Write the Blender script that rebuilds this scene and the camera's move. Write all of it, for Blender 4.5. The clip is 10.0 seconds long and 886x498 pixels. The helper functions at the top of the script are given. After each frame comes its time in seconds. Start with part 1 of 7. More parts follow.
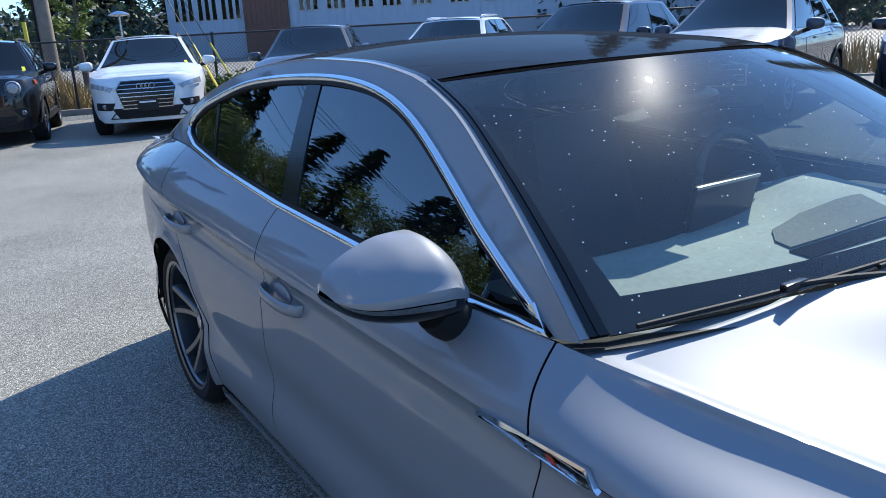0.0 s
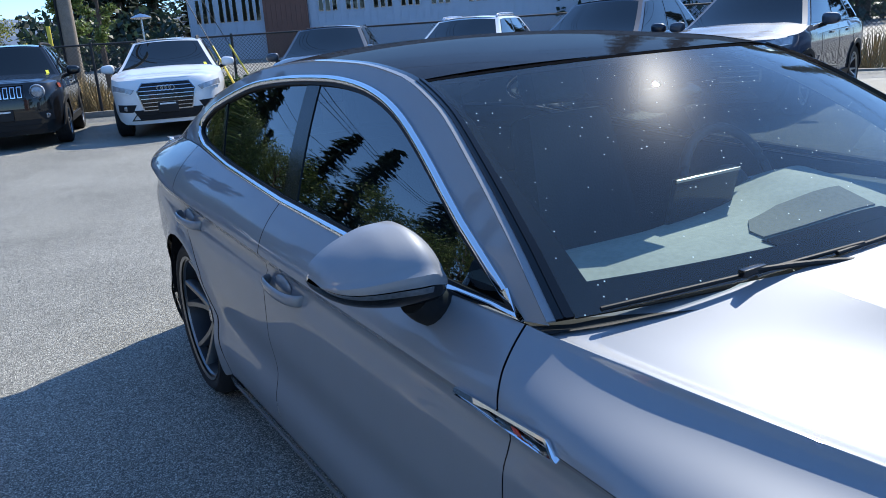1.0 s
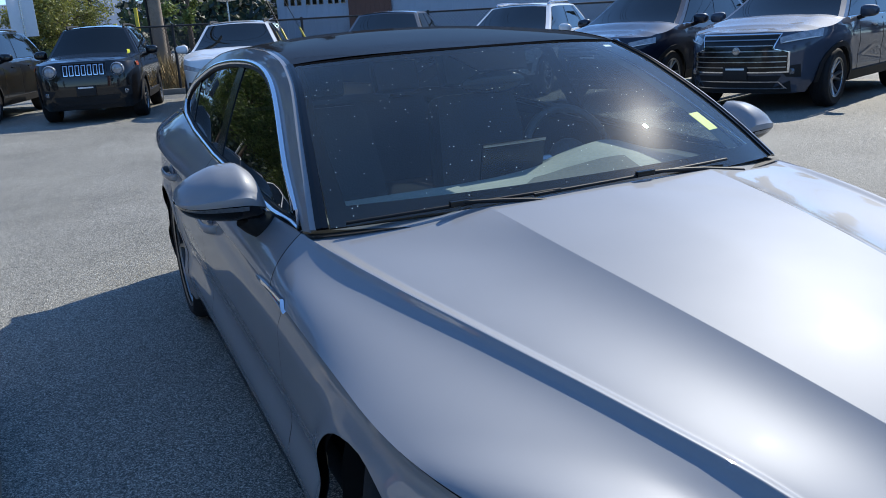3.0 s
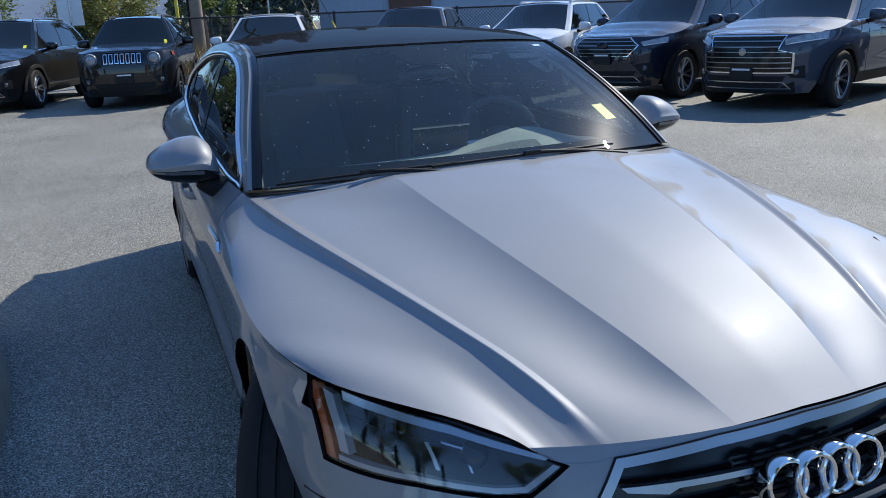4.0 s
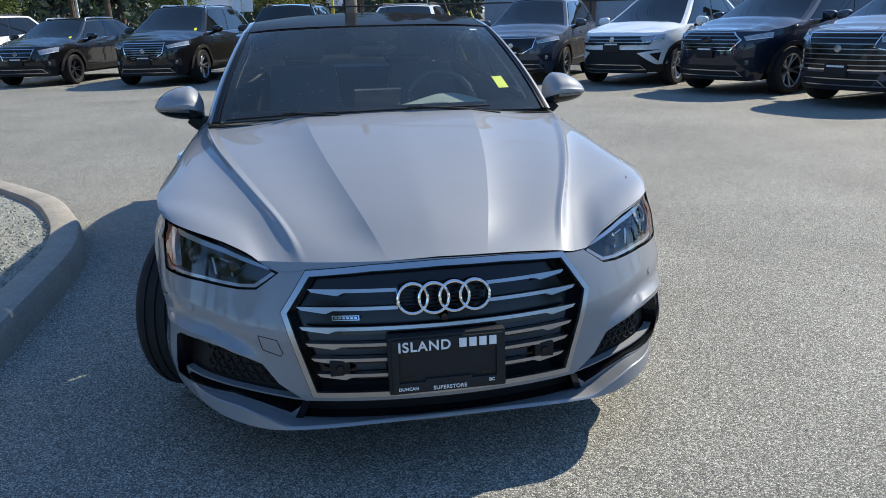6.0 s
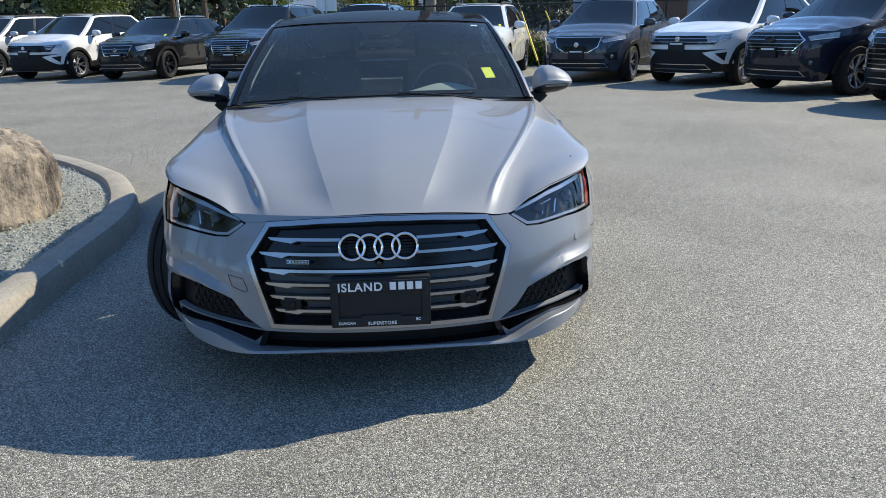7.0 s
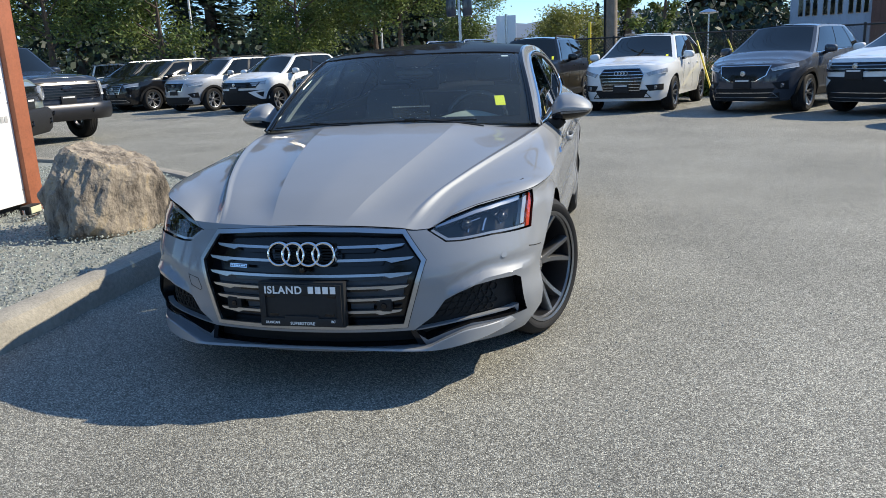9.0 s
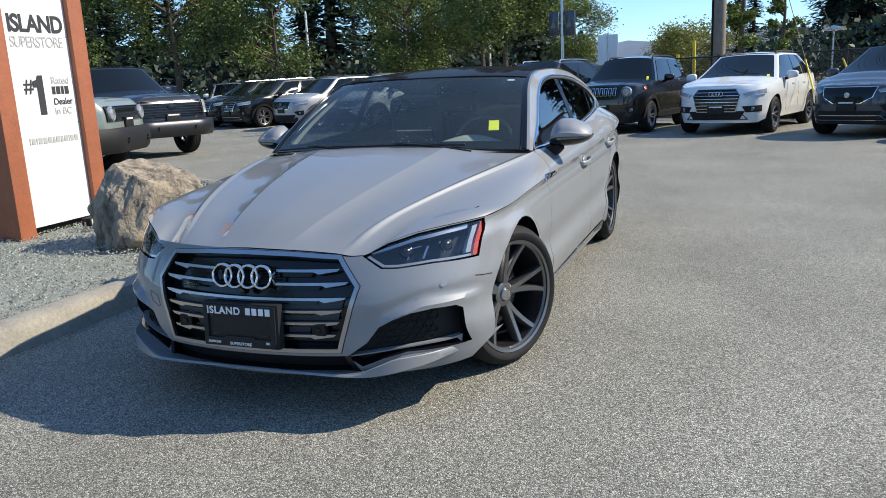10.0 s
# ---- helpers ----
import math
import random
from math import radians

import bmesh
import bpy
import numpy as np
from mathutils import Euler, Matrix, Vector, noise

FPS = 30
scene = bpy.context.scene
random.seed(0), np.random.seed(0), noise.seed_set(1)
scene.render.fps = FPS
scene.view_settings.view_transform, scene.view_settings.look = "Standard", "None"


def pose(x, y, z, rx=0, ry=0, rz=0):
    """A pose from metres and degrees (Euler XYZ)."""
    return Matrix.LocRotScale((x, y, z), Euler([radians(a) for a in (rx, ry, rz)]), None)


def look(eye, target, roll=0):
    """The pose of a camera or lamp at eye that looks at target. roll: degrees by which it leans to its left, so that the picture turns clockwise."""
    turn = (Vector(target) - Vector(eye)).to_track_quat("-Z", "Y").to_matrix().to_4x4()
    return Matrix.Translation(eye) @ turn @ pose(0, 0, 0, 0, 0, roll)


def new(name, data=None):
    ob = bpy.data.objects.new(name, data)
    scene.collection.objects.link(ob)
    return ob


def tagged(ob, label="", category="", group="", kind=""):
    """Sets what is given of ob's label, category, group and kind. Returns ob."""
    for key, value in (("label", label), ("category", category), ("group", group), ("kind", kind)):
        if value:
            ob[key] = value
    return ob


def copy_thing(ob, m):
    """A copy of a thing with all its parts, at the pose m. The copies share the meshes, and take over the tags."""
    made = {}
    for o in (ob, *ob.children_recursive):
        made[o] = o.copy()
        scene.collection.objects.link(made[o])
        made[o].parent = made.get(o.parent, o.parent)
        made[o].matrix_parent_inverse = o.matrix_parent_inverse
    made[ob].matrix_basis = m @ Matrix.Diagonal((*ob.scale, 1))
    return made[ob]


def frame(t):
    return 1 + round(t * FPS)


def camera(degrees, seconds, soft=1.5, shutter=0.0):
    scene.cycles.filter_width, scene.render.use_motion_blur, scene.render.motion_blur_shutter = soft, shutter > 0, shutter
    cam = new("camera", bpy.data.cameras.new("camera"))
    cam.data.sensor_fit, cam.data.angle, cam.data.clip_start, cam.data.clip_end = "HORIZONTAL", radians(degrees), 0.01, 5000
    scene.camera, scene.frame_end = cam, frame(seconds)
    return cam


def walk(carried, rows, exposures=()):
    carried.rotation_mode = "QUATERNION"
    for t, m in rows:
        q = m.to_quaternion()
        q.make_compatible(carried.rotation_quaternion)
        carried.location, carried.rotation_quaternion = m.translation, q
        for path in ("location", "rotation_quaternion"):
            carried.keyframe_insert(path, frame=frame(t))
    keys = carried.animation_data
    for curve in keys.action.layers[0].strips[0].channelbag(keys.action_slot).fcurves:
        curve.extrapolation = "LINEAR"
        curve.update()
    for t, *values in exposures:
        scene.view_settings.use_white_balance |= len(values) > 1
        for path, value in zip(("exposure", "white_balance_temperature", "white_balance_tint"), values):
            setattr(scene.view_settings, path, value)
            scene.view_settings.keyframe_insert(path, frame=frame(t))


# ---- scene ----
cam = camera(59.1, 10.0, soft=0.9)
METRES, EYE, TILT, LEAN, TURN = 5.67, 1.42, 0.0, 0.0, -32.3
ROWS = [
    (0.0, 0.0, 0.0, 0.0, -0.86, -16.03, 2.98),
    (0.5, 0.0033, -0.0043, 0.001, -0.43, -15.99, 3.3),
    (1.0, 0.0133, -0.0164, 0.0007, 0.54, -16.03, 3.65),
    (1.5, 0.0424, -0.0268, 0.0006, 2.0, -16.23, 3.84),
    (2.0, 0.0754, -0.0492, 0.0017, 3.73, -16.46, 3.75),
    (2.5, 0.1056, -0.0841, 0.002, 5.42, -16.65, 3.44),
    (4.0, 0.2184, -0.1932, 0.004, 9.94, -16.98, 2.14),
    (4.5, 0.2649, -0.2256, 0.0052, 12.29, -17.14, 1.97),
    (5.0, 0.3251, -0.2512, 0.0033, 15.36, -17.2, 1.84),
    (5.5, 0.3846, -0.2777, 0.0003, 18.87, -17.19, 1.57),
    (7.0, 0.5594, -0.3333, -0.0074, 28.98, -17.01, 1.26),
    (7.5, 0.6076, -0.3408, -0.0068, 32.18, -16.73, 1.62),
    (8.0, 0.6601, -0.3267, -0.0104, 35.68, -16.08, 2.18),
    (8.5, 0.6944, -0.2912, -0.0154, 39.69, -15.21, 2.55),
    (9.0, 0.7331, -0.2516, -0.0159, 44.03, -14.18, 2.68),
    (9.5, 0.7794, -0.2082, -0.0142, 48.46, -13.32, 2.74),
    (10.0, 0.8097, -0.1552, -0.0158, 52.69, -12.49, 2.71),
]
EXPOSURE = [(0.0, 1.46, 6530, 8), (1.5, 1.34, 6540, 8), (2.5, 1.13, 6650, 8), (4.0, 0.97, 6750, 8), (5.5, 1.22, 7200, 7.5), (7.0, 1.23, 7480, 6.5), (10.0, 1.17, 7550, 6.5)]
walk(cam, [(t, pose(-1.58, -0.19, EYE, TILT, LEAN, TURN) @ pose(METRES * x, METRES * y, METRES * z, 90 + pitch, roll, yaw)) for t, x, y, z, yaw, pitch, roll in ROWS], EXPOSURE)

# ---------------------------------------------------------------- world and sun
SUN_AZ, SUN_EL = 64.0, 39.0          # azimuth from +y towards +x, elevation
world = bpy.data.worlds.new("world")
scene.world = world
world.use_nodes = True
wn = world.node_tree.nodes
sky = wn.new("ShaderNodeTexSky")
sky.sky_type = "NISHITA"
sky.sun_disc = False
sky.sun_elevation, sky.sun_rotation = radians(SUN_EL), radians(SUN_AZ)
sky.air_density, sky.dust_density, sky.ozone_density = 1.0, 0.0, 4.5
sky.altitude = 2500
wn["Background"].inputs["Strength"].default_value = 0.148
clear = wn.new("ShaderNodeMix")                        # clear, deep blue late-summer air
clear.data_type, clear.blend_type = "RGBA", "MULTIPLY"
clear.inputs[0].default_value = 1.0
clear.inputs[7].default_value = (0.72, 0.87, 1.0, 1)
even = wn.new("ShaderNodeMix")                         # dry air: little glare towards the horizon
even.data_type = "RGBA"
even.inputs[0].default_value = 0.5
even.inputs[7].default_value = (0.66, 1.32, 2.7, 1)
world.node_tree.links.new(sky.outputs[0], even.inputs[6])
world.node_tree.links.new(even.outputs[2], clear.inputs[6])
world.node_tree.links.new(clear.outputs[2], wn["Background"].inputs["Color"])
sun = new("sun", bpy.data.lights.new("sun", "SUN"))
sun.data.energy, sun.data.angle, sun.data.color = 3.05, radians(0.53), (1.0, 0.955, 0.885)
sun_dir = Vector((math.sin(radians(SUN_AZ)) * math.cos(radians(SUN_EL)), math.cos(radians(SUN_AZ)) * math.cos(radians(SUN_EL)), math.sin(radians(SUN_EL))))
sun.matrix_world = look(sun_dir * 60, (0, 0, 0))


# ---------------------------------------------------------------- materials
def material(name, base=(0.5, 0.5, 0.5), rough=0.5, metal=0.0, vary=0.0, scale=8.0, bump=0.0, bump_scale=60.0, coat=0.0, dirt=0.0, spec=0.5):
    """Principled material with two scales of variation, dust and fine relief."""
    m = bpy.data.materials.new(name)
    m.use_nodes = True
    nt = m.node_tree
    b = nt.nodes["Principled BSDF"]
    b.inputs["Base Color"].default_value = (*base, 1)
    b.inputs["Roughness"].default_value = rough
    b.inputs["Metallic"].default_value = metal
    b.inputs["Coat Weight"].default_value = coat
    b.inputs["Coat Roughness"].default_value = 0.03
    b.inputs["Specular IOR Level"].default_value = spec
    tc = nt.nodes.new("ShaderNodeTexCoord")
    if vary > 0:
        n1 = nt.nodes.new("ShaderNodeTexNoise")
        n1.inputs["Scale"].default_value, n1.inputs["Detail"].default_value = scale, 6
        n2 = nt.nodes.new("ShaderNodeTexNoise")
        n2.inputs["Scale"].default_value, n2.inputs["Detail"].default_value = scale * 9, 3
        nt.links.new(tc.outputs["Object"], n1.inputs["Vector"])
        nt.links.new(tc.outputs["Object"], n2.inputs["Vector"])
        add = nt.nodes.new("ShaderNodeMath")
        add.operation = "ADD"
        nt.links.new(n1.outputs[0], add.inputs[0])
        nt.links.new(n2.outputs[0], add.inputs[1])
        mr = nt.nodes.new("ShaderNodeMapRange")
        mr.inputs["From Min"].default_value, mr.inputs["From Max"].default_value = 0.65, 1.35
        mr.inputs["To Min"].default_value, mr.inputs["To Max"].default_value = 1 - vary, 1 + vary
        nt.links.new(add.outputs[0], mr.inputs["Value"])
        mix = nt.nodes.new("ShaderNodeVectorMath")
        mix.operation = "SCALE"
        mix.inputs[0].default_value = base
        nt.links.new(mr.outputs[0], mix.inputs["Scale"])
        nt.links.new(mix.outputs[0], b.inputs["Base Color"])
    if dirt > 0:
        n3 = nt.nodes.new("ShaderNodeTexNoise")
        n3.inputs["Scale"].default_value, n3.inputs["Detail"].default_value = 14, 8
        nt.links.new(tc.outputs["Object"], n3.inputs["Vector"])
        mr = nt.nodes.new("ShaderNodeMapRange")
        mr.inputs["From Min"].default_value, mr.inputs["From Max"].default_value = 0.3, 0.75
        mr.inputs["To Min"].default_value, mr.inputs["To Max"].default_value = rough, min(1, rough + dirt)
        nt.links.new(n3.outputs[0], mr.inputs["Value"])
        nt.links.new(mr.outputs[0], b.inputs["Roughness"])
    if bump > 0:
        n4 = nt.nodes.new("ShaderNodeTexNoise")
        n4.inputs["Scale"].default_value, n4.inputs["Detail"].default_value = bump_scale, 4
        nt.links.new(tc.outputs["Object"], n4.inputs["Vector"])
        bp = nt.nodes.new("ShaderNodeBump")
        bp.inputs["Strength"].default_value, bp.inputs["Distance"].default_value = bump, 0.01
        nt.links.new(n4.outputs[0], bp.inputs["Height"])
        nt.links.new(bp.outputs[0], b.inputs["Normal"])
    return m


def gloss_weight(nt, low=0.04, high=1.0):
    """Schlick weight of a clear surface, the same from either side."""
    lw = nt.nodes.new("ShaderNodeLayerWeight")
    lw.inputs["Blend"].default_value = 0.5
    pw = nt.nodes.new("ShaderNodeMath")
    pw.operation = "POWER"
    pw.inputs[1].default_value = 5.0
    nt.links.new(lw.outputs["Facing"], pw.inputs[0])
    mr = nt.nodes.new("ShaderNodeMapRange")
    mr.inputs["To Min"].default_value, mr.inputs["To Max"].default_value = low, high
    nt.links.new(pw.outputs[0], mr.inputs["Value"])
    return mr.outputs[0]


def glass_material(name, tint, rough=0.0, low=0.04):
    """Thin sheet glass: tinted see-through with a real surface reflection."""
    m = bpy.data.materials.new(name)
    m.use_nodes = True
    nt = m.node_tree
    nt.nodes.remove(nt.nodes["Principled BSDF"])
    tr = nt.nodes.new("ShaderNodeBsdfTransparent")
    tr.inputs["Color"].default_value = (*tint, 1)
    gl = nt.nodes.new("ShaderNodeBsdfGlossy")
    gl.inputs["Roughness"].default_value = rough
    mix = nt.nodes.new("ShaderNodeMixShader")
    nt.links.new(gloss_weight(nt, low), mix.inputs[0])
    nt.links.new(tr.outputs[0], mix.inputs[1])
    nt.links.new(gl.outputs[0], mix.inputs[2])
    nt.links.new(mix.outputs[0], nt.nodes["Material Output"].inputs["Surface"])
    return m


def metallic_paint(name, base, rough=0.32, flake=0.05, metal=0.85):
    """Car paint: metal flake base under clear coat, with fine dust."""
    m = material(name, base, rough, metal, coat=1.0)
    nt = m.node_tree
    b = nt.nodes["Principled BSDF"]
    b.inputs["Coat Roughness"].default_value = 0.025
    b.inputs["Specular IOR Level"].default_value = 0.15
    tc = nt.nodes.new("ShaderNodeTexCoord")
    v = nt.nodes.new("ShaderNodeTexNoise")
    v.inputs["Scale"].default_value, v.inputs["Detail"].default_value = 900, 2
    nt.links.new(tc.outputs["Object"], v.inputs["Vector"])
    d = nt.nodes.new("ShaderNodeTexNoise")
    d.inputs["Scale"].default_value, d.inputs["Detail"].default_value = 5, 5
    nt.links.new(tc.outputs["Object"], d.inputs["Vector"])
    add = nt.nodes.new("ShaderNodeMath")
    add.operation = "ADD"
    nt.links.new(v.outputs[0], add.inputs[0])
    nt.links.new(d.outputs[0], add.inputs[1])
    mr = nt.nodes.new("ShaderNodeMapRange")
    mr.inputs["From Min"].default_value, mr.inputs["From Max"].default_value = 0.6, 1.4
    mr.inputs["To Min"].default_value, mr.inputs["To Max"].default_value = 1 - flake, 1 + flake
    nt.links.new(add.outputs[0], mr.inputs["Value"])
    sc = nt.nodes.new("ShaderNodeVectorMath")
    sc.operation = "SCALE"
    sc.inputs[0].default_value = base
    nt.links.new(mr.outputs[0], sc.inputs["Scale"])
    nt.links.new(sc.outputs[0], b.inputs["Base Color"])
    return m


def silver_paint(name, flake, haze, body, rough):
    """Silver car paint: flakes in two lobes over a little body colour, under clear coat."""
    m = bpy.data.materials.new(name)
    m.use_nodes = True
    nt = m.node_tree
    L = nt.links.new
    nt.nodes.remove(nt.nodes["Principled BSDF"])
    tc = nt.nodes.new("ShaderNodeTexCoord")
    v = nt.nodes.new("ShaderNodeTexNoise")
    v.inputs["Scale"].default_value, v.inputs["Detail"].default_value = 1100, 2
    L(tc.outputs["Object"], v.inputs["Vector"])
    d = nt.nodes.new("ShaderNodeTexNoise")
    d.inputs["Scale"].default_value, d.inputs["Detail"].default_value = 4, 7
    L(tc.outputs["Object"], d.inputs["Vector"])
    add = nt.nodes.new("ShaderNodeMath")
    add.operation = "ADD"
    L(v.outputs[0], add.inputs[0])
    L(d.outputs[0], add.inputs[1])
    mr = nt.nodes.new("ShaderNodeMapRange")
    mr.inputs["From Min"].default_value, mr.inputs["From Max"].default_value = 0.6, 1.4
    mr.inputs["To Min"].default_value, mr.inputs["To Max"].default_value = 0.9, 1.1
    L(add.outputs[0], mr.inputs["Value"])
    lobes = []
    for colour, r in ((flake, rough), (haze, 0.80)):       # bright aligned flakes, and tilted ones
        sc = nt.nodes.new("ShaderNodeVectorMath")
        sc.operation = "SCALE"
        sc.inputs[0].default_value = colour
        L(mr.outputs[0], sc.inputs["Scale"])
        gl = nt.nodes.new("ShaderNodeBsdfAnisotropic")
        gl.distribution = "GGX"
        gl.inputs["Roughness"].default_value = r
        L(sc.outputs[0], gl.inputs["Color"])
        lobes.append(gl)
    df = nt.nodes.new("ShaderNodeBsdfDiffuse")
    df.inputs["Color"].default_value = (*body, 1)
    m0, m1 = nt.nodes.new("ShaderNodeAddShader"), nt.nodes.new("ShaderNodeAddShader")
    L(lobes[0].outputs[0], m0.inputs[0])
    L(lobes[1].outputs[0], m0.inputs[1])
    L(m0.outputs[0], m1.inputs[0])
    L(df.outputs[0], m1.inputs[1])
    ct = nt.nodes.new("ShaderNodeBsdfAnisotropic")
    ct.distribution = "GGX"
    dm = nt.nodes.new("ShaderNodeMapRange")                # thin dust dulls the coat here and there
    dm.inputs["From Min"].default_value, dm.inputs["From Max"].default_value = 0.45, 0.75
    dm.inputs["To Min"].default_value, dm.inputs["To Max"].default_value = 0.02, 0.045
    L(d.outputs[0], dm.inputs["Value"])
    L(dm.outputs[0], ct.inputs["Roughness"])
    m2 = nt.nodes.new("ShaderNodeMixShader")
    L(gloss_weight(nt, 0.045, 0.9), m2.inputs[0])
    L(m1.outputs[0], m2.inputs[1])
    L(ct.outputs[0], m2.inputs[2])
    L(m2.outputs[0], nt.nodes["Material Output"].inputs["Surface"])
    return m


SILVER = silver_paint("silver_paint", (0.050, 0.0520, 0.0555), (0.086, 0.0895, 0.096), (0.129, 0.138, 0.151), 0.50)
WHITE = material("white_paint", (0.69, 0.70, 0.70), 0.35, coat=1.0, dirt=0.1)
BLACK = metallic_paint("black_paint", (0.007, 0.007, 0.008), 0.3, metal=0.2)
NAVY = metallic_paint("dark_navy_paint", (0.008, 0.012, 0.026), 0.4, metal=0.35)
GREY = metallic_paint("dark_grey_paint", (0.042, 0.050, 0.066), 0.5, metal=0.2)
BLUEGREY = metallic_paint("blue_grey_paint", (0.045, 0.058, 0.085), 0.6, metal=0.2)
LIGHT_SILVER = metallic_paint("light_silver_paint", (0.42, 0.43, 0.45), 0.45, metal=0.4)
GREYGREEN = material("grey_green_paint", (0.17, 0.20, 0.185), 0.3, coat=1.0, dirt=0.1)
DARKBLUE = metallic_paint("storm_blue_paint", (0.02, 0.027, 0.042), 0.4, metal=0.35)
REDCAR = material("red_paint", (0.35, 0.02, 0.02), 0.3, coat=1.0)
CHROME = material("chrome", (0.75, 0.76, 0.78), 0.08, 1.0)
BARCHROME = material("dull_chrome", (0.34, 0.35, 0.37), 0.28, 1.0)
SATIN = material("satin_metal", (0.42, 0.43, 0.46), 0.24, 1.0)
FRIT = material("matt_black_ceramic", (0.008, 0.008, 0.009), 0.9, spec=0.0)
GLOSSBLACK = material("gloss_black_plastic", (0.006, 0.006, 0.007), 0.15, spec=0.4)
PLASTIC = material("black_plastic", (0.012, 0.012, 0.013), 0.6, vary=0.2, bump=0.1, bump_scale=400, spec=0.25)
RUBBER = material("tyre_rubber", (0.016, 0.016, 0.017), 0.75, vary=0.25, scale=20, bump=0.1, bump_scale=300, spec=0.2)
RIM = material("alloy_rim", (0.42, 0.43, 0.45), 0.28, 0.9, vary=0.08, scale=12)
RIMDARK = material("dark_alloy", (0.05, 0.05, 0.055), 0.35, 0.8, vary=0.1)
TINT = material("tinted_glass", (0.006, 0.008, 0.009), 0.02, spec=0.4)
LAMPGLASS = material("lamp_glass", (0.13, 0.14, 0.155), 0.08, 0.3, coat=1.0, vary=0.4, scale=14)
HEADLAMP = material("headlamp_glass", (0.30, 0.315, 0.335), 0.08, 0.2, coat=1.0, vary=0.45, scale=16)
AMBER = material("amber_plastic", (0.40, 0.07, 0.015), 0.15, coat=1.0)
REDLENS = material("red_plastic", (0.52, 0.045, 0.014), 0.25, coat=0.2)
PLATE = material("plate_plastic", (0.016, 0.017, 0.019), 0.5, vary=0.15, spec=0.25)
WHITEINK = material("white_ink", (0.75, 0.75, 0.75), 0.6, vary=0.05)
YELLOW = material("yellow_sticker", (0.75, 0.72, 0.03), 0.6, vary=0.06)
DASH = material("dash_plastic", (0.27, 0.29, 0.265), 0.75, vary=0.15, bump=0.15, bump_scale=500, spec=0.15)
MESH = material("speaker_mesh", (0.13, 0.137, 0.13), 0.8, vary=0.2, scale=90, spec=0.1)
SEAT = material("black_leather", (0.035, 0.036, 0.038), 0.5, vary=0.2, bump=0.2, bump_scale=120)
HEADLINER = material("headliner_cloth", (0.25, 0.25, 0.24), 0.9, vary=0.1)


def asphalt_material():
    m = material("asphalt", (0.075, 0.073, 0.07), 0.85)
    nt = m.node_tree
    b = nt.nodes["Principled BSDF"]
    L = nt.links.new
    tc = nt.nodes.new("ShaderNodeTexCoord")
    vor = nt.nodes.new("ShaderNodeTexVoronoi")
    vor.inputs["Scale"].default_value = 230
    L(tc.outputs["Object"], vor.inputs["Vector"])
    ramp = nt.nodes.new("ShaderNodeValToRGB")
    sep = nt.nodes.new("ShaderNodeSeparateColor")
    L(vor.outputs["Color"], sep.inputs[0])
    el = ramp.color_ramp.elements
    el[0].position, el[0].color = 0.0, (0.057, 0.056, 0.051, 1)
    el[1].position, el[1].color = 1.0, (0.475, 0.465, 0.41, 1)
    for p, c in ((0.30, (0.103, 0.101, 0.089, 1)), (0.72, (0.226, 0.220, 0.194, 1)), (0.92, (0.376, 0.366, 0.32, 1))):
        e = el.new(p)
        e.color = c
    L(sep.outputs[0], ramp.inputs[0])
    big = nt.nodes.new("ShaderNodeTexNoise")
    big.inputs["Scale"].default_value, big.inputs["Detail"].default_value, big.inputs["Roughness"].default_value = 0.7, 8, 0.6
    L(tc.outputs["Object"], big.inputs["Vector"])
    mr = nt.nodes.new("ShaderNodeMapRange")
    mr.inputs["From Min"].default_value, mr.inputs["From Max"].default_value = 0.3, 0.7
    mr.inputs["To Min"].default_value, mr.inputs["To Max"].default_value = 0.97, 1.40
    L(big.outputs[0], mr.inputs["Value"])
    sc = nt.nodes.new("ShaderNodeVectorMath")
    sc.operation = "SCALE"
    L(ramp.outputs[0], sc.inputs[0])
    L(mr.outputs[0], sc.inputs["Scale"])
    L(sc.outputs[0], b.inputs["Base Color"])
    bp = nt.nodes.new("ShaderNodeBump")
    bp.inputs["Strength"].default_value, bp.inputs["Distance"].default_value = 0.8, 0.004
    inv = nt.nodes.new("ShaderNodeMath")
    inv.operation = "SUBTRACT"
    inv.inputs[0].default_value = 1.0
    L(vor.outputs["Distance"], inv.inputs[1])
    n2 = nt.nodes.new("ShaderNodeTexNoise")
    n2.inputs["Scale"].default_value, n2.inputs["Detail"].default_value = 40, 5
    L(tc.outputs["Object"], n2.inputs["Vector"])
    ad = nt.nodes.new("ShaderNodeMath")
    ad.operation = "ADD"
    L(inv.outputs[0], ad.inputs[0])
    L(n2.outputs[0], ad.inputs[1])
    L(ad.outputs[0], bp.inputs["Height"])
    L(bp.outputs[0], b.inputs["Normal"])
    b.inputs["Roughness"].default_value = 0.72
    b.inputs["Specular IOR Level"].default_value = 0.25
    return m


ASPHALT = asphalt_material()
CONCRETE = material("kerb_concrete", (0.27, 0.25, 0.215), 0.85, vary=0.22, scale=5, bump=0.5, bump_scale=90)
GRAVEL = material("gravel_bed", (0.23, 0.24, 0.22), 0.9, vary=0.35, scale=30, bump=1.0, bump_scale=70)


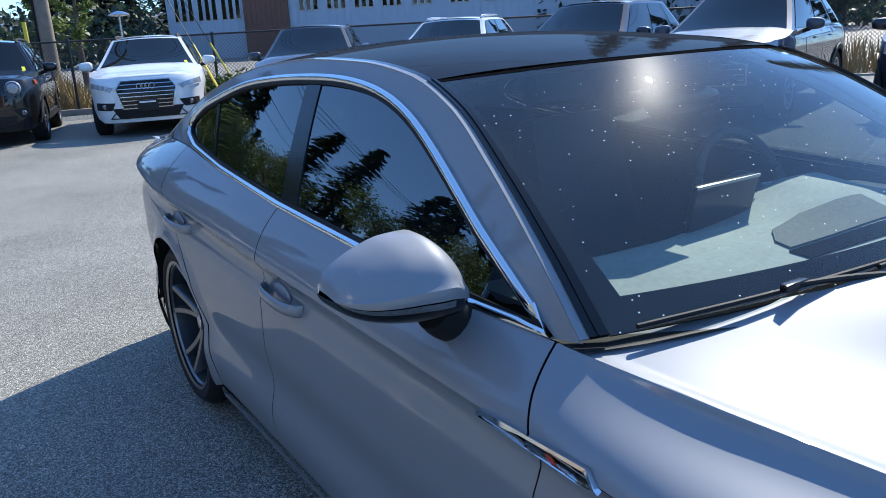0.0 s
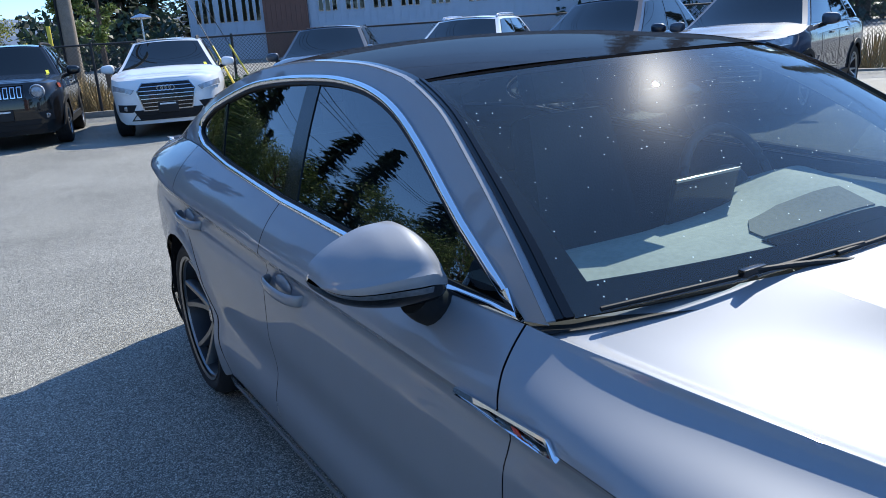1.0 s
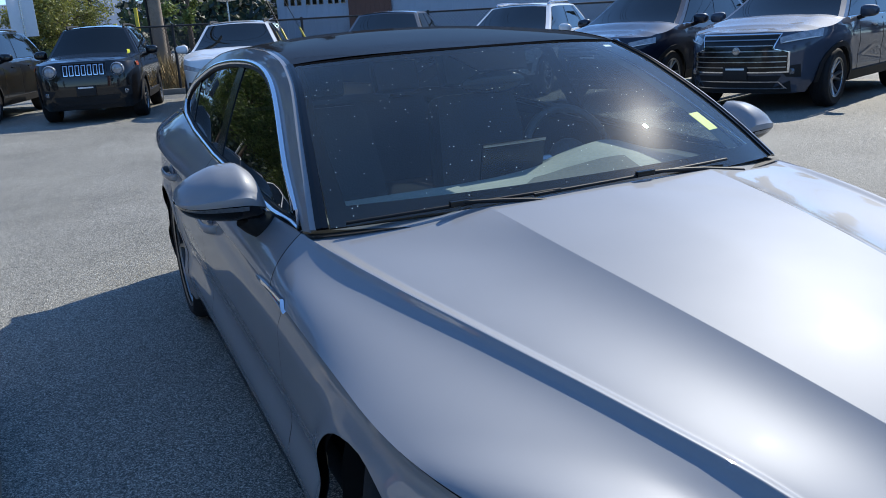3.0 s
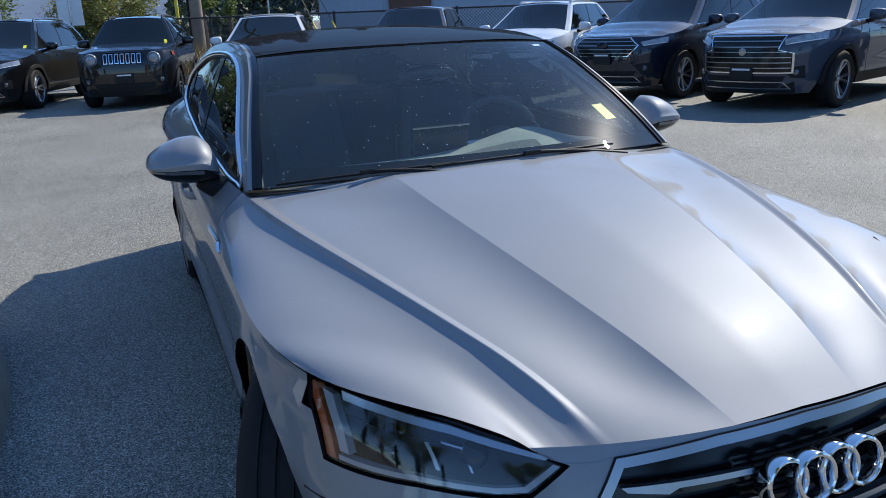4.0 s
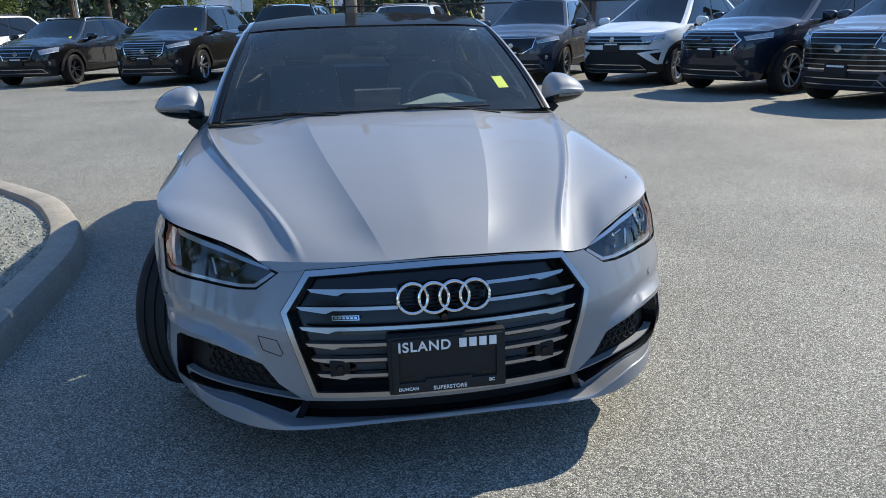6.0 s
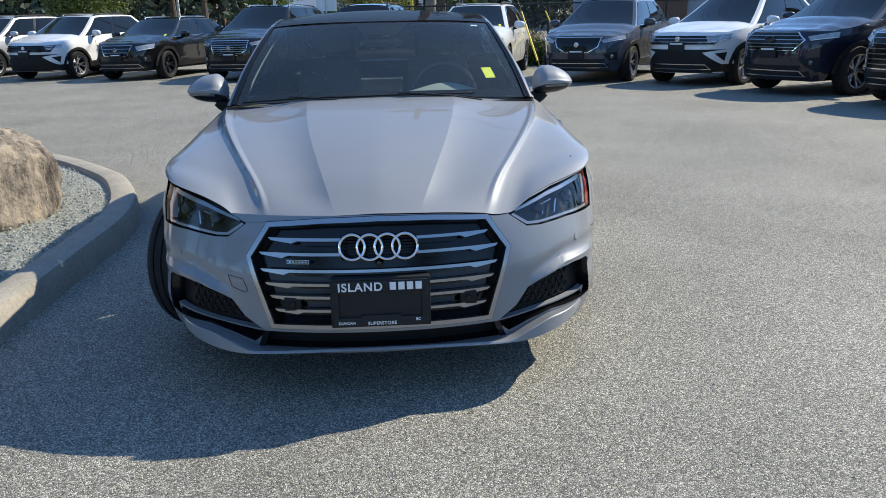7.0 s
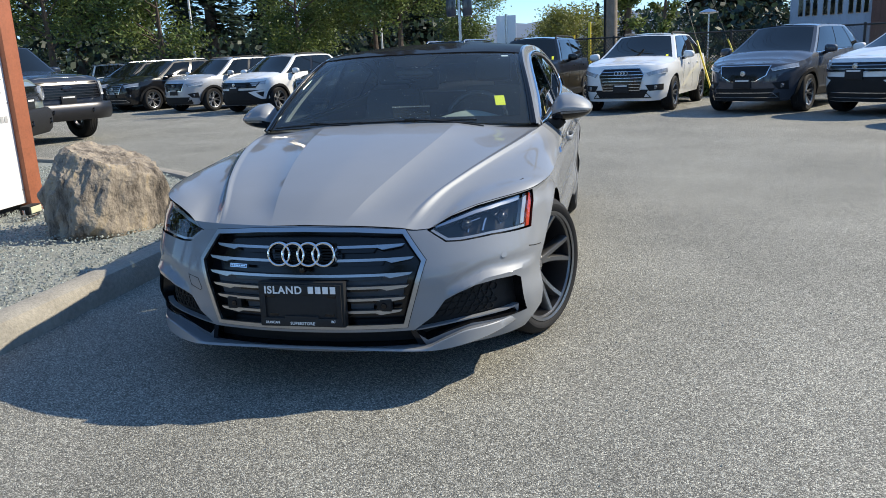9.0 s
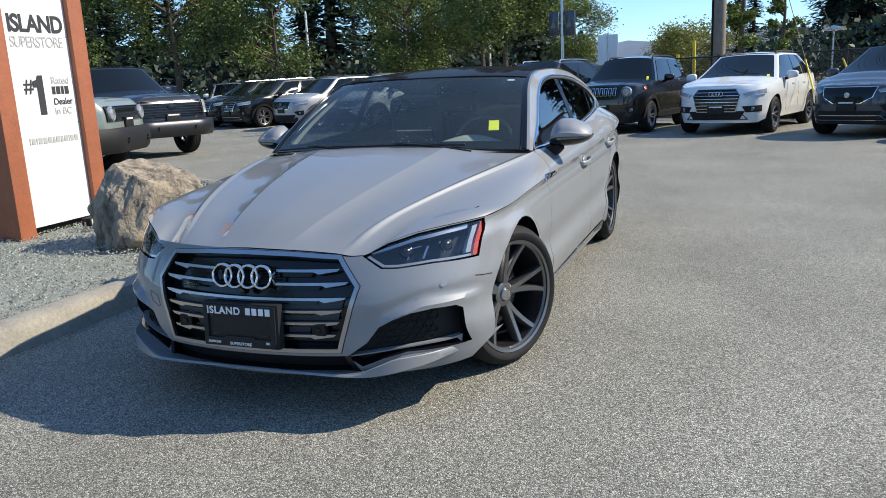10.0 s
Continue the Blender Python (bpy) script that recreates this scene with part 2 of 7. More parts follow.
def rock_material():
    m = material("boulder_stone", (0.26, 0.21, 0.17), 0.9, bump=1.0, bump_scale=45)
    nt = m.node_tree
    tc = nt.nodes.new("ShaderNodeTexCoord")
    mp = nt.nodes.new("ShaderNodeMapping")
    mp.inputs["Scale"].default_value, mp.inputs["Rotation"].default_value = (1.0, 1.0, 0.28), (0.35, -0.25, 0)
    n = nt.nodes.new("ShaderNodeTexNoise")
    n.inputs["Scale"].default_value, n.inputs["Detail"].default_value, n.inputs["Roughness"].default_value = 7.5, 12, 0.74
    r = nt.nodes.new("ShaderNodeValToRGB")
    el = r.color_ramp.elements
    el[0].position, el[0].color = 0.35, (0.030, 0.025, 0.021, 1)
    el[1].position, el[1].color = 0.74, (0.40, 0.37, 0.33, 1)
    for q, c in ((0.43, (0.12, 0.100, 0.082, 1)), (0.50, (0.215, 0.183, 0.148, 1)), (0.57, (0.30, 0.255, 0.20, 1)), (0.62, (0.30, 0.235, 0.15, 1)), (0.66, (0.29, 0.265, 0.235, 1))):
        e = el.new(q)
        e.color = c
    nt.links.new(tc.outputs["Object"], mp.inputs[0])
    nt.links.new(mp.outputs[0], n.inputs["Vector"])
    nt.links.new(n.outputs[0], r.inputs[0])
    nt.links.new(r.outputs[0], nt.nodes["Principled BSDF"].inputs["Base Color"])
    return m


ROCK = rock_material()
SIGNWHITE = material("sign_white", (0.72, 0.72, 0.715), 0.4, vary=0.03, scale=2)
CORTEN = material("rust_brown_metal", (0.30, 0.095, 0.045), 0.55, vary=0.2, scale=6)
INKDARK = material("dark_ink", (0.03, 0.03, 0.033), 0.5)
INKGREY = material("grey_ink", (0.38, 0.38, 0.38), 0.5)
BARK = material("bark", (0.09, 0.065, 0.048), 0.9, vary=0.4, scale=6, bump=0.8, bump_scale=30)
WOODPOLE = material("pole_wood", (0.22, 0.18, 0.14), 0.85, vary=0.3, scale=5, bump=0.5, bump_scale=50)
FENCEWIRE = material("fence_wire", (0.02, 0.02, 0.02), 0.6, vary=0.1)
CLADWHITE = material("white_cladding", (0.40, 0.43, 0.48), 0.55, vary=0.06, scale=1.5)
CLADBROWN = material("brown_cladding", (0.17, 0.07, 0.045), 0.6, vary=0.15, scale=2)
YELLOWPVC = material("yellow_guard", (0.75, 0.55, 0.05), 0.5, vary=0.1)
DRYGRASS = material("dry_grass", (0.36, 0.27, 0.12), 0.9, vary=0.3, scale=3)


def leaf_material(name, base):
    m = material(name, base, 0.55)
    nt = m.node_tree
    b = nt.nodes["Principled BSDF"]
    g = nt.nodes.new("ShaderNodeNewGeometry")
    mr = nt.nodes.new("ShaderNodeMapRange")
    mr.inputs["To Min"].default_value, mr.inputs["To Max"].default_value = 0.5, 1.6
    nt.links.new(g.outputs["Random Per Island"], mr.inputs["Value"])
    sc = nt.nodes.new("ShaderNodeVectorMath")
    sc.operation = "SCALE"
    sc.inputs[0].default_value = base
    nt.links.new(mr.outputs[0], sc.inputs["Scale"])
    nt.links.new(sc.outputs[0], b.inputs["Base Color"])
    tl = nt.nodes.new("ShaderNodeBsdfTranslucent")
    nt.links.new(sc.outputs[0], tl.inputs["Color"])
    mx = nt.nodes.new("ShaderNodeMixShader")
    mx.inputs[0].default_value = 0.35
    nt.links.new(b.outputs[0], mx.inputs[1])
    nt.links.new(tl.outputs[0], mx.inputs[2])
    nt.links.new(mx.outputs[0], nt.nodes["Material Output"].inputs["Surface"])
    return m


LEAF = leaf_material("broad_leaves", (0.105, 0.145, 0.036))
LEAF_YELLOW = leaf_material("yellowing_leaves", (0.16, 0.17, 0.04))
NEEDLE = leaf_material("conifer_needles", (0.022, 0.040, 0.024))
GRASSLEAF = leaf_material("hedge_leaves", (0.06, 0.10, 0.03))


# ---------------------------------------------------------------- mesh helpers
def part(name, bm, mat, parent=None, label="", smooth=True, at=None):
    """Links a bmesh as one mesh object under a thing or part."""
    me = bpy.data.meshes.new(name)
    bm.normal_update()
    bm.edges.index_update()
    creases = [e.index for e in bm.edges if not e.smooth]
    bm.to_mesh(me)
    bm.free()
    if smooth:
        me.polygons.foreach_set("use_smooth", [True] * len(me.polygons))
        me.set_sharp_from_angle(angle=radians(38))
        for i in creases:
            me.edges[i].use_edge_sharp = True
    me.materials.append(mat)
    ob = new(name, me)
    if parent is not None:
        ob.parent = parent
    if at is not None:
        ob.matrix_basis = at
    if label:
        ob["label"] = label
    return ob


def thing(name, m, label, category, group="", kind=""):
    ob = new(name)
    ob.matrix_basis = m
    ob.empty_display_size = 0.2
    return tagged(ob, label, category, group, kind)


def same(name, ob, parent, at):
    """Another part on the same mesh."""
    o = new(name, ob.data)
    o.parent = parent
    o.matrix_basis = at
    return o


def spline(xs, ys):
    """Smooth (monotone cubic) function through a few stations."""
    xs, ys = np.array(xs, float), np.array(ys, float)
    h, d = np.diff(xs), np.diff(ys) / np.diff(xs)
    m = np.zeros(len(xs))
    m[0], m[-1] = d[0], d[-1]
    for i in range(1, len(xs) - 1):
        if d[i - 1] * d[i] > 0:
            w1, w2 = 2 * h[i] + h[i - 1], h[i] + 2 * h[i - 1]
            m[i] = (w1 + w2) / (w1 / d[i - 1] + w2 / d[i])

    def f(x):
        i = min(max(int(np.searchsorted(xs, x)) - 1, 0), len(xs) - 2)
        t = min(max((x - xs[i]) / h[i], 0.0), 1.0)
        a, b = t * t * (3 - 2 * t), t * (1 - t)
        return float(ys[i] * (1 - a) + ys[i + 1] * a + h[i] * b * ((1 - t) * m[i] - t * m[i + 1]))
    return f


def smooth(a, b, x):
    t = min(max((x - a) / (b - a), 0.0), 1.0)
    return t * t * (3 - 2 * t)


def grid(us, vs, f, bm=None):
    """Sheet through f(u, v)."""
    bm = bm or bmesh.new()
    rows = [[bm.verts.new(f(u, v)) for v in vs] for u in us]
    for a, b in zip(rows, rows[1:]):
        for i in range(len(vs) - 1):
            bm.faces.new((a[i], b[i], b[i + 1], a[i + 1]))
    return bm


def span(a, b, n):
    return [a + (b - a) * i / (n - 1) for i in range(n)]


def inside(poly, x, y):
    hit = False
    for (x1, y1), (x2, y2) in zip(poly, poly[1:] + poly[:1]):
        if (y1 > y) != (y2 > y) and x < (x2 - x1) * (y - y1) / (y2 - y1) + x1:
            hit = not hit
    return hit


def flat(poly, step, holes=(), keep=None):
    """Flat sheet of fine cells over a polygon, cut exactly along its edges and round its holes."""
    xs, ys = [p[0] for p in poly], [p[1] for p in poly]
    nx, ny = max(2, int((max(xs) - min(xs)) / step) + 2), max(2, int((max(ys) - min(ys)) / step) + 2)
    bm = grid(span(min(xs) - 1e-4, max(xs) + 1e-4, nx), span(min(ys) - 1e-4, max(ys) + 1e-4, ny), lambda u, v: (u, v, 0))
    for loop in (poly, *holes):
        for (x1, y1), (x2, y2) in zip(loop, list(loop[1:]) + [loop[0]]):
            lo, hi = (min(x1, x2) - step * 1.6, min(y1, y2) - step * 1.6), (max(x1, x2) + step * 1.6, max(y1, y2) + step * 1.6)
            fs = [f for f in bm.faces if all(lo[0] <= v.co.x <= hi[0] and lo[1] <= v.co.y <= hi[1] for v in f.verts) or
                  (lo[0] <= f.calc_center_median().x <= hi[0] and lo[1] <= f.calc_center_median().y <= hi[1])]
            geom = list({e for f in fs for e in f.edges} | {v for f in fs for v in f.verts}) + fs
            n = Vector((y2 - y1, x1 - x2, 0))
            if n.length > 1e-9 and geom:
                bmesh.ops.bisect_plane(bm, geom=geom, plane_co=(x1, y1, 0), plane_no=n.normalized(), dist=1e-6)
    dead = []
    for f in bm.faces:
        c = f.calc_center_median()
        if not inside(list(poly), c.x, c.y) or any(inside(list(h), c.x, c.y) for h in holes):
            dead.append(f)
    bmesh.ops.delete(bm, geom=dead, context="FACES")
    return bm


def slab(poly, surf, w0, w1, step=0.04, holes=(), flip=False):
    """A plate over a polygon of the surface's own coordinates, from w0 to w1 along its normal."""
    bm = flat(poly, step, holes)
    top = {v: v for v in bm.verts}
    if w1 > w0:
        old = list(bm.faces)
        ret = bmesh.ops.extrude_face_region(bm, geom=old)
        for g in ret["geom"]:
            if isinstance(g, bmesh.types.BMVert):
                g.co.z = w1 - w0
    for v in bm.verts:
        u, t, w = v.co
        v.co = offset(surf, u, t, w0 + w)
    if w1 > w0:
        bmesh.ops.recalc_face_normals(bm, faces=bm.faces)
    else:
        bm.normal_update()
        if flip:
            bmesh.ops.reverse_faces(bm, faces=bm.faces)
    return bm


def offset(surf, u, v, w):
    p = Vector(surf(u, v))
    if w == 0:
        return p
    e = 2e-3
    a, b = Vector(surf(u + e, v)) - Vector(surf(u - e, v)), Vector(surf(u, v + e)) - Vector(surf(u, v - e))
    n = a.cross(b)
    return p + n.normalized() * w


def grow(poly, d):
    """Polygon pushed outwards by d along its own normals (counter-clockwise or clockwise)."""
    area = sum(a[0] * b[1] - b[0] * a[1] for a, b in zip(poly, poly[1:] + poly[:1]))
    s = 1 if area > 0 else -1
    out = []
    for i, p in enumerate(poly):
        a, b = Vector(poly[i - 1]), Vector(poly[(i + 1) % len(poly)])
        p = Vector(p)
        n1, n2 = Vector(((p - a).y, -(p - a).x)).normalized() * s, Vector(((b - p).y, -(b - p).x)).normalized() * s
        n = (n1 + n2).normalized()
        out.append(tuple(p + n * d / max(0.4, n.dot(n1))))
    return out


def box(bm, x0, x1, y0, y1, z0, z1, bevel=0.0):
    r = bmesh.ops.create_cube(bm, size=1)
    vs = r["verts"]
    bmesh.ops.scale(bm, verts=vs, vec=(x1 - x0, y1 - y0, z1 - z0))
    bmesh.ops.translate(bm, verts=vs, vec=((x0 + x1) / 2, (y0 + y1) / 2, (z0 + z1) / 2))
    if bevel:
        es = list({e for v in vs for e in v.link_edges})
        bmesh.ops.bevel(bm, geom=es, offset=bevel, segments=2, affect="EDGES", profile=0.7)
    return bm


def lathe(profile, n=48, bm=None, axis="x"):
    """Turns (r, a) pairs round an axis."""
    bm = bm or bmesh.new()
    rows = []
    for i in range(n):
        c, s = math.cos(2 * math.pi * i / n), math.sin(2 * math.pi * i / n)
        rows.append([bm.verts.new((a, r * c, r * s) if axis == "x" else (r * c, r * s, a)) for r, a in profile])
    for i in range(n):
        p, q = rows[i], rows[(i + 1) % n]
        for j in range(len(profile) - 1):
            bm.faces.new((p[j], q[j], q[j + 1], p[j + 1]))
    bmesh.ops.remove_doubles(bm, verts=bm.verts, dist=1e-6)
    return bm


def tube(path, r, n=8, bm=None, closed=False):
    """A round bar along points; r is a number or one for each point."""
    bm = bm or bmesh.new()
    P = [Vector(p) for p in path]
    rs = r if isinstance(r, (list, tuple)) else [r] * len(P)
    rings = []
    up = Vector((0, 0, 1))
    for i, p in enumerate(P):
        a = P[i - 1] if i or closed else p
        b = P[(i + 1) % len(P)] if i < len(P) - 1 or closed else p
        d = (b - a).normalized()
        u = d.cross(up if abs(d.z) < 0.95 else Vector((0, 1, 0))).normalized()
        w = d.cross(u)
        rings.append([bm.verts.new(p + (u * math.cos(2 * math.pi * k / n) + w * math.sin(2 * math.pi * k / n)) * rs[i]) for k in range(n)])
    pairs = list(zip(rings, rings[1:])) + ([(rings[-1], rings[0])] if closed else [])
    for a, b in pairs:
        for k in range(n):
            bm.faces.new((a[k], a[(k + 1) % n], b[(k + 1) % n], b[k]))
    if not closed:
        bm.faces.new(rings[0][::-1])
        bm.faces.new(rings[-1])
    return bm


def curve_pts(P, n):
    """Points along a smooth curve through control points."""
    P = [Vector(p) for p in P]
    out = []
    for k in range(n):
        s = k / (n - 1) * (len(P) - 1)
        i = min(int(s), len(P) - 2)
        t = s - i
        a, b, c, d = P[max(i - 1, 0)], P[i], P[i + 1], P[min(i + 2, len(P) - 1)]
        out.append(0.5 * ((2 * b) + (c - a) * t + (2 * a - 5 * b + 4 * c - d) * t * t + (3 * b - a - 3 * c + d) * t ** 3))
    return out


def lettering(text, size, mat, name, parent, at, depth=0.002, align="LEFT", bold=0.0, spacing=1.0, stretch=1.0):
    c = bpy.data.curves.new("t", "FONT")
    c.body, c.size, c.extrude, c.align_x, c.offset, c.space_character = text, size, depth, align, bold, spacing
    tmp = bpy.data.objects.new("t", c)
    scene.collection.objects.link(tmp)
    bpy.context.view_layer.update()
    me = bpy.data.meshes.new_from_object(tmp.evaluated_get(bpy.context.evaluated_depsgraph_get()))
    bpy.data.objects.remove(tmp)
    bpy.data.curves.remove(c)
    if stretch != 1.0:
        me.transform(Matrix.Diagonal((stretch, 1, 1, 1)))
    bm = bmesh.new()
    bm.from_mesh(me)
    bpy.data.meshes.remove(me)
    seen, islands = set(), []
    for v in bm.verts:
        if v.index in seen:
            continue
        stack, isle = [v], set()
        while stack:
            a = stack.pop()
            if a.index in seen:
                continue
            seen.add(a.index)
            isle.add(a.index)
            stack += [e.other_vert(a) for e in a.link_edges]
        islands.append(isle)
    for isle in islands:                             # each letter is a piece of its own
        one = bmesh.new()
        made = {v.index: one.verts.new(v.co) for v in bm.verts if v.index in isle}
        for f in bm.faces:
            if f.verts[0].index in isle:
                one.faces.new([made[v.index] for v in f.verts])
        part(name, one, mat, parent, smooth=False, at=at)
    bm.free()


# ---------------------------------------------------------------- ground and island
def ground_z(y):
    """The lot falls gently away behind the car."""
    return -0.0100 * min(max(y - 5.0, 0.0), 13.0)


def ground_sheet():
    bm = grid(span(-220, 260, 25), [-220, -100, -40, -10, 5, 18, 60, 120, 260], lambda u, v: (u, v, ground_z(v)))
    return tagged(part("ground", bm, ASPHALT, smooth=False), "worn grey asphalt of a car lot", "ground", kind="structure")


ground_sheet()

# kerb line of the planted island, seen from above
KERB = curve_pts([(-1.72, -6.0, 0), (-1.72, -2.5, 0), (-1.72, -0.4, 0), (-1.70, 0.8, 0), (-1.72, 1.7, 0), (-1.92, 2.45, 0), (-2.35, 3.25, 0), (-3.4, 4.35, 0), (-5.2, 5.45, 0), (-7.6, 6.3, 0), (-13.0, 7.4, 0)], 90)


def kerb_and_bed():
    prof = [(0.0, 0.0), (0.012, 0.10), (0.03, 0.138), (0.06, 0.15), (0.15, 0.152), (0.185, 0.145), (0.20, 0.11), (0.20, 0.0)]
    rows = []
    bm = bmesh.new()
    for i, p in enumerate(KERB):
        d = (KERB[min(i + 1, len(KERB) - 1)] - KERB[max(i - 1, 0)]).normalized()
        n = Vector((-d.y, d.x, 0))
        rows.append([bm.verts.new(p + n * a + Vector((0, 0, b))) for a, b in prof])
    for a, b in zip(rows, rows[1:]):
        for k in range(len(prof) - 1):
            bm.faces.new((a[k], a[k + 1], b[k + 1], b[k]))
    tagged(part("kerb", bm, CONCRETE), "weathered cast concrete kerb round a gravel island", "kerb", kind="structure")
    bm = bmesh.new()
    inner = []
    for i, p in enumerate(KERB):
        d = (KERB[min(i + 1, len(KERB) - 1)] - KERB[max(i - 1, 0)]).normalized()
        inner.append(p + Vector((-d.y, d.x, 0)) * 0.195)
    far = Vector((-16, -6, 0))
    rows = []
    for p in inner:
        rows.append([bm.verts.new(p.lerp(far, s) + Vector((0, 0, 0.105 + 0.05 * min(1, s * 5)))) for s in (0, 0.02, 0.05, 0.1, 0.2, 0.4, 0.7, 0.98)])
    for a, b in zip(rows, rows[1:]):
        for k in range(7):
            bm.faces.new((a[k], a[k + 1], b[k + 1], b[k]))
    tagged(part("gravel_bed", bm, GRAVEL), "grey crushed gravel bed of the island", "gravel", kind="structure")


kerb_and_bed()


def boulder():
    bm = bmesh.new()
    bmesh.ops.create_icosphere(bm, subdivisions=6, radius=1)
    rn = random.Random(17)
    cuts = [(Vector((1.0, 0.10, 0.08)), 0.80), (Vector((-0.9, 0.2, 0.10)), 0.82), (Vector((0.1, -1.0, 0.12)), 0.80), (Vector((0.25, 1.0, 0.20)), 0.80), (Vector((0.30, 0.22, 1.0)), 0.70),
            (Vector((0.8, -0.7, 0.20)), 0.90), (Vector((0.75, 0.35, 0.70)), 0.83), (Vector((-0.5, -0.8, 0.45)), 0.86), (Vector((-0.8, -0.4, 0.75)), 0.90)]
    for k in range(16):                              # smaller fracture faces
        a, z = rn.uniform(0, 2 * math.pi), rn.uniform(-0.25, 0.8)
        cuts.append((Vector((math.cos(a), math.sin(a), z)), rn.uniform(0.86, 0.98)))
    grain, ga, gb = Vector((0.25, 0.35, 0.9)).normalized(), Vector((1, -0.7, 0)).normalized(), Vector((0.6, 0.8, -0.5)).normalized()
    for v in bm.verts:
        c = v.co.normalized()
        c = Vector([math.copysign(abs(k) ** 0.8, k) for k in c])
        c, r0 = c.normalized(), 1.0
        r = 1.02
        for nrm, d in cuts:                          # flat fracture faces
            k = c.dot(nrm.normalized())
            if k > 0.05:
                r = min(r, d / k)
        q = c * r
        warp = q + 0.12 * noise.noise_vector(q * 2.2)
        st = Vector((warp.dot(ga) * 6.5, warp.dot(gb) * 6.5, warp.dot(grain) * 1.5))        # slanting grain
        r += 0.050 * noise.fractal(st, 0.8, 2.1, 6) + 0.05 * noise.fractal(q * 1.8 + Vector((3, 1, 7)), 1.0, 2.1, 2)
        deep = noise.ridged_multi_fractal(Vector((st.x * 0.35, st.y * 0.35, st.z * 0.6)), 1.0, 2.0, 3, 1.0, 2.0)
        r -= 0.035 * smooth(1.25, 1.9, deep) - 0.010 * noise.fractal(q * 24, 0.6, 2.0, 3)
        c = c * r
        v.co = Vector((c.x * 0.39, c.y * 0.55, (c.z * 0.52 + 0.42) * 0.88))
    ob = part("boulder", bm, ROCK)
    ob.matrix_basis = pose(-2.63, 1.68, 0, 0, 0, -20)
    return tagged(ob, "rugged grey-brown boulder with steep fractured sides on the gravel island", "boulder")


boulder()


def pylon_sign():
    # local x runs along the face, local -y is the front
    t = thing("pylon_sign", pose(-3.85, 1.91, 0.08, 0, 0, 92), "white dealership pylon sign with rust-brown side posts", "sign")
    W, Hh = 0.36, 2.75
    bm = bmesh.new()
    box(bm, -W, W, 0.0, 0.12, 0.13, Hh, 0.004)
    face = part("panel", bm, SIGNWHITE, t, "white printed panel")
    for s in (-1, 1):
        bm = bmesh.new()
        box(bm, s * (W + 0.085) - 0.085, s * (W + 0.085) + 0.085, -0.05, 0.42, 0.0, Hh + 0.1, 0.008)
        post = part("side_post", bm, CORTEN, t, "rust-brown steel post")
        for z in (0.25, 1.0, 1.75, 2.5):
            part("bolt", lathe([(0.001, 0.004), (0.006, 0.003), (0.007, 0.0)], 8, axis="z"), SATIN, face, at=pose(s * (W - 0.02), -0.001, z, 90, 0, 0))
    bm = bmesh.new()
    box(bm, -W, W, 0.06, 0.30, 0.0, 0.125, 0.004)
    part("plinth", bm, PLASTIC, t, "dark recessed base")
    up = lambda y, z: pose(y - 1.91, -0.003, z - 0.08, 90, 0, 0)
    lettering("ISLAND", 0.198, INKDARK, "letter", face, up(1.622, 1.865), 0.001, bold=0.0055, spacing=0.93, stretch=0.95)
    lettering("SUPERSTORE", 0.132, INKGREY, "letter", face, up(1.625, 1.735), 0.001, spacing=0.88, stretch=0.84)
    lettering("#", 0.17, INKDARK, "letter", face, up(1.70, 1.36), 0.001, bold=0.002)
    bm = bmesh.new()                                 # the broad figure one
    one = [(0.045, 0.0), (0.115, 0.0), (0.115, 0.335), (0.060, 0.335), (0.045, 0.300), (0.0, 0.285), (0.0, 0.235), (0.045, 0.235)]
    lo, hi = [[bm.verts.new((x, y, zz)) for x, y in one] for zz in (0.0, 0.001)]
    bm.faces.new(hi)
    for k in range(8):
        bm.faces.new((lo[k], lo[(k + 1) % 8], hi[(k + 1) % 8], hi[k]))
    part("letter", bm, INKDARK, face, at=up(1.795, 1.165), smooth=False)
    lettering("Rated", 0.088, INKGREY, "letter", face, up(2.0, 1.425), 0.001, bold=0.001)
    lettering("Dealer", 0.080, INKDARK, "letter", face, up(2.0, 1.245), 0.001, bold=0.001)
    lettering("in BC", 0.088, INKGREY, "letter", face, up(2.0, 1.160), 0.001, bold=0.001)
    def bars(y, z, widths, h, mat):
        for w_ in widths:
            bm = bmesh.new()
            box(bm, y - 1.91, y - 1.91 + w_, -0.004, -0.001, z - 0.08, z - 0.08 + h)
            part("lettering_bar", bm, mat, face)
            y += w_ + 0.012
    bars(2.0, 1.335, (0.036, 0.044, 0.030, 0.044), 0.068, INKDARK)
    bars(1.671, 0.918, (0.012, 0.038, 0.012, 0.042, 0.040, 0.042, 0.024, 0.042, 0.026, 0.042, 0.010, 0.036, 0.038), 0.052, INKGREY)
    bm = lathe([(0.075, 0.0), (0.075, 0.002), (0.095, 0.002), (0.095, 0.0)], 40, axis="z")
    bmesh.ops.scale(bm, verts=bm.verts, vec=(1.7, 1, 1))
    part("logo_oval", bm, INKGREY, face, "plain oval emblem", at=pose(0.03, -0.001, 2.17, 90, 0, 0))
    return t


pylon_sign()


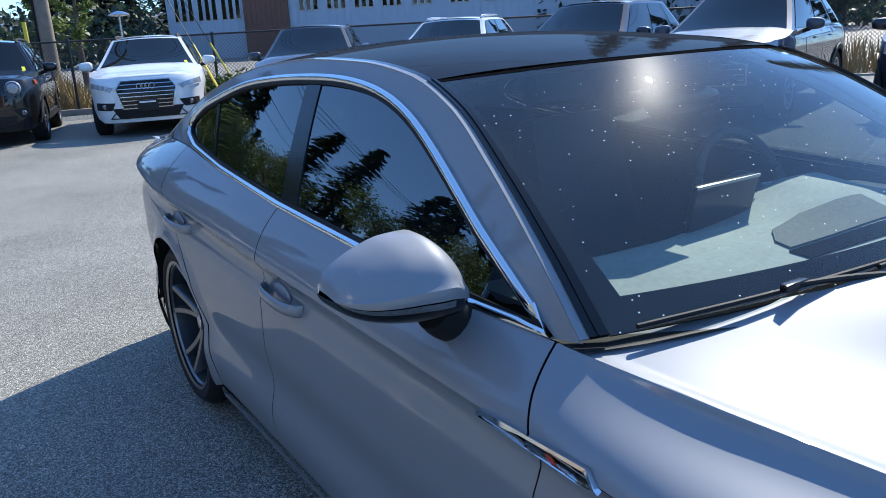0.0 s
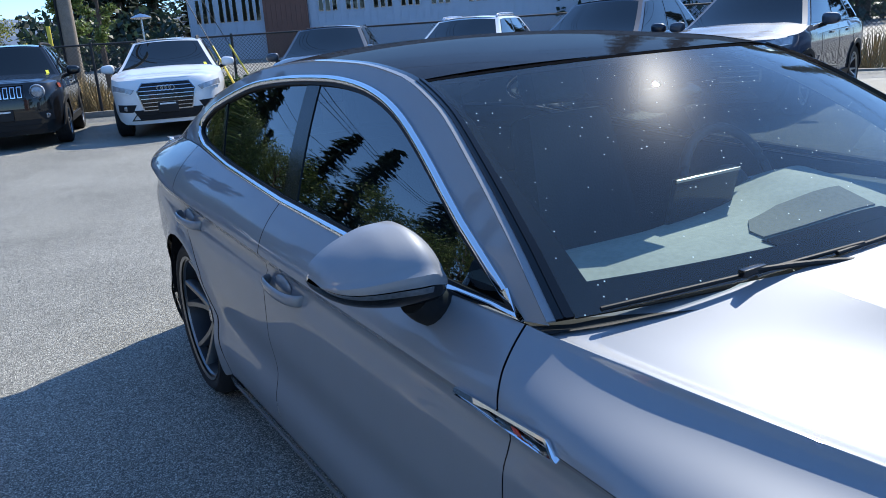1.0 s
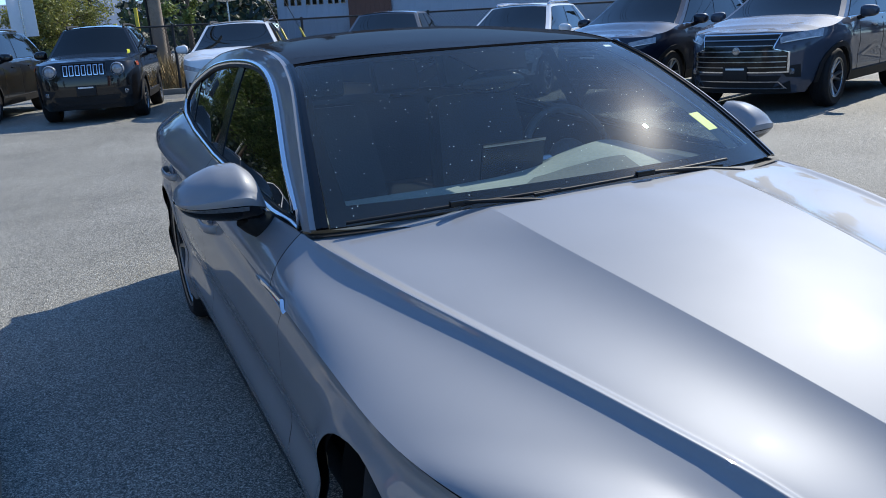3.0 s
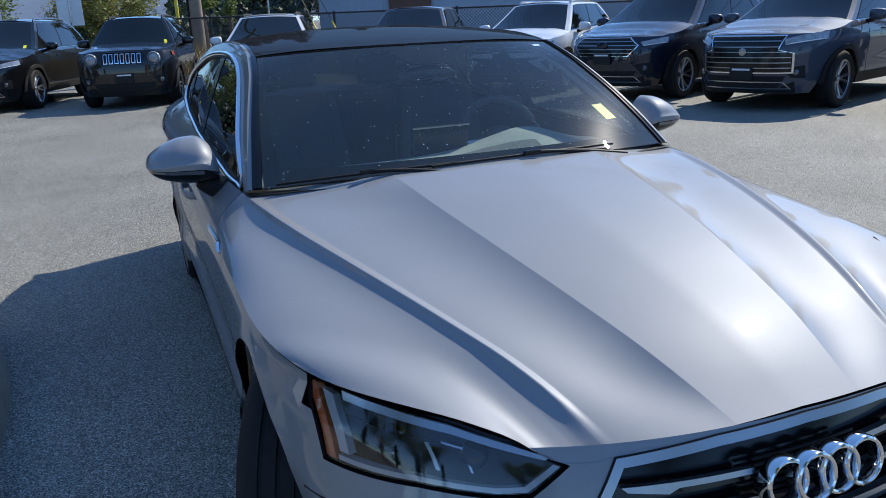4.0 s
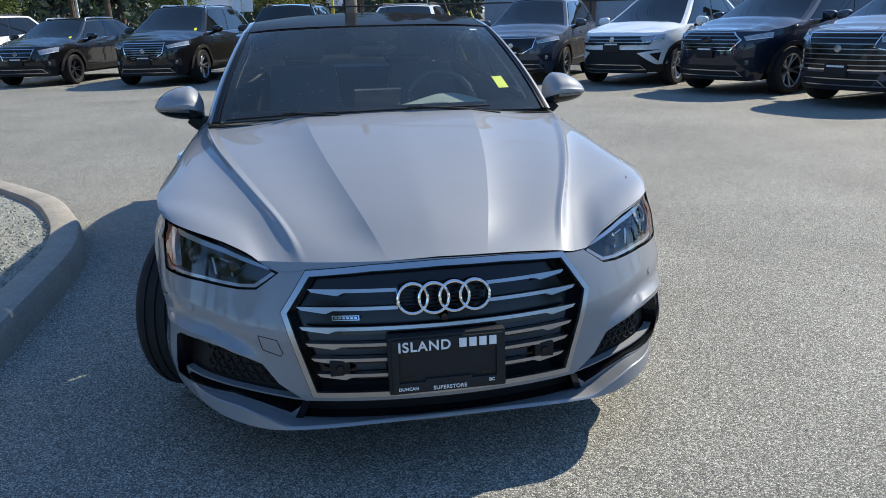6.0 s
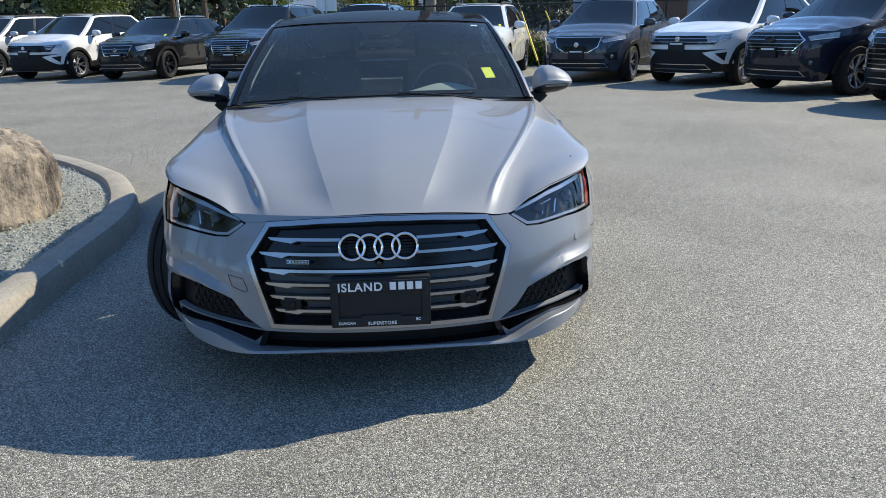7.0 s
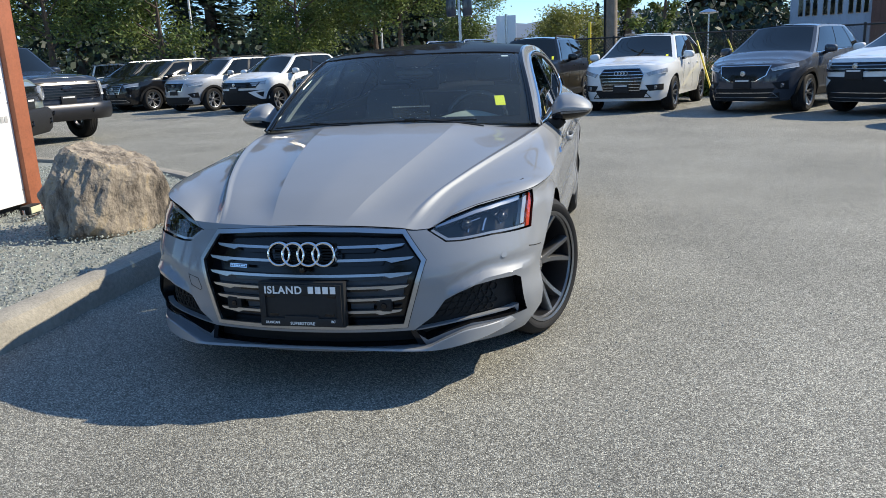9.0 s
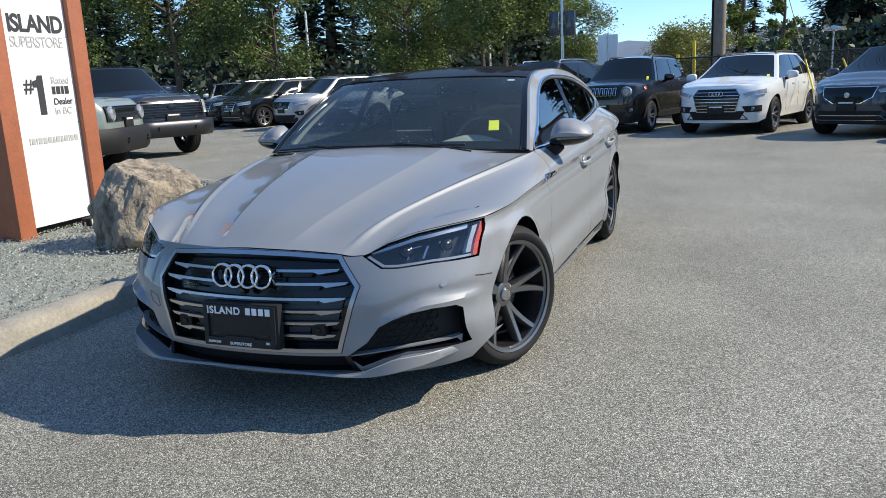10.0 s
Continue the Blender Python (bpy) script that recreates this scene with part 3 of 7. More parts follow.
def floodlight():
    t = thing("floodlight", pose(-3.56, 1.95, 0.148, 0, 0, 96), "small ground floodlight with a pale lens before the sign", "floodlight")
    bm = box(bmesh.new(), -0.085, 0.085, -0.045, 0.045, 0.03, 0.105, 0.018)
    part("housing", bm, PLASTIC, t)
    part("lens", box(bmesh.new(), -0.070, 0.070, -0.052, -0.044, 0.042, 0.096, 0.006), LENSPALE, t, "pale yellow glass")
    for sx in (-1, 1):
        part("bracket", box(bmesh.new(), sx * 0.092 - 0.005, sx * 0.092 + 0.005, -0.012, 0.012, 0.0, 0.075, 0.002), SATIN, t)
    part("foot", box(bmesh.new(), -0.10, 0.10, -0.02, 0.02, -0.005, 0.008, 0.003), SATIN, t)


LENSPALE = material("pale_lens", (0.60, 0.60, 0.42), 0.2, coat=1.0)
floodlight()


# ---------------------------------------------------------------- wheels
def wheel_meshes(R=0.36, wd=0.23, rim=0.24, spokes=5, double=True, mat=RIM, face=None):
    """Tyre and rim parts for one kind of wheel; outer side at +x."""
    h = wd / 2
    tread = []
    for k, g in enumerate((-0.5, -0.17, 0.17, 0.5)):
        tread += [(R, h * (g - 0.045)), (R - 0.006, h * (g - 0.035)), (R - 0.006, h * (g + 0.035)), (R, h * (g + 0.045))]
    prof = [(rim - 0.012, -h * 0.8), (rim + 0.01, -h * 0.96), (R * 0.9, -h), (R - 0.012, -h * 0.86), (R - 0.002, -h * 0.7), *tread, (R - 0.002, h * 0.7), (R - 0.012, h * 0.86), (R * 0.9, h), (R * 0.87, h * 1.005), (R * 0.86, h * 0.995), (rim + 0.012, h * 0.97), (rim - 0.004, h * 0.84), (rim - 0.012, h * 0.8)]
    tyre = lathe(prof, 64)
    bm = lathe([(rim * 0.62, -h * 0.7), (rim - 0.03, -h * 0.6), (rim - 0.022, h * 0.5), (rim - 0.016, h * 0.80)], 64)
    lip = lathe([(rim - 0.016, h * 0.80), (rim - 0.012, h * 0.87), (rim + 0.004, h * 0.90), (rim + 0.006, h * 0.97), (rim - 0.006, h * 0.93)], 64)
    back = lathe([(0.05, -h * 0.24), (0.07, -h * 0.24), (0.075, -h * 0.08), (rim * 0.62, -h * 0.08), (rim * 0.62, -h * 0.22)], 40)
    n = spokes
    sp = lathe([(0.001, h * 0.50), (0.030, h * 0.50), (0.033, h * 0.46), (0.044, h * 0.47), (0.058, h * 0.42), (0.062, h * 0.05)], 40)
    for i in range(n):
        for off in ((-0.155, 0.155) if double else (0.0,)):
            a0, a1 = 2 * math.pi * i / n + off * 0.55, 2 * math.pi * i / n + off * 1.5
            ws, we = (0.0165, 0.0150) if double else (0.03, 0.024)
            def pt(r, a, side, x):
                d = Vector((0, math.cos(a), math.sin(a)))
                s = Vector((0, -math.sin(a), math.cos(a)))
                return Vector((x, 0, 0)) + d * r + s * side
            secs = []
            for k in range(6):
                f = k / 5
                r = 0.045 + (rim - 0.055) * f
                a = a0 + (a1 - a0) * f
                wv = ws + (we - ws) * f
                x = h * (0.44 + 0.40 * f ** 1.6)
                secs.append([sp.verts.new(pt(r, a, s * wv, xx)) for s, xx in ((-1.15, x - 0.045), (-1, x - 0.010), (-0.62, x), (0.62, x), (1, x - 0.010), (1.15, x - 0.045))])
            for A, B in zip(secs, secs[1:]):
                for k in range(5):
                    sp.faces.new((A[k], B[k], B[k + 1], A[k + 1]))
    bmesh.ops.recalc_face_normals(sp, faces=sp.faces)
    cap = lathe([(0.001, h * 0.545), (0.026, h * 0.54), (0.030, h * 0.50)], 24)

    def make(bm, nm, m):
        me = bpy.data.meshes.new(nm)
        bm.to_mesh(me)
        bm.free()
        me.polygons.foreach_set("use_smooth", [True] * len(me.polygons))
        me.set_sharp_from_angle(angle=radians(35))
        me.materials.append(m)
        return nm, me
    return [make(tyre, "tyre", RUBBER), make(bm, "rim", RIMDARK), make(lip, "rim_lip", face or mat), make(back, "brake_disc", SATIN), make(sp, "spokes", mat), make(cap, "hub_cap", SATIN)]


def put_wheel(meshes, parent, x, y, z, steer=0.0, spin=0.0):
    w = new("wheel")
    w.empty_display_size = 0.1
    w.parent = parent
    w.matrix_basis = pose(x, y, z, 0, 0, (0 if x > 0 else 180) + steer)
    for nm, me in meshes:
        o = new(nm, me)
        o.parent = w
        o.matrix_basis = pose(0, 0, 0, spin, 0, 0)
    return w


WHEELS = {}


def wheel_kind(R, rim, spokes, double, dark):
    key = (R, rim, spokes, double, dark)
    if key not in WHEELS:
        WHEELS[key] = wheel_meshes(R, 0.235, rim, spokes, double, RIMDARK if dark else RIM)
    return WHEELS[key]


# ---------------------------------------------------------------- parked cars
def on_lot(m):
    """The pose m set down on the sloping lot."""
    x, y, _ = m.translation
    tilt = pose(0, 0, 0, -0.57, 0, 0) if 5 < y < 18 else Matrix.Identity(4)
    return Matrix.Translation((x, y, ground_z(y))) @ tilt @ m.to_3x3().to_4x4()


def parked_car(label, at, paint, w=0.92, fo=0.90, wb=2.70, ro=0.90, H=1.66, zf=0.92, zc=1.06, zb=1.06, zbr=1.12, R=0.355, yA=0.26, yT=1.18, yR=2.85, yD=3.35, sill=0.30,
               lower=True, grille=((-0.42, 0.88), (0.42, 0.88), (0.30, 0.60), (-0.30, 0.60)), bars=4, bar_mat=CHROME, frame_mat=CHROME, slots=0, lamp=((0.46, 0.86), (0.78, 0.92), (0.80, 0.82), (0.52, 0.78)),
               round_lamp=False, fog=True, rails=True, wheel=(0.355, 0.24, 5, True, False), badge="disc", mirror_mat=None, n=3.2, m=2.0, sticker=False, steer=0.0, intake=True, bumper=None, fangs=False, fogp=((0.50, 0.57), (0.72, 0.60), (0.73, 0.44), (0.60, 0.45))):
    car = thing("parked_car", on_lot(at), label, "car", "cars parked in the lot")
    wp = spline([0.15, sill, 0.48, 0.62, 0.80, zb - 0.06, zb], [0.90, 0.945, 0.985, 0.98, 1.0, 0.975, 0.935])
    npf = spline([0.15, 0.35, 0.6, zf - 0.16, zf - 0.06, zf], [0.93, 0.985, 1.0, 0.985, 0.945, 0.875])
    y0, y1 = 0.15, wb - 0.1
    top = spline([-fo, -0.3, yA, yA + 0.9, y1, wb + ro], [zf, zf + 0.25 * (zc - zf), zb, zb + 0.02, zbr, zbr])

    def F(x, z):
        a = min(abs(x) / (w * wp(z)), 1.0)
        return (x, y0 - (fo + y0) * npf(z) * max(1e-4, 1 - a ** n) ** (1 / m), z)

    def S(y, z, side=1):
        W = w * wp(z)
        if y < y0:
            W *= max(1e-4, 1 - min(1, (y0 - y) / ((fo + y0) * npf(z))) ** m) ** (1 / n)
        if y > y1:
            W *= max(1e-4, 1 - min(0.985, (y - y1) / (ro + 0.1)) ** 4.0) ** (1 / 4.0)
        return (W * side, y, z)
    Ra = R + 0.055
    cols = []                                        # (kind, value, nominal y)
    nf = 12
    u_end = 0.90
    for i in range(nf):
        cols.append(("f", u_end * (i / nf) ** 0.85))
    yst = F(u_end * w * wp(0.6), 0.6)[1]
    arch = [-Ra, *[-Ra * math.cos(math.pi * k / 14) for k in range(1, 14)], Ra]
    ys = [y for y in arch if y > yst + 0.02] + span(Ra + 0.1, wb - Ra - 0.1, 10) + [wb + a for a in arch] + span(wb + Ra + 0.06, wb + ro - 0.03, 6)
    for y in ys:
        cols.append(("s", y))

    def column(kind, val):
        y = F(val * w, 0.6)[1] if kind == "f" else val
        lo = sill if kind == "s" else sill - 0.06
        for c in (0, wb):
            d = abs(y - c)
            if d < Ra:
                lo = max(lo, R + math.sqrt(Ra * Ra - d * d))
        hi = zf if kind == "f" else top(y)
        return [(F(val * w * wp(z), z) if kind == "f" else S(y, z)) for z in span(lo, hi, 9)]
    bm = bmesh.new()
    for side in (1, -1):
        rows = [[bm.verts.new((p[0] * side, p[1], p[2])) for p in column(k, v)] for k, v in cols]
        for a, b in zip(rows, rows[1:]):
            for k in range(8):
                bm.faces.new((a[k], b[k], b[k + 1], a[k + 1]) if side > 0 else (a[k], a[k + 1], b[k + 1], b[k]))
    # hood and deck
    edge = [column(k, v)[-1] for k, v in cols]
    half = [p for p in edge if p[1] < yA + 0.02]
    yc = half[-1][1]

    def hood(q, k):
        ex, ey, ez = half[k]
        kk = k / (len(half) - 1)
        f = min(1.0, k / nf) if k < nf else 1.0
        x = ex * q
        lead = (1 - q * q) * 0.12 * smooth(nf, len(half) - 1, k)
        crown = 0.075 * (1 - abs(q) ** 2.4) * smooth(0, nf + 5, k) + 0.012 * smooth(0.55, 0.62, abs(q)) * (1 - smooth(0.8, 0.98, abs(q))) * smooth(0, nf, k)
        return (x, ey - lead, ez + crown)
    grid(range(len(half)), span(-1, 1, 25), lambda k, q: hood(q, int(k)), bm)
    bmesh.ops.remove_doubles(bm, verts=bm.verts, dist=0.003)
    # rear face
    tail = [S(wb + ro - 0.03, z) for z in span(sill, zbr, 9)]
    grid(span(-1, 1, 9), range(9), lambda q, k: (tail[int(k)][0] * q, wb + ro - 0.03 + 0.05 * (1 - q * q), tail[int(k)][2]), bm)
    part("body", bm, paint, car)
    # dark floor and arches
    bm = bmesh.new()
    box(bm, -w * 0.66, w * 0.66, -fo * 0.70, wb + ro * 0.8, sill - 0.08, zf - 0.2 if zf < 1 else 0.75, 0.04)
    part("underbody", bm, PLASTIC, car)

    # cabin
    wr = w * 0.63
    fy = lambda v: yA + (yT - yA) * v
    ry = lambda v: (yD + (yR - yD) * v)
    zr = lambda y: H - 0.065 - 0.03 * max(0, (yT + 0.5 - y) / 0.5) ** 2 - 0.6 * (max(0, y - yT - 1.1) / 3.2) ** 2

    def cab(s, v):
        y = fy(v) + (ry(v) - fy(v)) * s
        zt = zr(y)
        base = S(min(y, wb + ro - 0.1), zb)[0] * 0.965
        zbl = zb + 0.02 + (zbr - zb) * s - 0.03
        return (base + (wr - base) * (0.85 * v + 0.15 * v * v), y, zbl + (zt - zbl) * (v * 1.08 - 0.08 * v * v))

    def wind(q, v):
        e = cab(0, v)
        return (e[0] * q, e[1] - (0.20 - 0.12 * v) * (1 - q * q), e[2] + 0.035 * v * (1 - q * q))

    def roof(q, s):
        e = cab(s, 1)
        return (e[0] * q, e[1] - 0.08 * (1 - q * q) * (1 - s), e[2] + 0.045 * (1 - abs(q) ** 2.5))

    def back(q, v):
        e = cab(1, v)
        return (e[0] * q, e[1] + 0.08 * (1 - q * q), e[2] + 0.045 * v * (1 - abs(q) ** 2.5))
    bm = grid(span(0, 1, 14), span(0, 1, 7), cab)
    grid(span(0, 1, 14), span(0, 1, 7), lambda s, v: (-cab(s, v)[0], cab(s, v)[1], cab(s, v)[2]), bm)
    grid(span(-1, 1, 13), span(0, 1, 6), wind, bm)
    grid(span(-1, 1, 13), span(0, 1, 12), roof, bm)
    grid(span(-1, 1, 13), span(0, 1, 6), back, bm)
    grid(span(-1, 1, 9), span(0, 1, 3), lambda q, s: (q * w * 0.9, yD - 0.1 + (wb + ro - 0.05 - yD + 0.1) * s, zbr - 0.01), bm)
    bmesh.ops.recalc_face_normals(bm, faces=bm.faces)
    part("cabin", bm, paint, car)
    part("windshield", slab([(-0.93, 0.02), (0.93, 0.02), (0.90, 0.95), (-0.90, 0.95)], lambda q, v: (wind(q, v)), 0.003, 0.008, 0.12), TINT, car)
    part("rear_window", slab([(-0.85, 0.2), (0.85, 0.2), (0.85, 0.9), (-0.85, 0.9)], back, -0.008, -0.003, 0.2), TINT, car)
    for side in (1, -1):
        sf = (lambda s, v: cab(s, v)) if side > 0 else (lambda s, v: (-cab(s, v)[0], cab(s, v)[1], cab(s, v)[2]))
        sg = 1 if side > 0 else -1
        band = [(0.045, 0.045), (0.965, 0.055), (0.935, 0.925), (0.06, 0.925)]
        part("window_band", slab(band, sf, *((0.001, 0.003) if sg > 0 else (-0.003, -0.001)), 0.10), GLOSSBLACK, car)
        part("belt_trim", tube([Vector(cab(q, 0.035)) * 1.0 if sg > 0 else Vector((-cab(q, 0.035)[0], *cab(q, 0.035)[1:])) for q in span(0.05, 0.96, 9)], 0.008, 6), bar_mat, car)
        for a, b in ((0.035, 0.42), (0.45, 0.76), (0.80, 0.95)):
            poly = [(a if a > 0.1 else a + 0.02, 0.07), (b, 0.07), (b - (0.03 if b > 0.9 else 0), 0.90), (a + 0.03, 0.90)]
            lo, hi = (0.003, 0.008) if sg > 0 else (-0.008, -0.003)
            part("side_window", slab(poly, sf, lo, hi, 0.15), TINT, car)
        # door mirror
        bm = bmesh.new()
        bmesh.ops.create_uvsphere(bm, u_segments=14, v_segments=9, radius=1)
        for v in bm.verts:
            a = [math.copysign(abs(q) ** 0.62, q) for q in v.co]
            v.co = Vector((a[0] * 0.115, a[1] * (0.085 if a[1] < 0 else 0.03), a[2] * 0.078 * (1 - 0.12 * a[0] * side)))
        part("door_mirror", bm, mirror_mat or paint, car, at=pose(side * (w + 0.10), yA + 0.42, zb + 0.07))
        bm = tube([(side * w * 0.90, yA + 0.44, zb - 0.03), (side * (w + 0.04), yA + 0.42, zb + 0.01)], 0.03, 8)
        part("mirror_arm", bm, PLASTIC, car)
        for yy in (yA + 1.0, yA + 1.95):
            bm = bmesh.new()
            x, _, _ = S(yy, zb - 0.12)
            box(bm, side * x - 0.02, side * x + 0.02, yy - 0.09, yy + 0.09, zb - 0.135, zb - 0.11, 0.008)
            part("door_handle", bm, paint, car)
        if rails:
            pts = [Vector(roof(side * 0.90, s)) + Vector((0, 0, 0.035 if 0.09 < s < 0.85 else -0.005)) for s in (0.07, 0.1, 0.3, 0.6, 0.84, 0.88)]
            part("roof_rail", tube(pts, 0.022, 8), SATIN if bar_mat is CHROME else PLASTIC, car)
        SS = (lambda y, z: S(y, z)) if side > 0 else (lambda y, z: S(y, z, -1))
        lo, hi = (0.0, 0.02) if side > 0 else (-0.02, 0.0)
        if lower:                                    # black cladding round arches and along the sill
            for c in (0, wb):
                outer, inner = [], []
                for k in range(13):
                    a = math.pi * k / 12
                    outer.append((c - (Ra + 0.055) * math.cos(a), R + (Ra + 0.055) * math.sin(a) - 0.02))
                    inner.append((c - (Ra - 0.01) * math.cos(a), R + (Ra - 0.01) * math.sin(a) - 0.02))
                part("arch_trim", slab(outer + inner[::-1], SS, lo, hi, 0.08), PLASTIC, car)
            part("sill_trim", slab([(Ra, sill), (wb - Ra, sill), (wb - Ra, sill + 0.13), (Ra, sill + 0.13)], SS, lo, hi, 0.2), PLASTIC, car)
        for y in (yA + 0.45, yA + 1.42, yA + 2.3):
            part("door_seam", slab([(y, sill + 0.12), (y + 0.008, sill + 0.12), (y + 0.008, zb - 0.03), (y, zb - 0.03)], SS, *((0.0, 0.002) if side > 0 else (-0.002, 0.0)), 0.1), PLASTIC, car)
        if slots:
            part("marker_lamp", slab([(-0.46, 0.93), (-0.36, 0.93), (-0.36, 1.00), (-0.46, 1.00)], SS, *((0.001, 0.010) if side > 0 else (-0.010, -0.001)), 0.05), AMBER, car, "amber marker lamp")
        # lamps
        if round_lamp:
            x, z = lamp[0]
            cy = F(x, z)[1]
            part("headlight", lathe([(0.001, 0.02), (0.07, 0.015), (0.088, 0.0), (0.095, -0.01), (0.10, 0.02), (0.115, 0.0), (0.115, -0.05)], 28, axis="z"), HEADLAMP, car, at=pose(side * x, cy - 0.015, z, 90, 0, 0))
        else:
            part("headlight", slab([(side * x, z) for x, z in lamp], F, 0.004, 0.016, 0.06), HEADLAMP, car)
            lx = [side * x for x, _ in lamp]
            mz = sum(z for _, z in lamp) / 4
            c4 = [sum(v) / 4 for v in zip(*lamp)]
            strip = [lamp[3], lamp[2], tuple(lamp[2][i] + (c4[i] - lamp[2][i]) * 0.30 for i in (0, 1)), tuple(lamp[3][i] + (c4[i] - lamp[3][i]) * 0.30 for i in (0, 1))]
            part("light_strip", slab([(side * x, z) for x, z in strip], F, 0.016, 0.019, 0.06), SIGNWHITE, car)
            part("lamp_bezel", slab([(side * x, z) for x, z in lamp], F, 0.0, 0.010, 0.06, holes=[[(sum(lx) / 4 + (side * x - sum(lx) / 4) * 0.86, mz + (z - mz) * 0.72) for x, z in lamp]]), GLOSSBLACK, car)
        if fog and not fangs:
            part("fog_recess", slab([(side * x, z) for x, z in fogp], F, 0.002, 0.006, 0.06), PLASTIC, car)
            fx, fz = sum(x for x, _ in fogp) / 4, sum(z for _, z in fogp) / 4
            cy = F(side * fx, fz)[1]
            part("fog_lamp", lathe([(0.001, 0.012), (0.035, 0.01), (0.042, 0.0), (0.042, -0.03)], 18, axis="z"), LAMPGLASS, car, at=pose(side * fx, cy - 0.006, fz, 90, 0, -side * 18))
        # wheels
        R_, rim, sp, dbl, dark = wheel
        for c in (0, wb):
            put_wheel(wheel_kind(R_, rim, sp, dbl, dark), car, side * (w - 0.135), c, R_, steer if c == 0 else 0, 20 * c)
    # grille
    gp = list(grille)
    gx, gz = sum(x for x, _ in gp) / len(gp), sum(z for _, z in gp) / len(gp)
    part("grille_backing", slab(gp, F, 0.003, 0.008, 0.06), GLOSSBLACK, car)
    part("grille_surround", slab([(gx + (x - gx) * 1.035, gz + (z - gz) * 1.065) for x, z in gp], F, 0.0, 0.022, 0.06, holes=[gp]), frame_mat, car)
    zmin, zmax = min(z for _, z in gp), max(z for _, z in gp)
    for i in range(bars):
        z = zmin + (zmax - zmin) * (i + 0.8) / (bars + 0.6)
        xs = []
        for (xa, za), (xb, zb_) in zip(gp, gp[1:] + gp[:1]):
            if (za - z) * (zb_ - z) < 0:
                xs.append(xa + (xb - xa) * (z - za) / (zb_ - za))
        if len(xs) > 1:
            a, b = min(xs) + 0.01, max(xs) - 0.01
            part("grille_bar", slab([(a, z - 0.006), (b, z - 0.006), (b, z + 0.006), (a, z + 0.006)], F, 0.008, 0.022, 0.1), BARCHROME if bar_mat is CHROME else bar_mat, car)
    for i in range(slots):
        x = (i - (slots - 1) / 2) * 0.098
        part("grille_slot", slab([(x - 0.034, zmin + 0.02), (x + 0.034, zmin + 0.02), (x + 0.034, zmax - 0.02), (x - 0.034, zmax - 0.02)], F, 0.006, 0.024, 0.05, holes=[[(x - 0.023, zmin + 0.032), (x + 0.023, zmin + 0.032), (x + 0.023, zmax - 0.032), (x - 0.023, zmax - 0.032)]]), CHROME, car)
    if badge:
        cy = F(0, gz + 0.02)[1]
        if badge == "rings":
            for k in range(4):
                bm = tube([(0.062 * (k - 1.5) + 0.043 * math.cos(a), 0, 0.043 * math.sin(a)) for a in [math.pi * i / 10 for i in range(20)]], 0.006, 6, closed=True)
                part("badge_ring", bm, CHROME, car, at=pose(0, cy - 0.03, zmax - 0.075))
        else:
            sx = 1.9 if badge == "oval" else 1.0
            bm = lathe([(0.001, 0.016), (0.045, 0.014), (0.052, 0.006), (0.052, -0.03)], 24, axis="z")
            bmesh.ops.scale(bm, verts=bm.verts, vec=(sx, 1, 1))
            part("badge", bm, SATIN if badge == "disc" else NAVY, car, "plain emblem disc", at=pose(0, cy - 0.022, gz + (0.02 if badge == "disc" else 0.03), 90, 0, 0))
    if fangs:                                        # black lower face with body-coloured corner blades
        part("lower_face", slab([(-0.80, 0.655), (0.80, 0.655), (0.84, sill - 0.04), (-0.84, sill - 0.04)], F, 0.001, 0.006, 0.06), PLASTIC, car, "black lower face")
        for side in (1, -1):
            blade, gap = [(0.47, 0.60), (0.83, 0.665), (0.83, 0.40), (0.72, 0.40)], [(0.64, 0.585), (0.775, 0.605), (0.755, 0.45)]
            part("corner_blade", slab([(side * x, z) for x, z in blade][::side], F, 0.006, 0.013, 0.05, holes=[[(side * x, z) for x, z in gap]]), paint, car)
    elif intake:
        part("lower_intake", slab([(-0.55, sill + 0.17), (0.55, sill + 0.17), (0.46, sill + 0.02), (-0.46, sill + 0.02)], F, 0.003, 0.012, 0.08), PLASTIC, car)
    if intake:
        lowp = [(-0.52, sill + 0.10), (0.52, sill + 0.10), (0.60, sill + 0.005), (-0.60, sill + 0.005)]
        part("skid_trim", slab(lowp, F, 0.010, 0.020, 0.07, holes=[grow(lowp, -0.014)]), SATIN if bar_mat is CHROME else PLASTIC, car, "thin bright outline")
    if lower:
        part("bumper_trim", slab([(-w * 0.66, sill - 0.05), (w * 0.66, sill - 0.05), (w * 0.66, sill + 0.10), (w * 0.5, sill + 0.02), (-w * 0.5, sill + 0.02), (-w * 0.66, sill + 0.10)], F, 0.0, 0.014, 0.07), PLASTIC, car)
    if bumper:                                       # separate heavy bumper below the grille
        z0, z1 = sill - 0.06, zmin - 0.11
        yf = lambda x: -fo - 0.12 + 0.22 * max(0.0, (abs(x) / w - 0.55) / 0.45) ** 1.6
        sec = lambda x: [(x, yf(x) + 0.24, z1), (x, yf(x) + 0.03, z1), (x, yf(x), z1 - 0.035), (x, yf(x) - 0.01, (z0 + z1) / 2), (x, yf(x) + 0.015, z0 + 0.06), (x, yf(x) + 0.07, z0), (x, yf(x) + 0.24, z0)]
        bm = grid(span(-w * 1.0, w * 1.0, 21), range(7), lambda x, k: sec(x)[int(k)])
        for x in (-w * 1.0, w * 1.0):
            bm.faces.new([bm.verts.new(p) for p in sec(x)])
        bmesh.ops.remove_doubles(bm, verts=bm.verts, dist=1e-5)
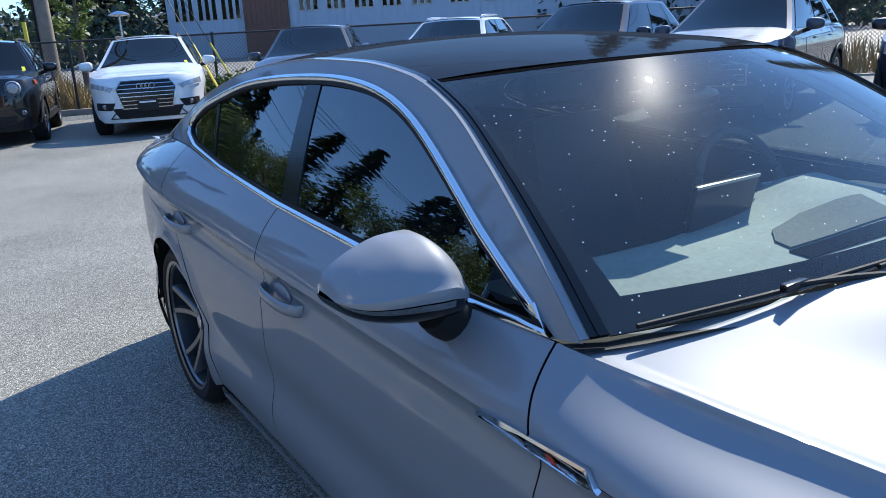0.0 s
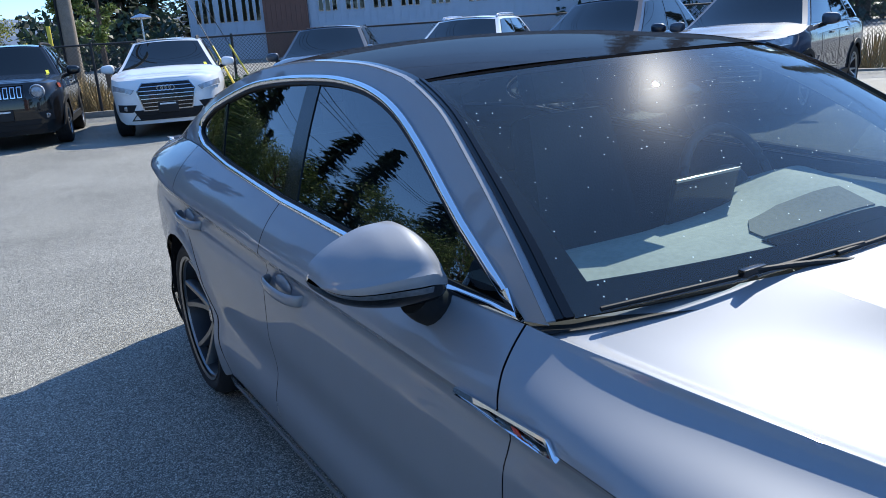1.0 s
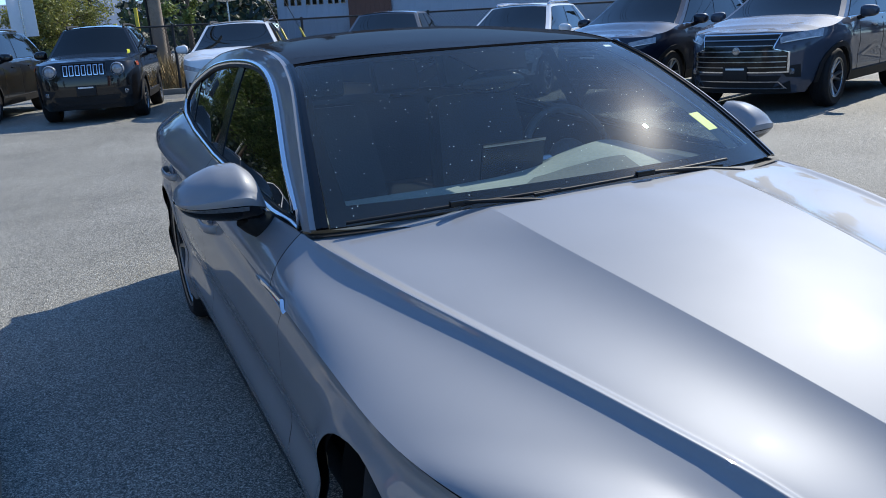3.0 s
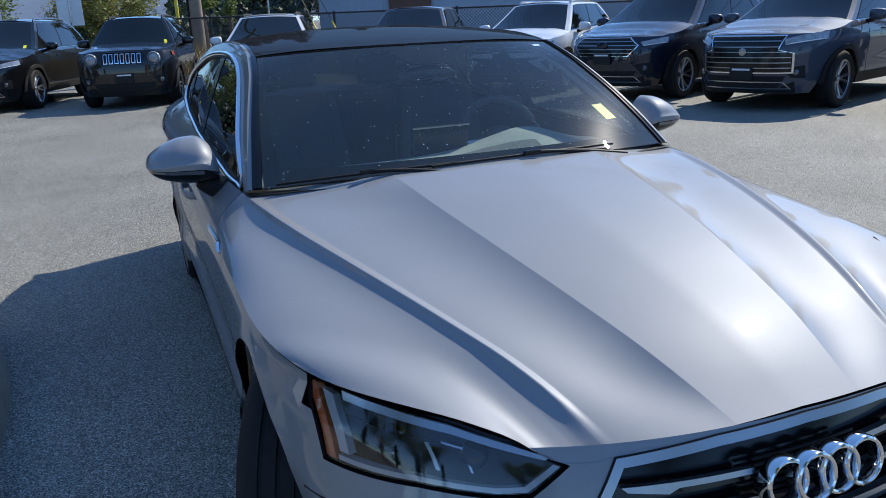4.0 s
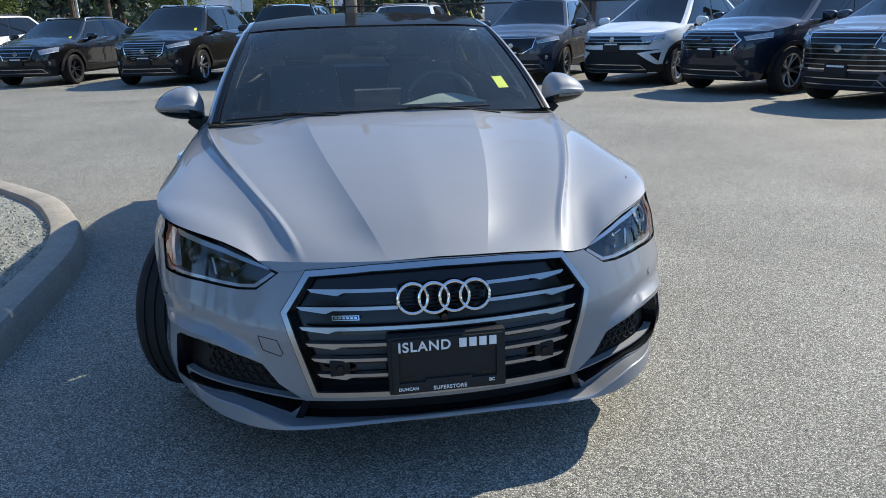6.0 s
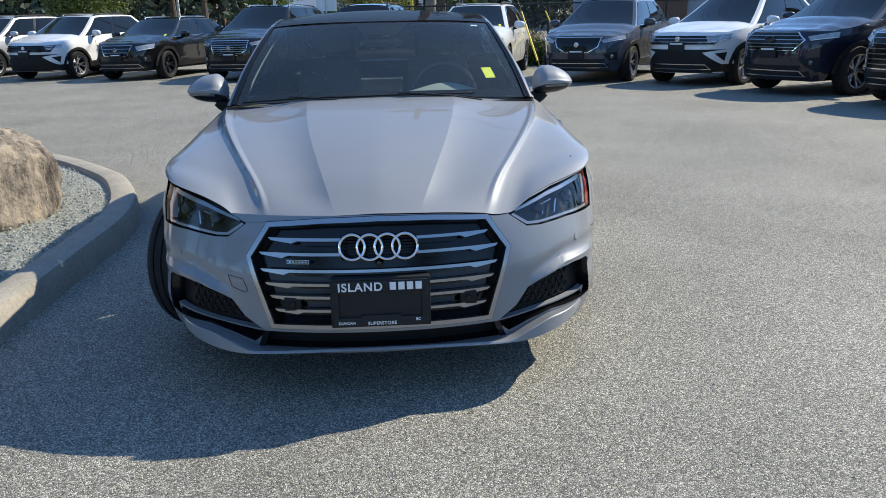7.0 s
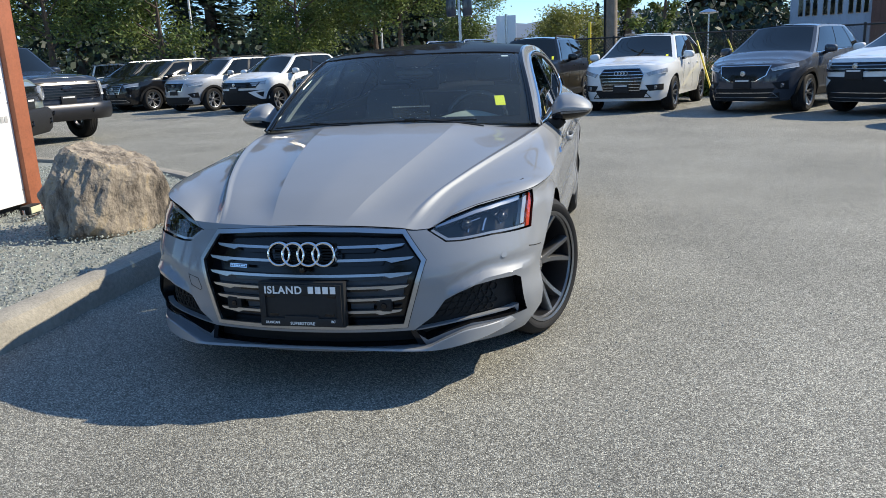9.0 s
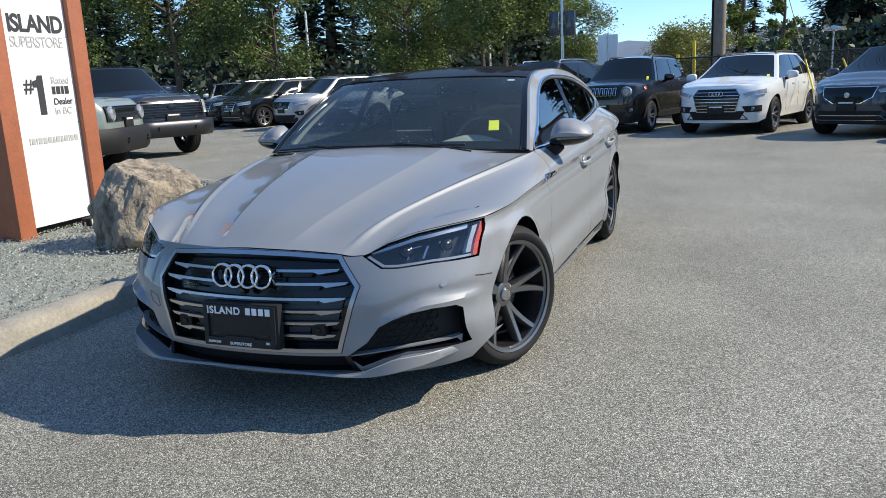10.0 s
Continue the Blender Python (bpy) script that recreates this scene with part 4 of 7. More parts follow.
        bmesh.ops.recalc_face_normals(bm, faces=bm.faces)
        part("bumper", bm, bumper, car)
        for s in (-1, 1):
            part("tow_hook", tube([(s * 0.42, -fo - 0.08, sill + 0.12), (s * 0.42, -fo - 0.15, sill + 0.15), (s * 0.42, -fo - 0.15, sill + 0.10), (s * 0.42, -fo - 0.08, sill + 0.06)], 0.014, 8), GLOSSBLACK, car)
    pz = max(zmin - (0.24 if slots else 0.04), sill + 0.20)
    cy = F(0, pz)[1]
    bm = bmesh.new()
    box(bm, -0.16, 0.16, cy - 0.035, cy - 0.005, pz - 0.085, pz + 0.085, 0.006)
    p = part("plate_frame", bm, PLATE, car, "dark dealer plate frame")
    bm = bmesh.new()
    box(bm, -0.125, 0.125, cy - 0.039, cy - 0.034, pz + 0.042, pz + 0.066)
    part("plate_text_bar", bm, WHITEINK, p)
    # wipers, antenna fin
    for sx in (-0.45, 0.15):
        a, b = Vector(wind(sx, 0.03)) + Vector((0, -0.02, 0.012)), Vector(wind(sx + 0.55, 0.07)) + Vector((0, -0.02, 0.012))
        part("wiper", tube([a, a.lerp(b, 0.5) + Vector((0, 0, 0.008)), b], 0.007, 6), PLASTIC, car)
    if sticker:
        sx = 0.80
        part("windshield_sticker", slab([(sx - 0.03, 0.12), (sx + 0.03, 0.12), (sx + 0.03, 0.23), (sx - 0.03, 0.23)], wind, 0.009, 0.010, 0.1), YELLOW, car, "yellow sale sticker")
    return car


# ---------------------------------------------------------------- the silver car: its surfaces
# front axle at y = 0, nose towards -y, right half mirrored
_mm = spline([0.15, 0.5, 0.62, 0.9], [3.5, 3.4, 3.0, 2.6])
_nn = spline([0.15, 0.5, 0.9], [2.05, 2.05, 2.1])     # squareness of the nose in plan, by height
RW, ARCH, WB = 0.327, 0.362, 2.824
_ws = spline([0, 0.3, 0.76, 1.5, 2.2, 2.85, 3.3, 3.6, 3.8, 3.86], [0.916, 0.917, 0.912, 0.910, 0.914, 0.924, 0.890, 0.815, 0.68, 0.54])     # half width at the shoulder line
_zs = spline([-0.8, -0.33, 0, 0.4, 0.76, 1.5, 2.2, 2.85, 3.4, 3.86], [0.68, 0.752, 0.782, 0.798, 0.805, 0.812, 0.832, 0.868, 0.90, 0.92])   # height of the shoulder line
_xb = spline([0.6, 1.0, 1.9, 2.6, 3.1, 3.6], [0.800, 0.820, 0.826, 0.806, 0.765, 0.69])                                                   # half width at the belt
_zb = spline([0.6, 0.96, 1.37, 1.85, 2.39, 2.87, 3.2, 3.7], [0.914, 0.922, 0.938, 0.958, 0.992, 1.028, 1.020, 0.965])                                        # height of the belt
_dz = spline([0.12, 0.2, 0.3, 0.45, 0.56, 0.62, 0.67, 0.70, 0.76, 0.9], [0.80, 0.85, 0.872, 0.872, 0.846, 0.826, 0.802, 0.785, 0.75, 0.70])  # nose depth by height
_sec = spline([0.0, 0.12, 0.27, 0.42, 0.62, 0.82, 0.93, 1.0], [-0.050, -0.018, -0.004, -0.020, -0.005, -0.006, -0.025, 0.0])                  # section below the shoulder
_zt = spline([0, 0.2, 0.36, 0.43, 0.47, 0.56, 0.655, 0.75, 0.87], [0.693, 0.687, 0.674, 0.663, 0.664, 0.708, 0.735, 0.748, 0.756])                          # front edge of the hood


def side_x(y, z):
    """Half width of the lower body, up to the shoulder line."""
    yy = max(y, 0.0)
    zs = _zs(yy)
    w = _ws(yy) + _sec((z - 0.16) / (zs - 0.16))
    if y < 0:
        w *= max(1e-4, 1 - min(1, -y / _dz(z)) ** _mm(z)) ** (1 / _nn(z))
    for c in (0.0, WB):                              # lips of the wheel arches
        r = math.hypot(y - c, z - RW)
        w += 0.016 * math.exp(-((r - ARCH) / 0.035) ** 2) * (1 if z > 0.2 else 0) * smooth(-0.33, -0.2, y)
    return w


def nose(x, z):
    """Front of the car as a point for a place across and a height."""
    a = min(abs(x) / (_ws(0) + _sec((z - 0.16) / (_zs(0) - 0.16))), 0.9999)
    return (x, -_dz(z) * max(1e-5, 1 - a ** _nn(z)) ** (1 / _mm(z)), z)


def upper_x(y, z):
    """Between shoulder line and belt."""
    zs, zb = _zs(y), _zb(y)
    f = min(max((z - zs) / (zb - zs), 0), 1)
    return _ws(y) + (_xb(y) - _ws(y)) * (0.30 * f + 0.70 * f * f)


def glass_x(y, z):
    d = z - _zb(y)
    return _xb(y) - 0.008 - 0.36 * d - 0.28 * d * d


_roof = spline([1.15, 1.4, 1.9, 2.4, 2.9, 3.3, 3.66, 3.80], [1.318, 1.350, 1.385, 1.370, 1.285, 1.165, 1.025, 0.985])     # centre line of roof and hatch
_rail = spline([0.66, 0.8, 1.0, 1.2, 1.4, 1.65, 1.9, 2.3, 2.7, 3.0, 3.3, 3.6], [0.925, 1.03, 1.155, 1.255, 1.312, 1.338, 1.343, 1.320, 1.235, 1.135, 1.040, 0.975])   # line of A pillar and roof rail


def side_point(y, z, s=1):
    if z <= _zs(y) or y < 0.6:
        return (s * side_x(y, z), y, z)
    if z <= _zb(y):
        return (s * upper_x(y, z), y, z)
    return (s * glass_x(y, z), y, z)


# ---------------------------------------------------------------- the silver car: build
def rim_wall(poly, surf, w0, w1, step=0.03):
    """The returned edge round an opening."""
    pts = []
    for (x1, y1), (x2, y2) in zip(poly, list(poly[1:]) + [poly[0]]):
        k = max(1, int(math.hypot(x2 - x1, y2 - y1) / step))
        pts += [(x1 + (x2 - x1) * i / k, y1 + (y2 - y1) * i / k) for i in range(k)]
    bm = bmesh.new()
    a = [bm.verts.new(offset(surf, *p, w0)) for p in pts]
    b = [bm.verts.new(offset(surf, *p, w1)) for p in pts]
    for i in range(len(pts)):
        j = (i + 1) % len(pts)
        bm.faces.new((a[i], a[j], b[j], b[i]))
    return bm





def silver_car():
    car = thing("silver_hatchback", pose(0, 0, 0), "silver four-door hatchback with a wide dark grille and steered wheels", "car")

    # ---- hood, from four feature lines
    outer_x = spline([-0.79, -0.6, -0.3, 0, 0.3, 0.60, 0.72], [0.385, 0.440, 0.552, 0.652, 0.735, 0.792, 0.802])
    outer_z = spline([-0.79, -0.6, -0.3, 0, 0.3, 0.60, 0.72], [0.672, 0.735, 0.803, 0.848, 0.880, 0.904, 0.914])
    inner_x = spline([-0.80, -0.5, -0.1, 0.25, 0.52], [0.150, 0.218, 0.296, 0.345, 0.368])
    mid_z = spline([-0.83, -0.7, -0.5, -0.2, 0.1, 0.35, 0.52], [0.693, 0.739, 0.790, 0.855, 0.906, 0.941, 0.962])

    def line0(t):
        y0 = nose(0, _zt(0))[1]
        y = y0 + (0.49 - y0) * t
        return Vector((0, y, mid_z(y) + 0.004))

    def line1(t):
        x0 = 0.150
        p0 = nose(x0, _zt(x0))
        y = p0[1] + (0.51 - p0[1]) * t
        return Vector((inner_x(y), y, mid_z(y) - 0.002 - 0.004 * (1 - t)))

    def line2(t):
        x0 = 0.385
        p0 = nose(x0, _zt(x0))
        y = p0[1] + (0.705 - p0[1]) * t
        return Vector((outer_x(y) if t > 0 else x0, y, outer_z(y)))

    def line3(t):
        y0 = -0.325
        y = y0 + (0.648 - y0) * t
        return Vector((side_x(y, _zs(y)), y, _zs(y)))

    def front(q):                                    # front edge, q in 0..3 over the lines
        if q <= 1:
            x = 0.150 * q
        elif q <= 2:
            x = 0.150 + 0.235 * (q - 1)
        else:
            x = 0.385 + (line3(0).x - 0.385) * (q - 2)
        return Vector(nose(x, _zt(x)))

    def hood(q, t):
        s = -1 if q < 0 else 1
        q = abs(q)
        i = min(int(q), 2)
        f = q - i
        L = (line0, line1, line2, line3)
        a, b = L[i](t), L[i + 1](t)
        p = a.lerp(b, f)
        fade = smooth(0.0, 0.12, t)
        if i == 0:
            p.z += 0.005 * (1 - f * f) * fade
        elif i == 1:
            p.z -= 0.013 * 6.75 * f * (1 - f) ** 2 * fade * (1 - smooth(0.80, 1.0, t))
            p.z += 0.0085 * smooth(0.90, 1.0, f) * fade * (1 - smooth(0.85, 1.0, t))
        else:
            bump = 0.020 * 6.75 * f * f * (1 - f) * fade
            p.z += bump * 0.75 - 0.006 * 6.75 * f * (1 - f) ** 2 * fade * (1 - smooth(0.78, 1.0, t))
            p.z += 0.0085 * (1 - smooth(0.0, 0.06, f)) * fade * (1 - smooth(0.85, 1.0, t))
            p.x += bump * 0.6
        # meet the front edge exactly
        k = (1 - smooth(0, 0.22, t))
        p += (front(q) - (L[i](0).lerp(L[i + 1](0), f))) * k
        if i == 2:                                   # meet the front edge of the door
            v = 2 - f
            yd = (0.684 + 0.026 * (v - 1.5) / 0.5 if v > 1.5 else 0.652 + 0.032 * (v - 1) / 0.5) - 0.005
            zd = _zs(yd) + (_zb(yd) - _zs(yd)) * (v - 1)
            p += (Vector((upper_x(yd, zd), yd, zd)) - p) * smooth(0.80, 1.0, t)
        return (p.x * s, p.y, p.z)
    qs = sorted({round(v, 4) for v in [*span(0, 1, 9), 0.996, 1.006, *span(1, 2, 33), 1.89, 1.905, 1.92, 1.935, 1.95, 1.965, 1.98, 1.994, 2.006, 2.015, 2.03, 2.06, 2.09, *span(2, 3, 22)]})
    qs = [-q for q in qs[:0:-1]] + qs
    part("hood", grid(qs, [i / 34 for i in range(35)], lambda q, t: hood(q, t * 0.9985 + 0.0015)), SILVER, car)

    # ---- front bumper with its openings
    def edge_x(z):
        d = z - RW
        ye = -0.33 if z > 0.476 else (-math.sqrt(max(0, ARCH ** 2 - d * d)) if z > 0.17 else -0.33)
        ye = min(ye, -0.33)
        return side_x(ye, z)
    zs_ = [0.25, 0.28, 0.31, 0.34, 0.37, 0.40, 0.42, 0.44, 0.455, 0.47] + [0.48 + 0.012 * i for i in range(21)]
    right = [(x, 0.186) for x in (0.49, 0.60, 0.70, 0.78, 0.82)] + [(edge_x(z), z) for z in zs_]
    tops = [(x, _zt(x) - 0.003) for x in span(0.868, -0.868, 65)]
    skin = right + tops + [(-x, z) for x, z in right[::-1]]
    GR = [(-0.388, 0.655), (-0.20, 0.668), (0.0, 0.672), (0.20, 0.668), (0.388, 0.655), (0.462, 0.549), (0.390, 0.303), (-0.390, 0.303), (-0.462, 0.549)]
    LAMP = [(0.474, 0.660), (0.545, 0.610), (0.60, 0.606), (0.717, 0.612), (0.851, 0.606), (0.856, 0.70), (0.850, 0.748), (0.75, 0.742), (0.655, 0.729), (0.56, 0.702)]
    FOG = [(0.470, 0.226), (0.424, 0.268), (0.424, 0.276), (0.498, 0.328), (0.543, 0.388), (0.600, 0.418), (0.66, 0.440), (0.735, 0.447), (0.800, 0.441), (0.818, 0.424), (0.836, 0.272), (0.80, 0.272), (0.64, 0.280), (0.55, 0.256)]
    LOW = [(-0.416, 0.276), (0.416, 0.276), (0.445, 0.200), (-0.445, 0.200)]

    def mir(p):
        return [(-x, z) for x, z in p][::-1]
    bm = flat(skin, 0.014, holes=[GR, LAMP, mir(LAMP), FOG, mir(FOG), LOW])
    for c in (0.80, 0.825, 0.845, 0.858, 0.868, 0.877):
        for s in (-1, 1):
            bmesh.ops.bisect_plane(bm, geom=bm.faces[:] + bm.edges[:] + bm.verts[:], plane_co=(s * c, 0, 0), plane_no=(1, 0, 0), dist=1e-5)
    for v in bm.verts:
        x, z, _ = v.co
        if abs(x) > 0.5 and not v.is_boundary:        # rows of points along the fold
            zf = 0.424 + 0.062 * smooth(0.52, 0.72, abs(x))
            for o in (0.0, -0.024):
                if abs(z - zf - o) < 0.0068:
                    z = zf + o
        p = Vector(nose(x, z))
        # fold above the side intakes, running up and outwards
        ax = abs(x)
        if ax > 0.5:
            zf = 0.424 + 0.062 * smooth(0.52, 0.72, ax)
            k = smooth(0.53, 0.64, ax) * (1 - smooth(0.85, 0.875, ax))
            p.y -= k * 0.034 * smooth(zf, zf - 0.024, z) * smooth(0.24, 0.40, z)
            p.y += k * 0.006 * math.exp(-((z - zf - 0.018) / 0.016) ** 2)
        v.co = p
    bumper = part("front_bumper", bm, SILVER, car)
    for poly in (GR, LAMP, mir(LAMP), FOG, mir(FOG), LOW):
        part("opening_edge", rim_wall(poly, nose, 0.0, -0.055), GLOSSBLACK, bumper)
    # seam between bumper, fender and hood shows the dark structure behind
    part("inner_nose", slab(skin, nose, -0.075, -0.070, 0.05), PLASTIC, car)

    # ---- grille
    g = part("grille", slab(GR, nose, -0.062, -0.050, 0.06), GLOSSBLACK, car, "dark grille with satin bars")
    part("surround_gap", slab(grow(GR, 0.0150), nose, 0.0006, 0.0016, 0.03, holes=[grow(GR, 0.0120)]), PLASTIC, g)
    part("surround", slab(grow(GR, 0.0120), nose, -0.006, 0.006, 0.03, holes=[grow(GR, -0.004)]), GRILLEBAR, g, "bright metal surround")
    for z in (0.612, 0.562, 0.505, 0.456, 0.408, 0.358):
        xe = (0.384 + (0.653 - z) / 0.104 * 0.074) if z > 0.549 else (0.458 - (0.549 - z) / 0.246 * 0.072)
        xe -= 0.018
        for s in (-1, 1):
            gap = 0.135 if z > 0.55 else (0.0 if z > 0.49 else 0.172)
            poly = [(s * gap, z + 0.005), (s * xe, z + 0.006), (s * (xe - 0.010), z - 0.003), (s * (xe - 0.084), z - 0.013), (s * (xe - 0.104), z - 0.005), (s * gap, z - 0.005)]
            part("bar", slab(poly if s < 0 else poly[::-1], nose, -0.026, -0.003, 0.05), GRILLEBAR, g)
            under = [(s * gap, z - 0.0055), (s * (xe - 0.11), z - 0.0055), (s * (xe - 0.12), z - 0.020), (s * gap, z - 0.020)]
            part("bar_underside", slab(under if s < 0 else under[::-1], nose, -0.040, -0.024, 0.06), GLOSSBLACK, g)
    for z0, z1, a, b in ((0.4605, 0.498, 0.0, 0.405), (0.4125, 0.4495, 0.0, 0.39), (0.3625, 0.4015, 0.18, 0.27)):
        for s in (-1, 1):                            # matt grey blanking plates behind the lower bars
            part("blanking_plate", slab([(s * a, z0), (s * b, z0), (s * (b + 0.008), z1), (s * a, z1)][::s], nose, -0.044, -0.034, 0.06), BLANK, g, "matt grey plate")
    for s in (-1, 1):                                # sensor eyes
        p0 = nose(s * 0.315, 0.383)
        b2 = bmesh.new()
        box(b2, -0.03, 0.03, -0.012, 0.02, -0.024, 0.024, 0.005)
        part("sensor_housing", b2, PLASTIC, g, at=pose(p0[0], p0[1] + 0.012, p0[2]))
        part("sensor_eye", lathe([(0.001, 0.006), (0.010, 0.005), (0.012, 0.0)], 16, axis="z"), GLOSSBLACK, g, at=pose(p0[0], p0[1], p0[2], 90, 0, 0))
    # emblem of four rings on a louvred base
    ez, ey = 0.590, nose(0, 0.60)[1] - 0.012
    ring_prof = [(0.0500, -0.006), (0.0500, 0.017), (0.0478, 0.022), (0.0440, 0.0235), (0.0402, 0.022), (0.0380, 0.017), (0.0380, -0.006)]
    for k in range(4):
        part("badge_ring", lathe(ring_prof, 48, axis="z"), CHROME, g, "polished deep ring", at=pose((k - 1.5) * 0.0615, ey + 0.02 * abs(k - 1.5) ** 2 * 0.1 - (0.003 if k % 2 else 0), ez, 80, 0, 0))
    for k in range(7):
        z = 0.556 + k * 0.0115
        part("emblem_louvre", slab([(-0.128, z), (0.128, z), (0.128, z + 0.005), (-0.128, z + 0.005)], nose, -0.026, -0.016, 0.06), PLASTIC, g)
    part("camera_eye", lathe([(0.001, 0.012), (0.011, 0.010), (0.014, 0.0), (0.014, -0.02)], 18, axis="z"), GLOSSBLACK, g, at=pose(0, nose(0, 0.53)[1] - 0.002, 0.530, 90, 0, 0))
    bq = slab([(-0.330, 0.530), (-0.250, 0.530), (-0.250, 0.544), (-0.330, 0.544)], nose, -0.020, -0.006, 0.05)
    qb = part("name_badge", bq, CHROME, g, "small chrome badge plate")
    part("name_badge_face", slab([(-0.327, 0.5325), (-0.253, 0.5325), (-0.253, 0.5415), (-0.327, 0.5415)], nose, -0.005, -0.0045, 0.05), GLOSSBLACK, qb)
    for k in range(6):
        x = -0.322 + k * 0.0115
        part("badge_bar", slab([(x, 0.5345), (x + 0.0085, 0.5345), (x + 0.0085, 0.5395), (x, 0.5395)], nose, -0.004, -0.003, 0.05), CHROME, qb)

    # ---- plate holder with dealer frame
    py = nose(0, 0.40)[1] - 0.020
    bm = bmesh.new()
    box(bm, -0.176, 0.176, -0.012, 0.03, -0.09, 0.09, 0.008)
    holder = part("plate_holder", bm, PLATE, car, "black dealer plate holder with white lettering", at=pose(0, py, 0.401, -3, 0, 0))
    bm = bmesh.new()
    for x0, x1, z0, z1 in ((-0.166, 0.166, 0.040, 0.082), (-0.166, 0.166, -0.084, -0.052), (-0.166, -0.146, -0.055, 0.045), (0.146, 0.166, -0.055, 0.045), (-0.07, 0.07, -0.055, -0.044)):
        box(bm, x0, x1, -0.020, -0.010, z0, z1, 0.003)
    frame_ = part("frame", bm, PLATE, holder)
    for x, z in ((-0.125, 0.033), (0.125, 0.033), (-0.115, -0.040), (0.115, -0.040)):
        bm = bmesh.new()
        box(bm, x - 0.018, x + 0.018, -0.0135, -0.0115, z - 0.005, z + 0.005, 0.001)
        part("slot", bm, GLOSSBLACK, holder)
    up = lambda x, z: pose(x, -0.0205, z, 90, 0, 0)
    lettering("ISLAND", 0.042, WHITEINK, "letter", holder, up(-0.148, 0.046), 0.0012, bold=0.0009, spacing=1.14)
    for k in range(4):                               # name shown as plain bars
        bm = bmesh.new()
        box(bm, 0.034 + k * 0.030, 0.056 + k * 0.030, -0.0218, -0.020, 0.047, 0.075, 0.001)
        part("lettering_bar", bm, WHITEINK, holder)
    lettering("SUPERSTORE", 0.0165, WHITEINK, "letter", holder, up(-0.047, -0.079), 0.001, bold=0.0003, spacing=1.08)
    lettering("DUNCAN", 0.0135, WHITEINK, "letter", holder, up(-0.150, -0.075), 0.001, bold=0.0003)
    lettering("BC", 0.0135, WHITEINK, "letter", holder, up(0.122, -0.068), 0.001, bold=0.0003)

    # ---- lower opening, side intakes, lip
    part("lower_grille", slab(LOW, nose, -0.054, -0.045, 0.06), PLASTIC, car)
    for s in (1, -1):
        P = (lambda p: p) if s > 0 else mir
        fog = part("side_intake", slab(P(FOG), nose, -0.058, -0.050, 0.05), PLASTIC, car, "black honeycomb side intake")
        # blade across the intake
        bl = [(0.425, 0.269), (0.60, 0.291), (0.70, 0.298), (0.785, 0.301), (0.818, 0.303), (0.814, 0.262), (0.803, 0.293), (0.70, 0.292), (0.60, 0.285), (0.43, 0.2635)][::-1]
        part("blade", slab(P(bl), nose, -0.040, -0.016, 0.03), SILVER, fog, "silver blade")
        for i in range(7):
            for j in range(4):
                x, z = 0.535 + i * 0.032 + (j % 2) * 0.016, 0.318 + j * 0.028
                if inside(FOG, x + 0.02, z + 0.015) and inside(FOG, x - 0.02, z - 0.01):
                    hexa = [(x + 0.013 * math.cos(a), z + 0.013 * math.sin(a)) for a in [math.pi / 3 * k for k in range(6)]]
                    part("honeycomb_cell", slab(P(grow(hexa, 0.003)), nose, -0.049, -0.044, 0.02, holes=[P(hexa)]), PLASTIC, fog)
        # headlight
        surfp = P(LAMP)
        hl = part("headlight", slab(grow(surfp, -0.002), nose, -0.080, -0.074, 0.05), GLOSSBLACK, car, "headlight with clear lens and light bars")
        low = [(0.490, 0.658), (0.551, 0.6165), (0.60, 0.613), (0.717, 0.619), (0.835, 0.614), (0.835, 0.623), (0.717, 0.628), (0.603, 0.622), (0.556, 0.6255), (0.500, 0.662)]
        part("light_bar", slab(P(low), nose, -0.034, -0.012, 0.025), DRL, hl, "pale light strip along the lower edge")
        part("light_bar", slab(P([(0.820, 0.630), (0.833, 0.630), (0.838, 0.730), (0.825, 0.727)]), nose, -0.034, -0.014, 0.03), DRL, hl, "upright pale light strip")
        band = [(0.512, 0.668), (0.565, 0.682), (0.655, 0.706), (0.75, 0.719), (0.812, 0.724), (0.812, 0.737), (0.75, 0.732), (0.655, 0.719), (0.56, 0.692), (0.503, 0.673)]
        part("upper_strip", slab(P(band), nose, -0.040, -0.016, 0.03), GRILLEBAR, hl, "satin upper band")
        part("side_reflector", slab(P([(0.838, 0.614), (0.8505, 0.613), (0.8535, 0.737), (0.843, 0.735)]), nose, -0.030, -0.010, 0.03), REDLENS if s > 0 else AMBER, hl, "amber red side reflector")
        for q in ([(0.636, 0.640), (0.640, 0.640), (0.648, 0.686), (0.644, 0.686)], [(0.648, 0.682), (0.678, 0.689), (0.678, 0.693), (0.648, 0.686)], [(0.690, 0.638), (0.697, 0.638), (0.706, 0.688), (0.699, 0.688)],
                  [(0.760, 0.650), (0.764, 0.650), (0.772, 0.700), (0.768, 0.700)], [(0.738, 0.694), (0.768, 0.700), (0.768, 0.704), (0.738, 0.698)]):
            part("bracket", slab(P(q), nose, -0.060, -0.036, 0.03), SATIN, hl, "thin bright bracket")
        for x, z in ((0.605, 0.652), (0.735, 0.664)):
            part("projector", lathe([(0.001, 0.028), (0.012, 0.026), (0.020, 0.018), (0.024, 0.0), (0.028, -0.01)], 20, axis="z"), GLOSSBLACK, hl, at=Matrix.Translation(Vector(nose(s * x, z)) + Vector((0, 0.062, 0))) @ pose(0, 0, 0, 90, 0, 0))
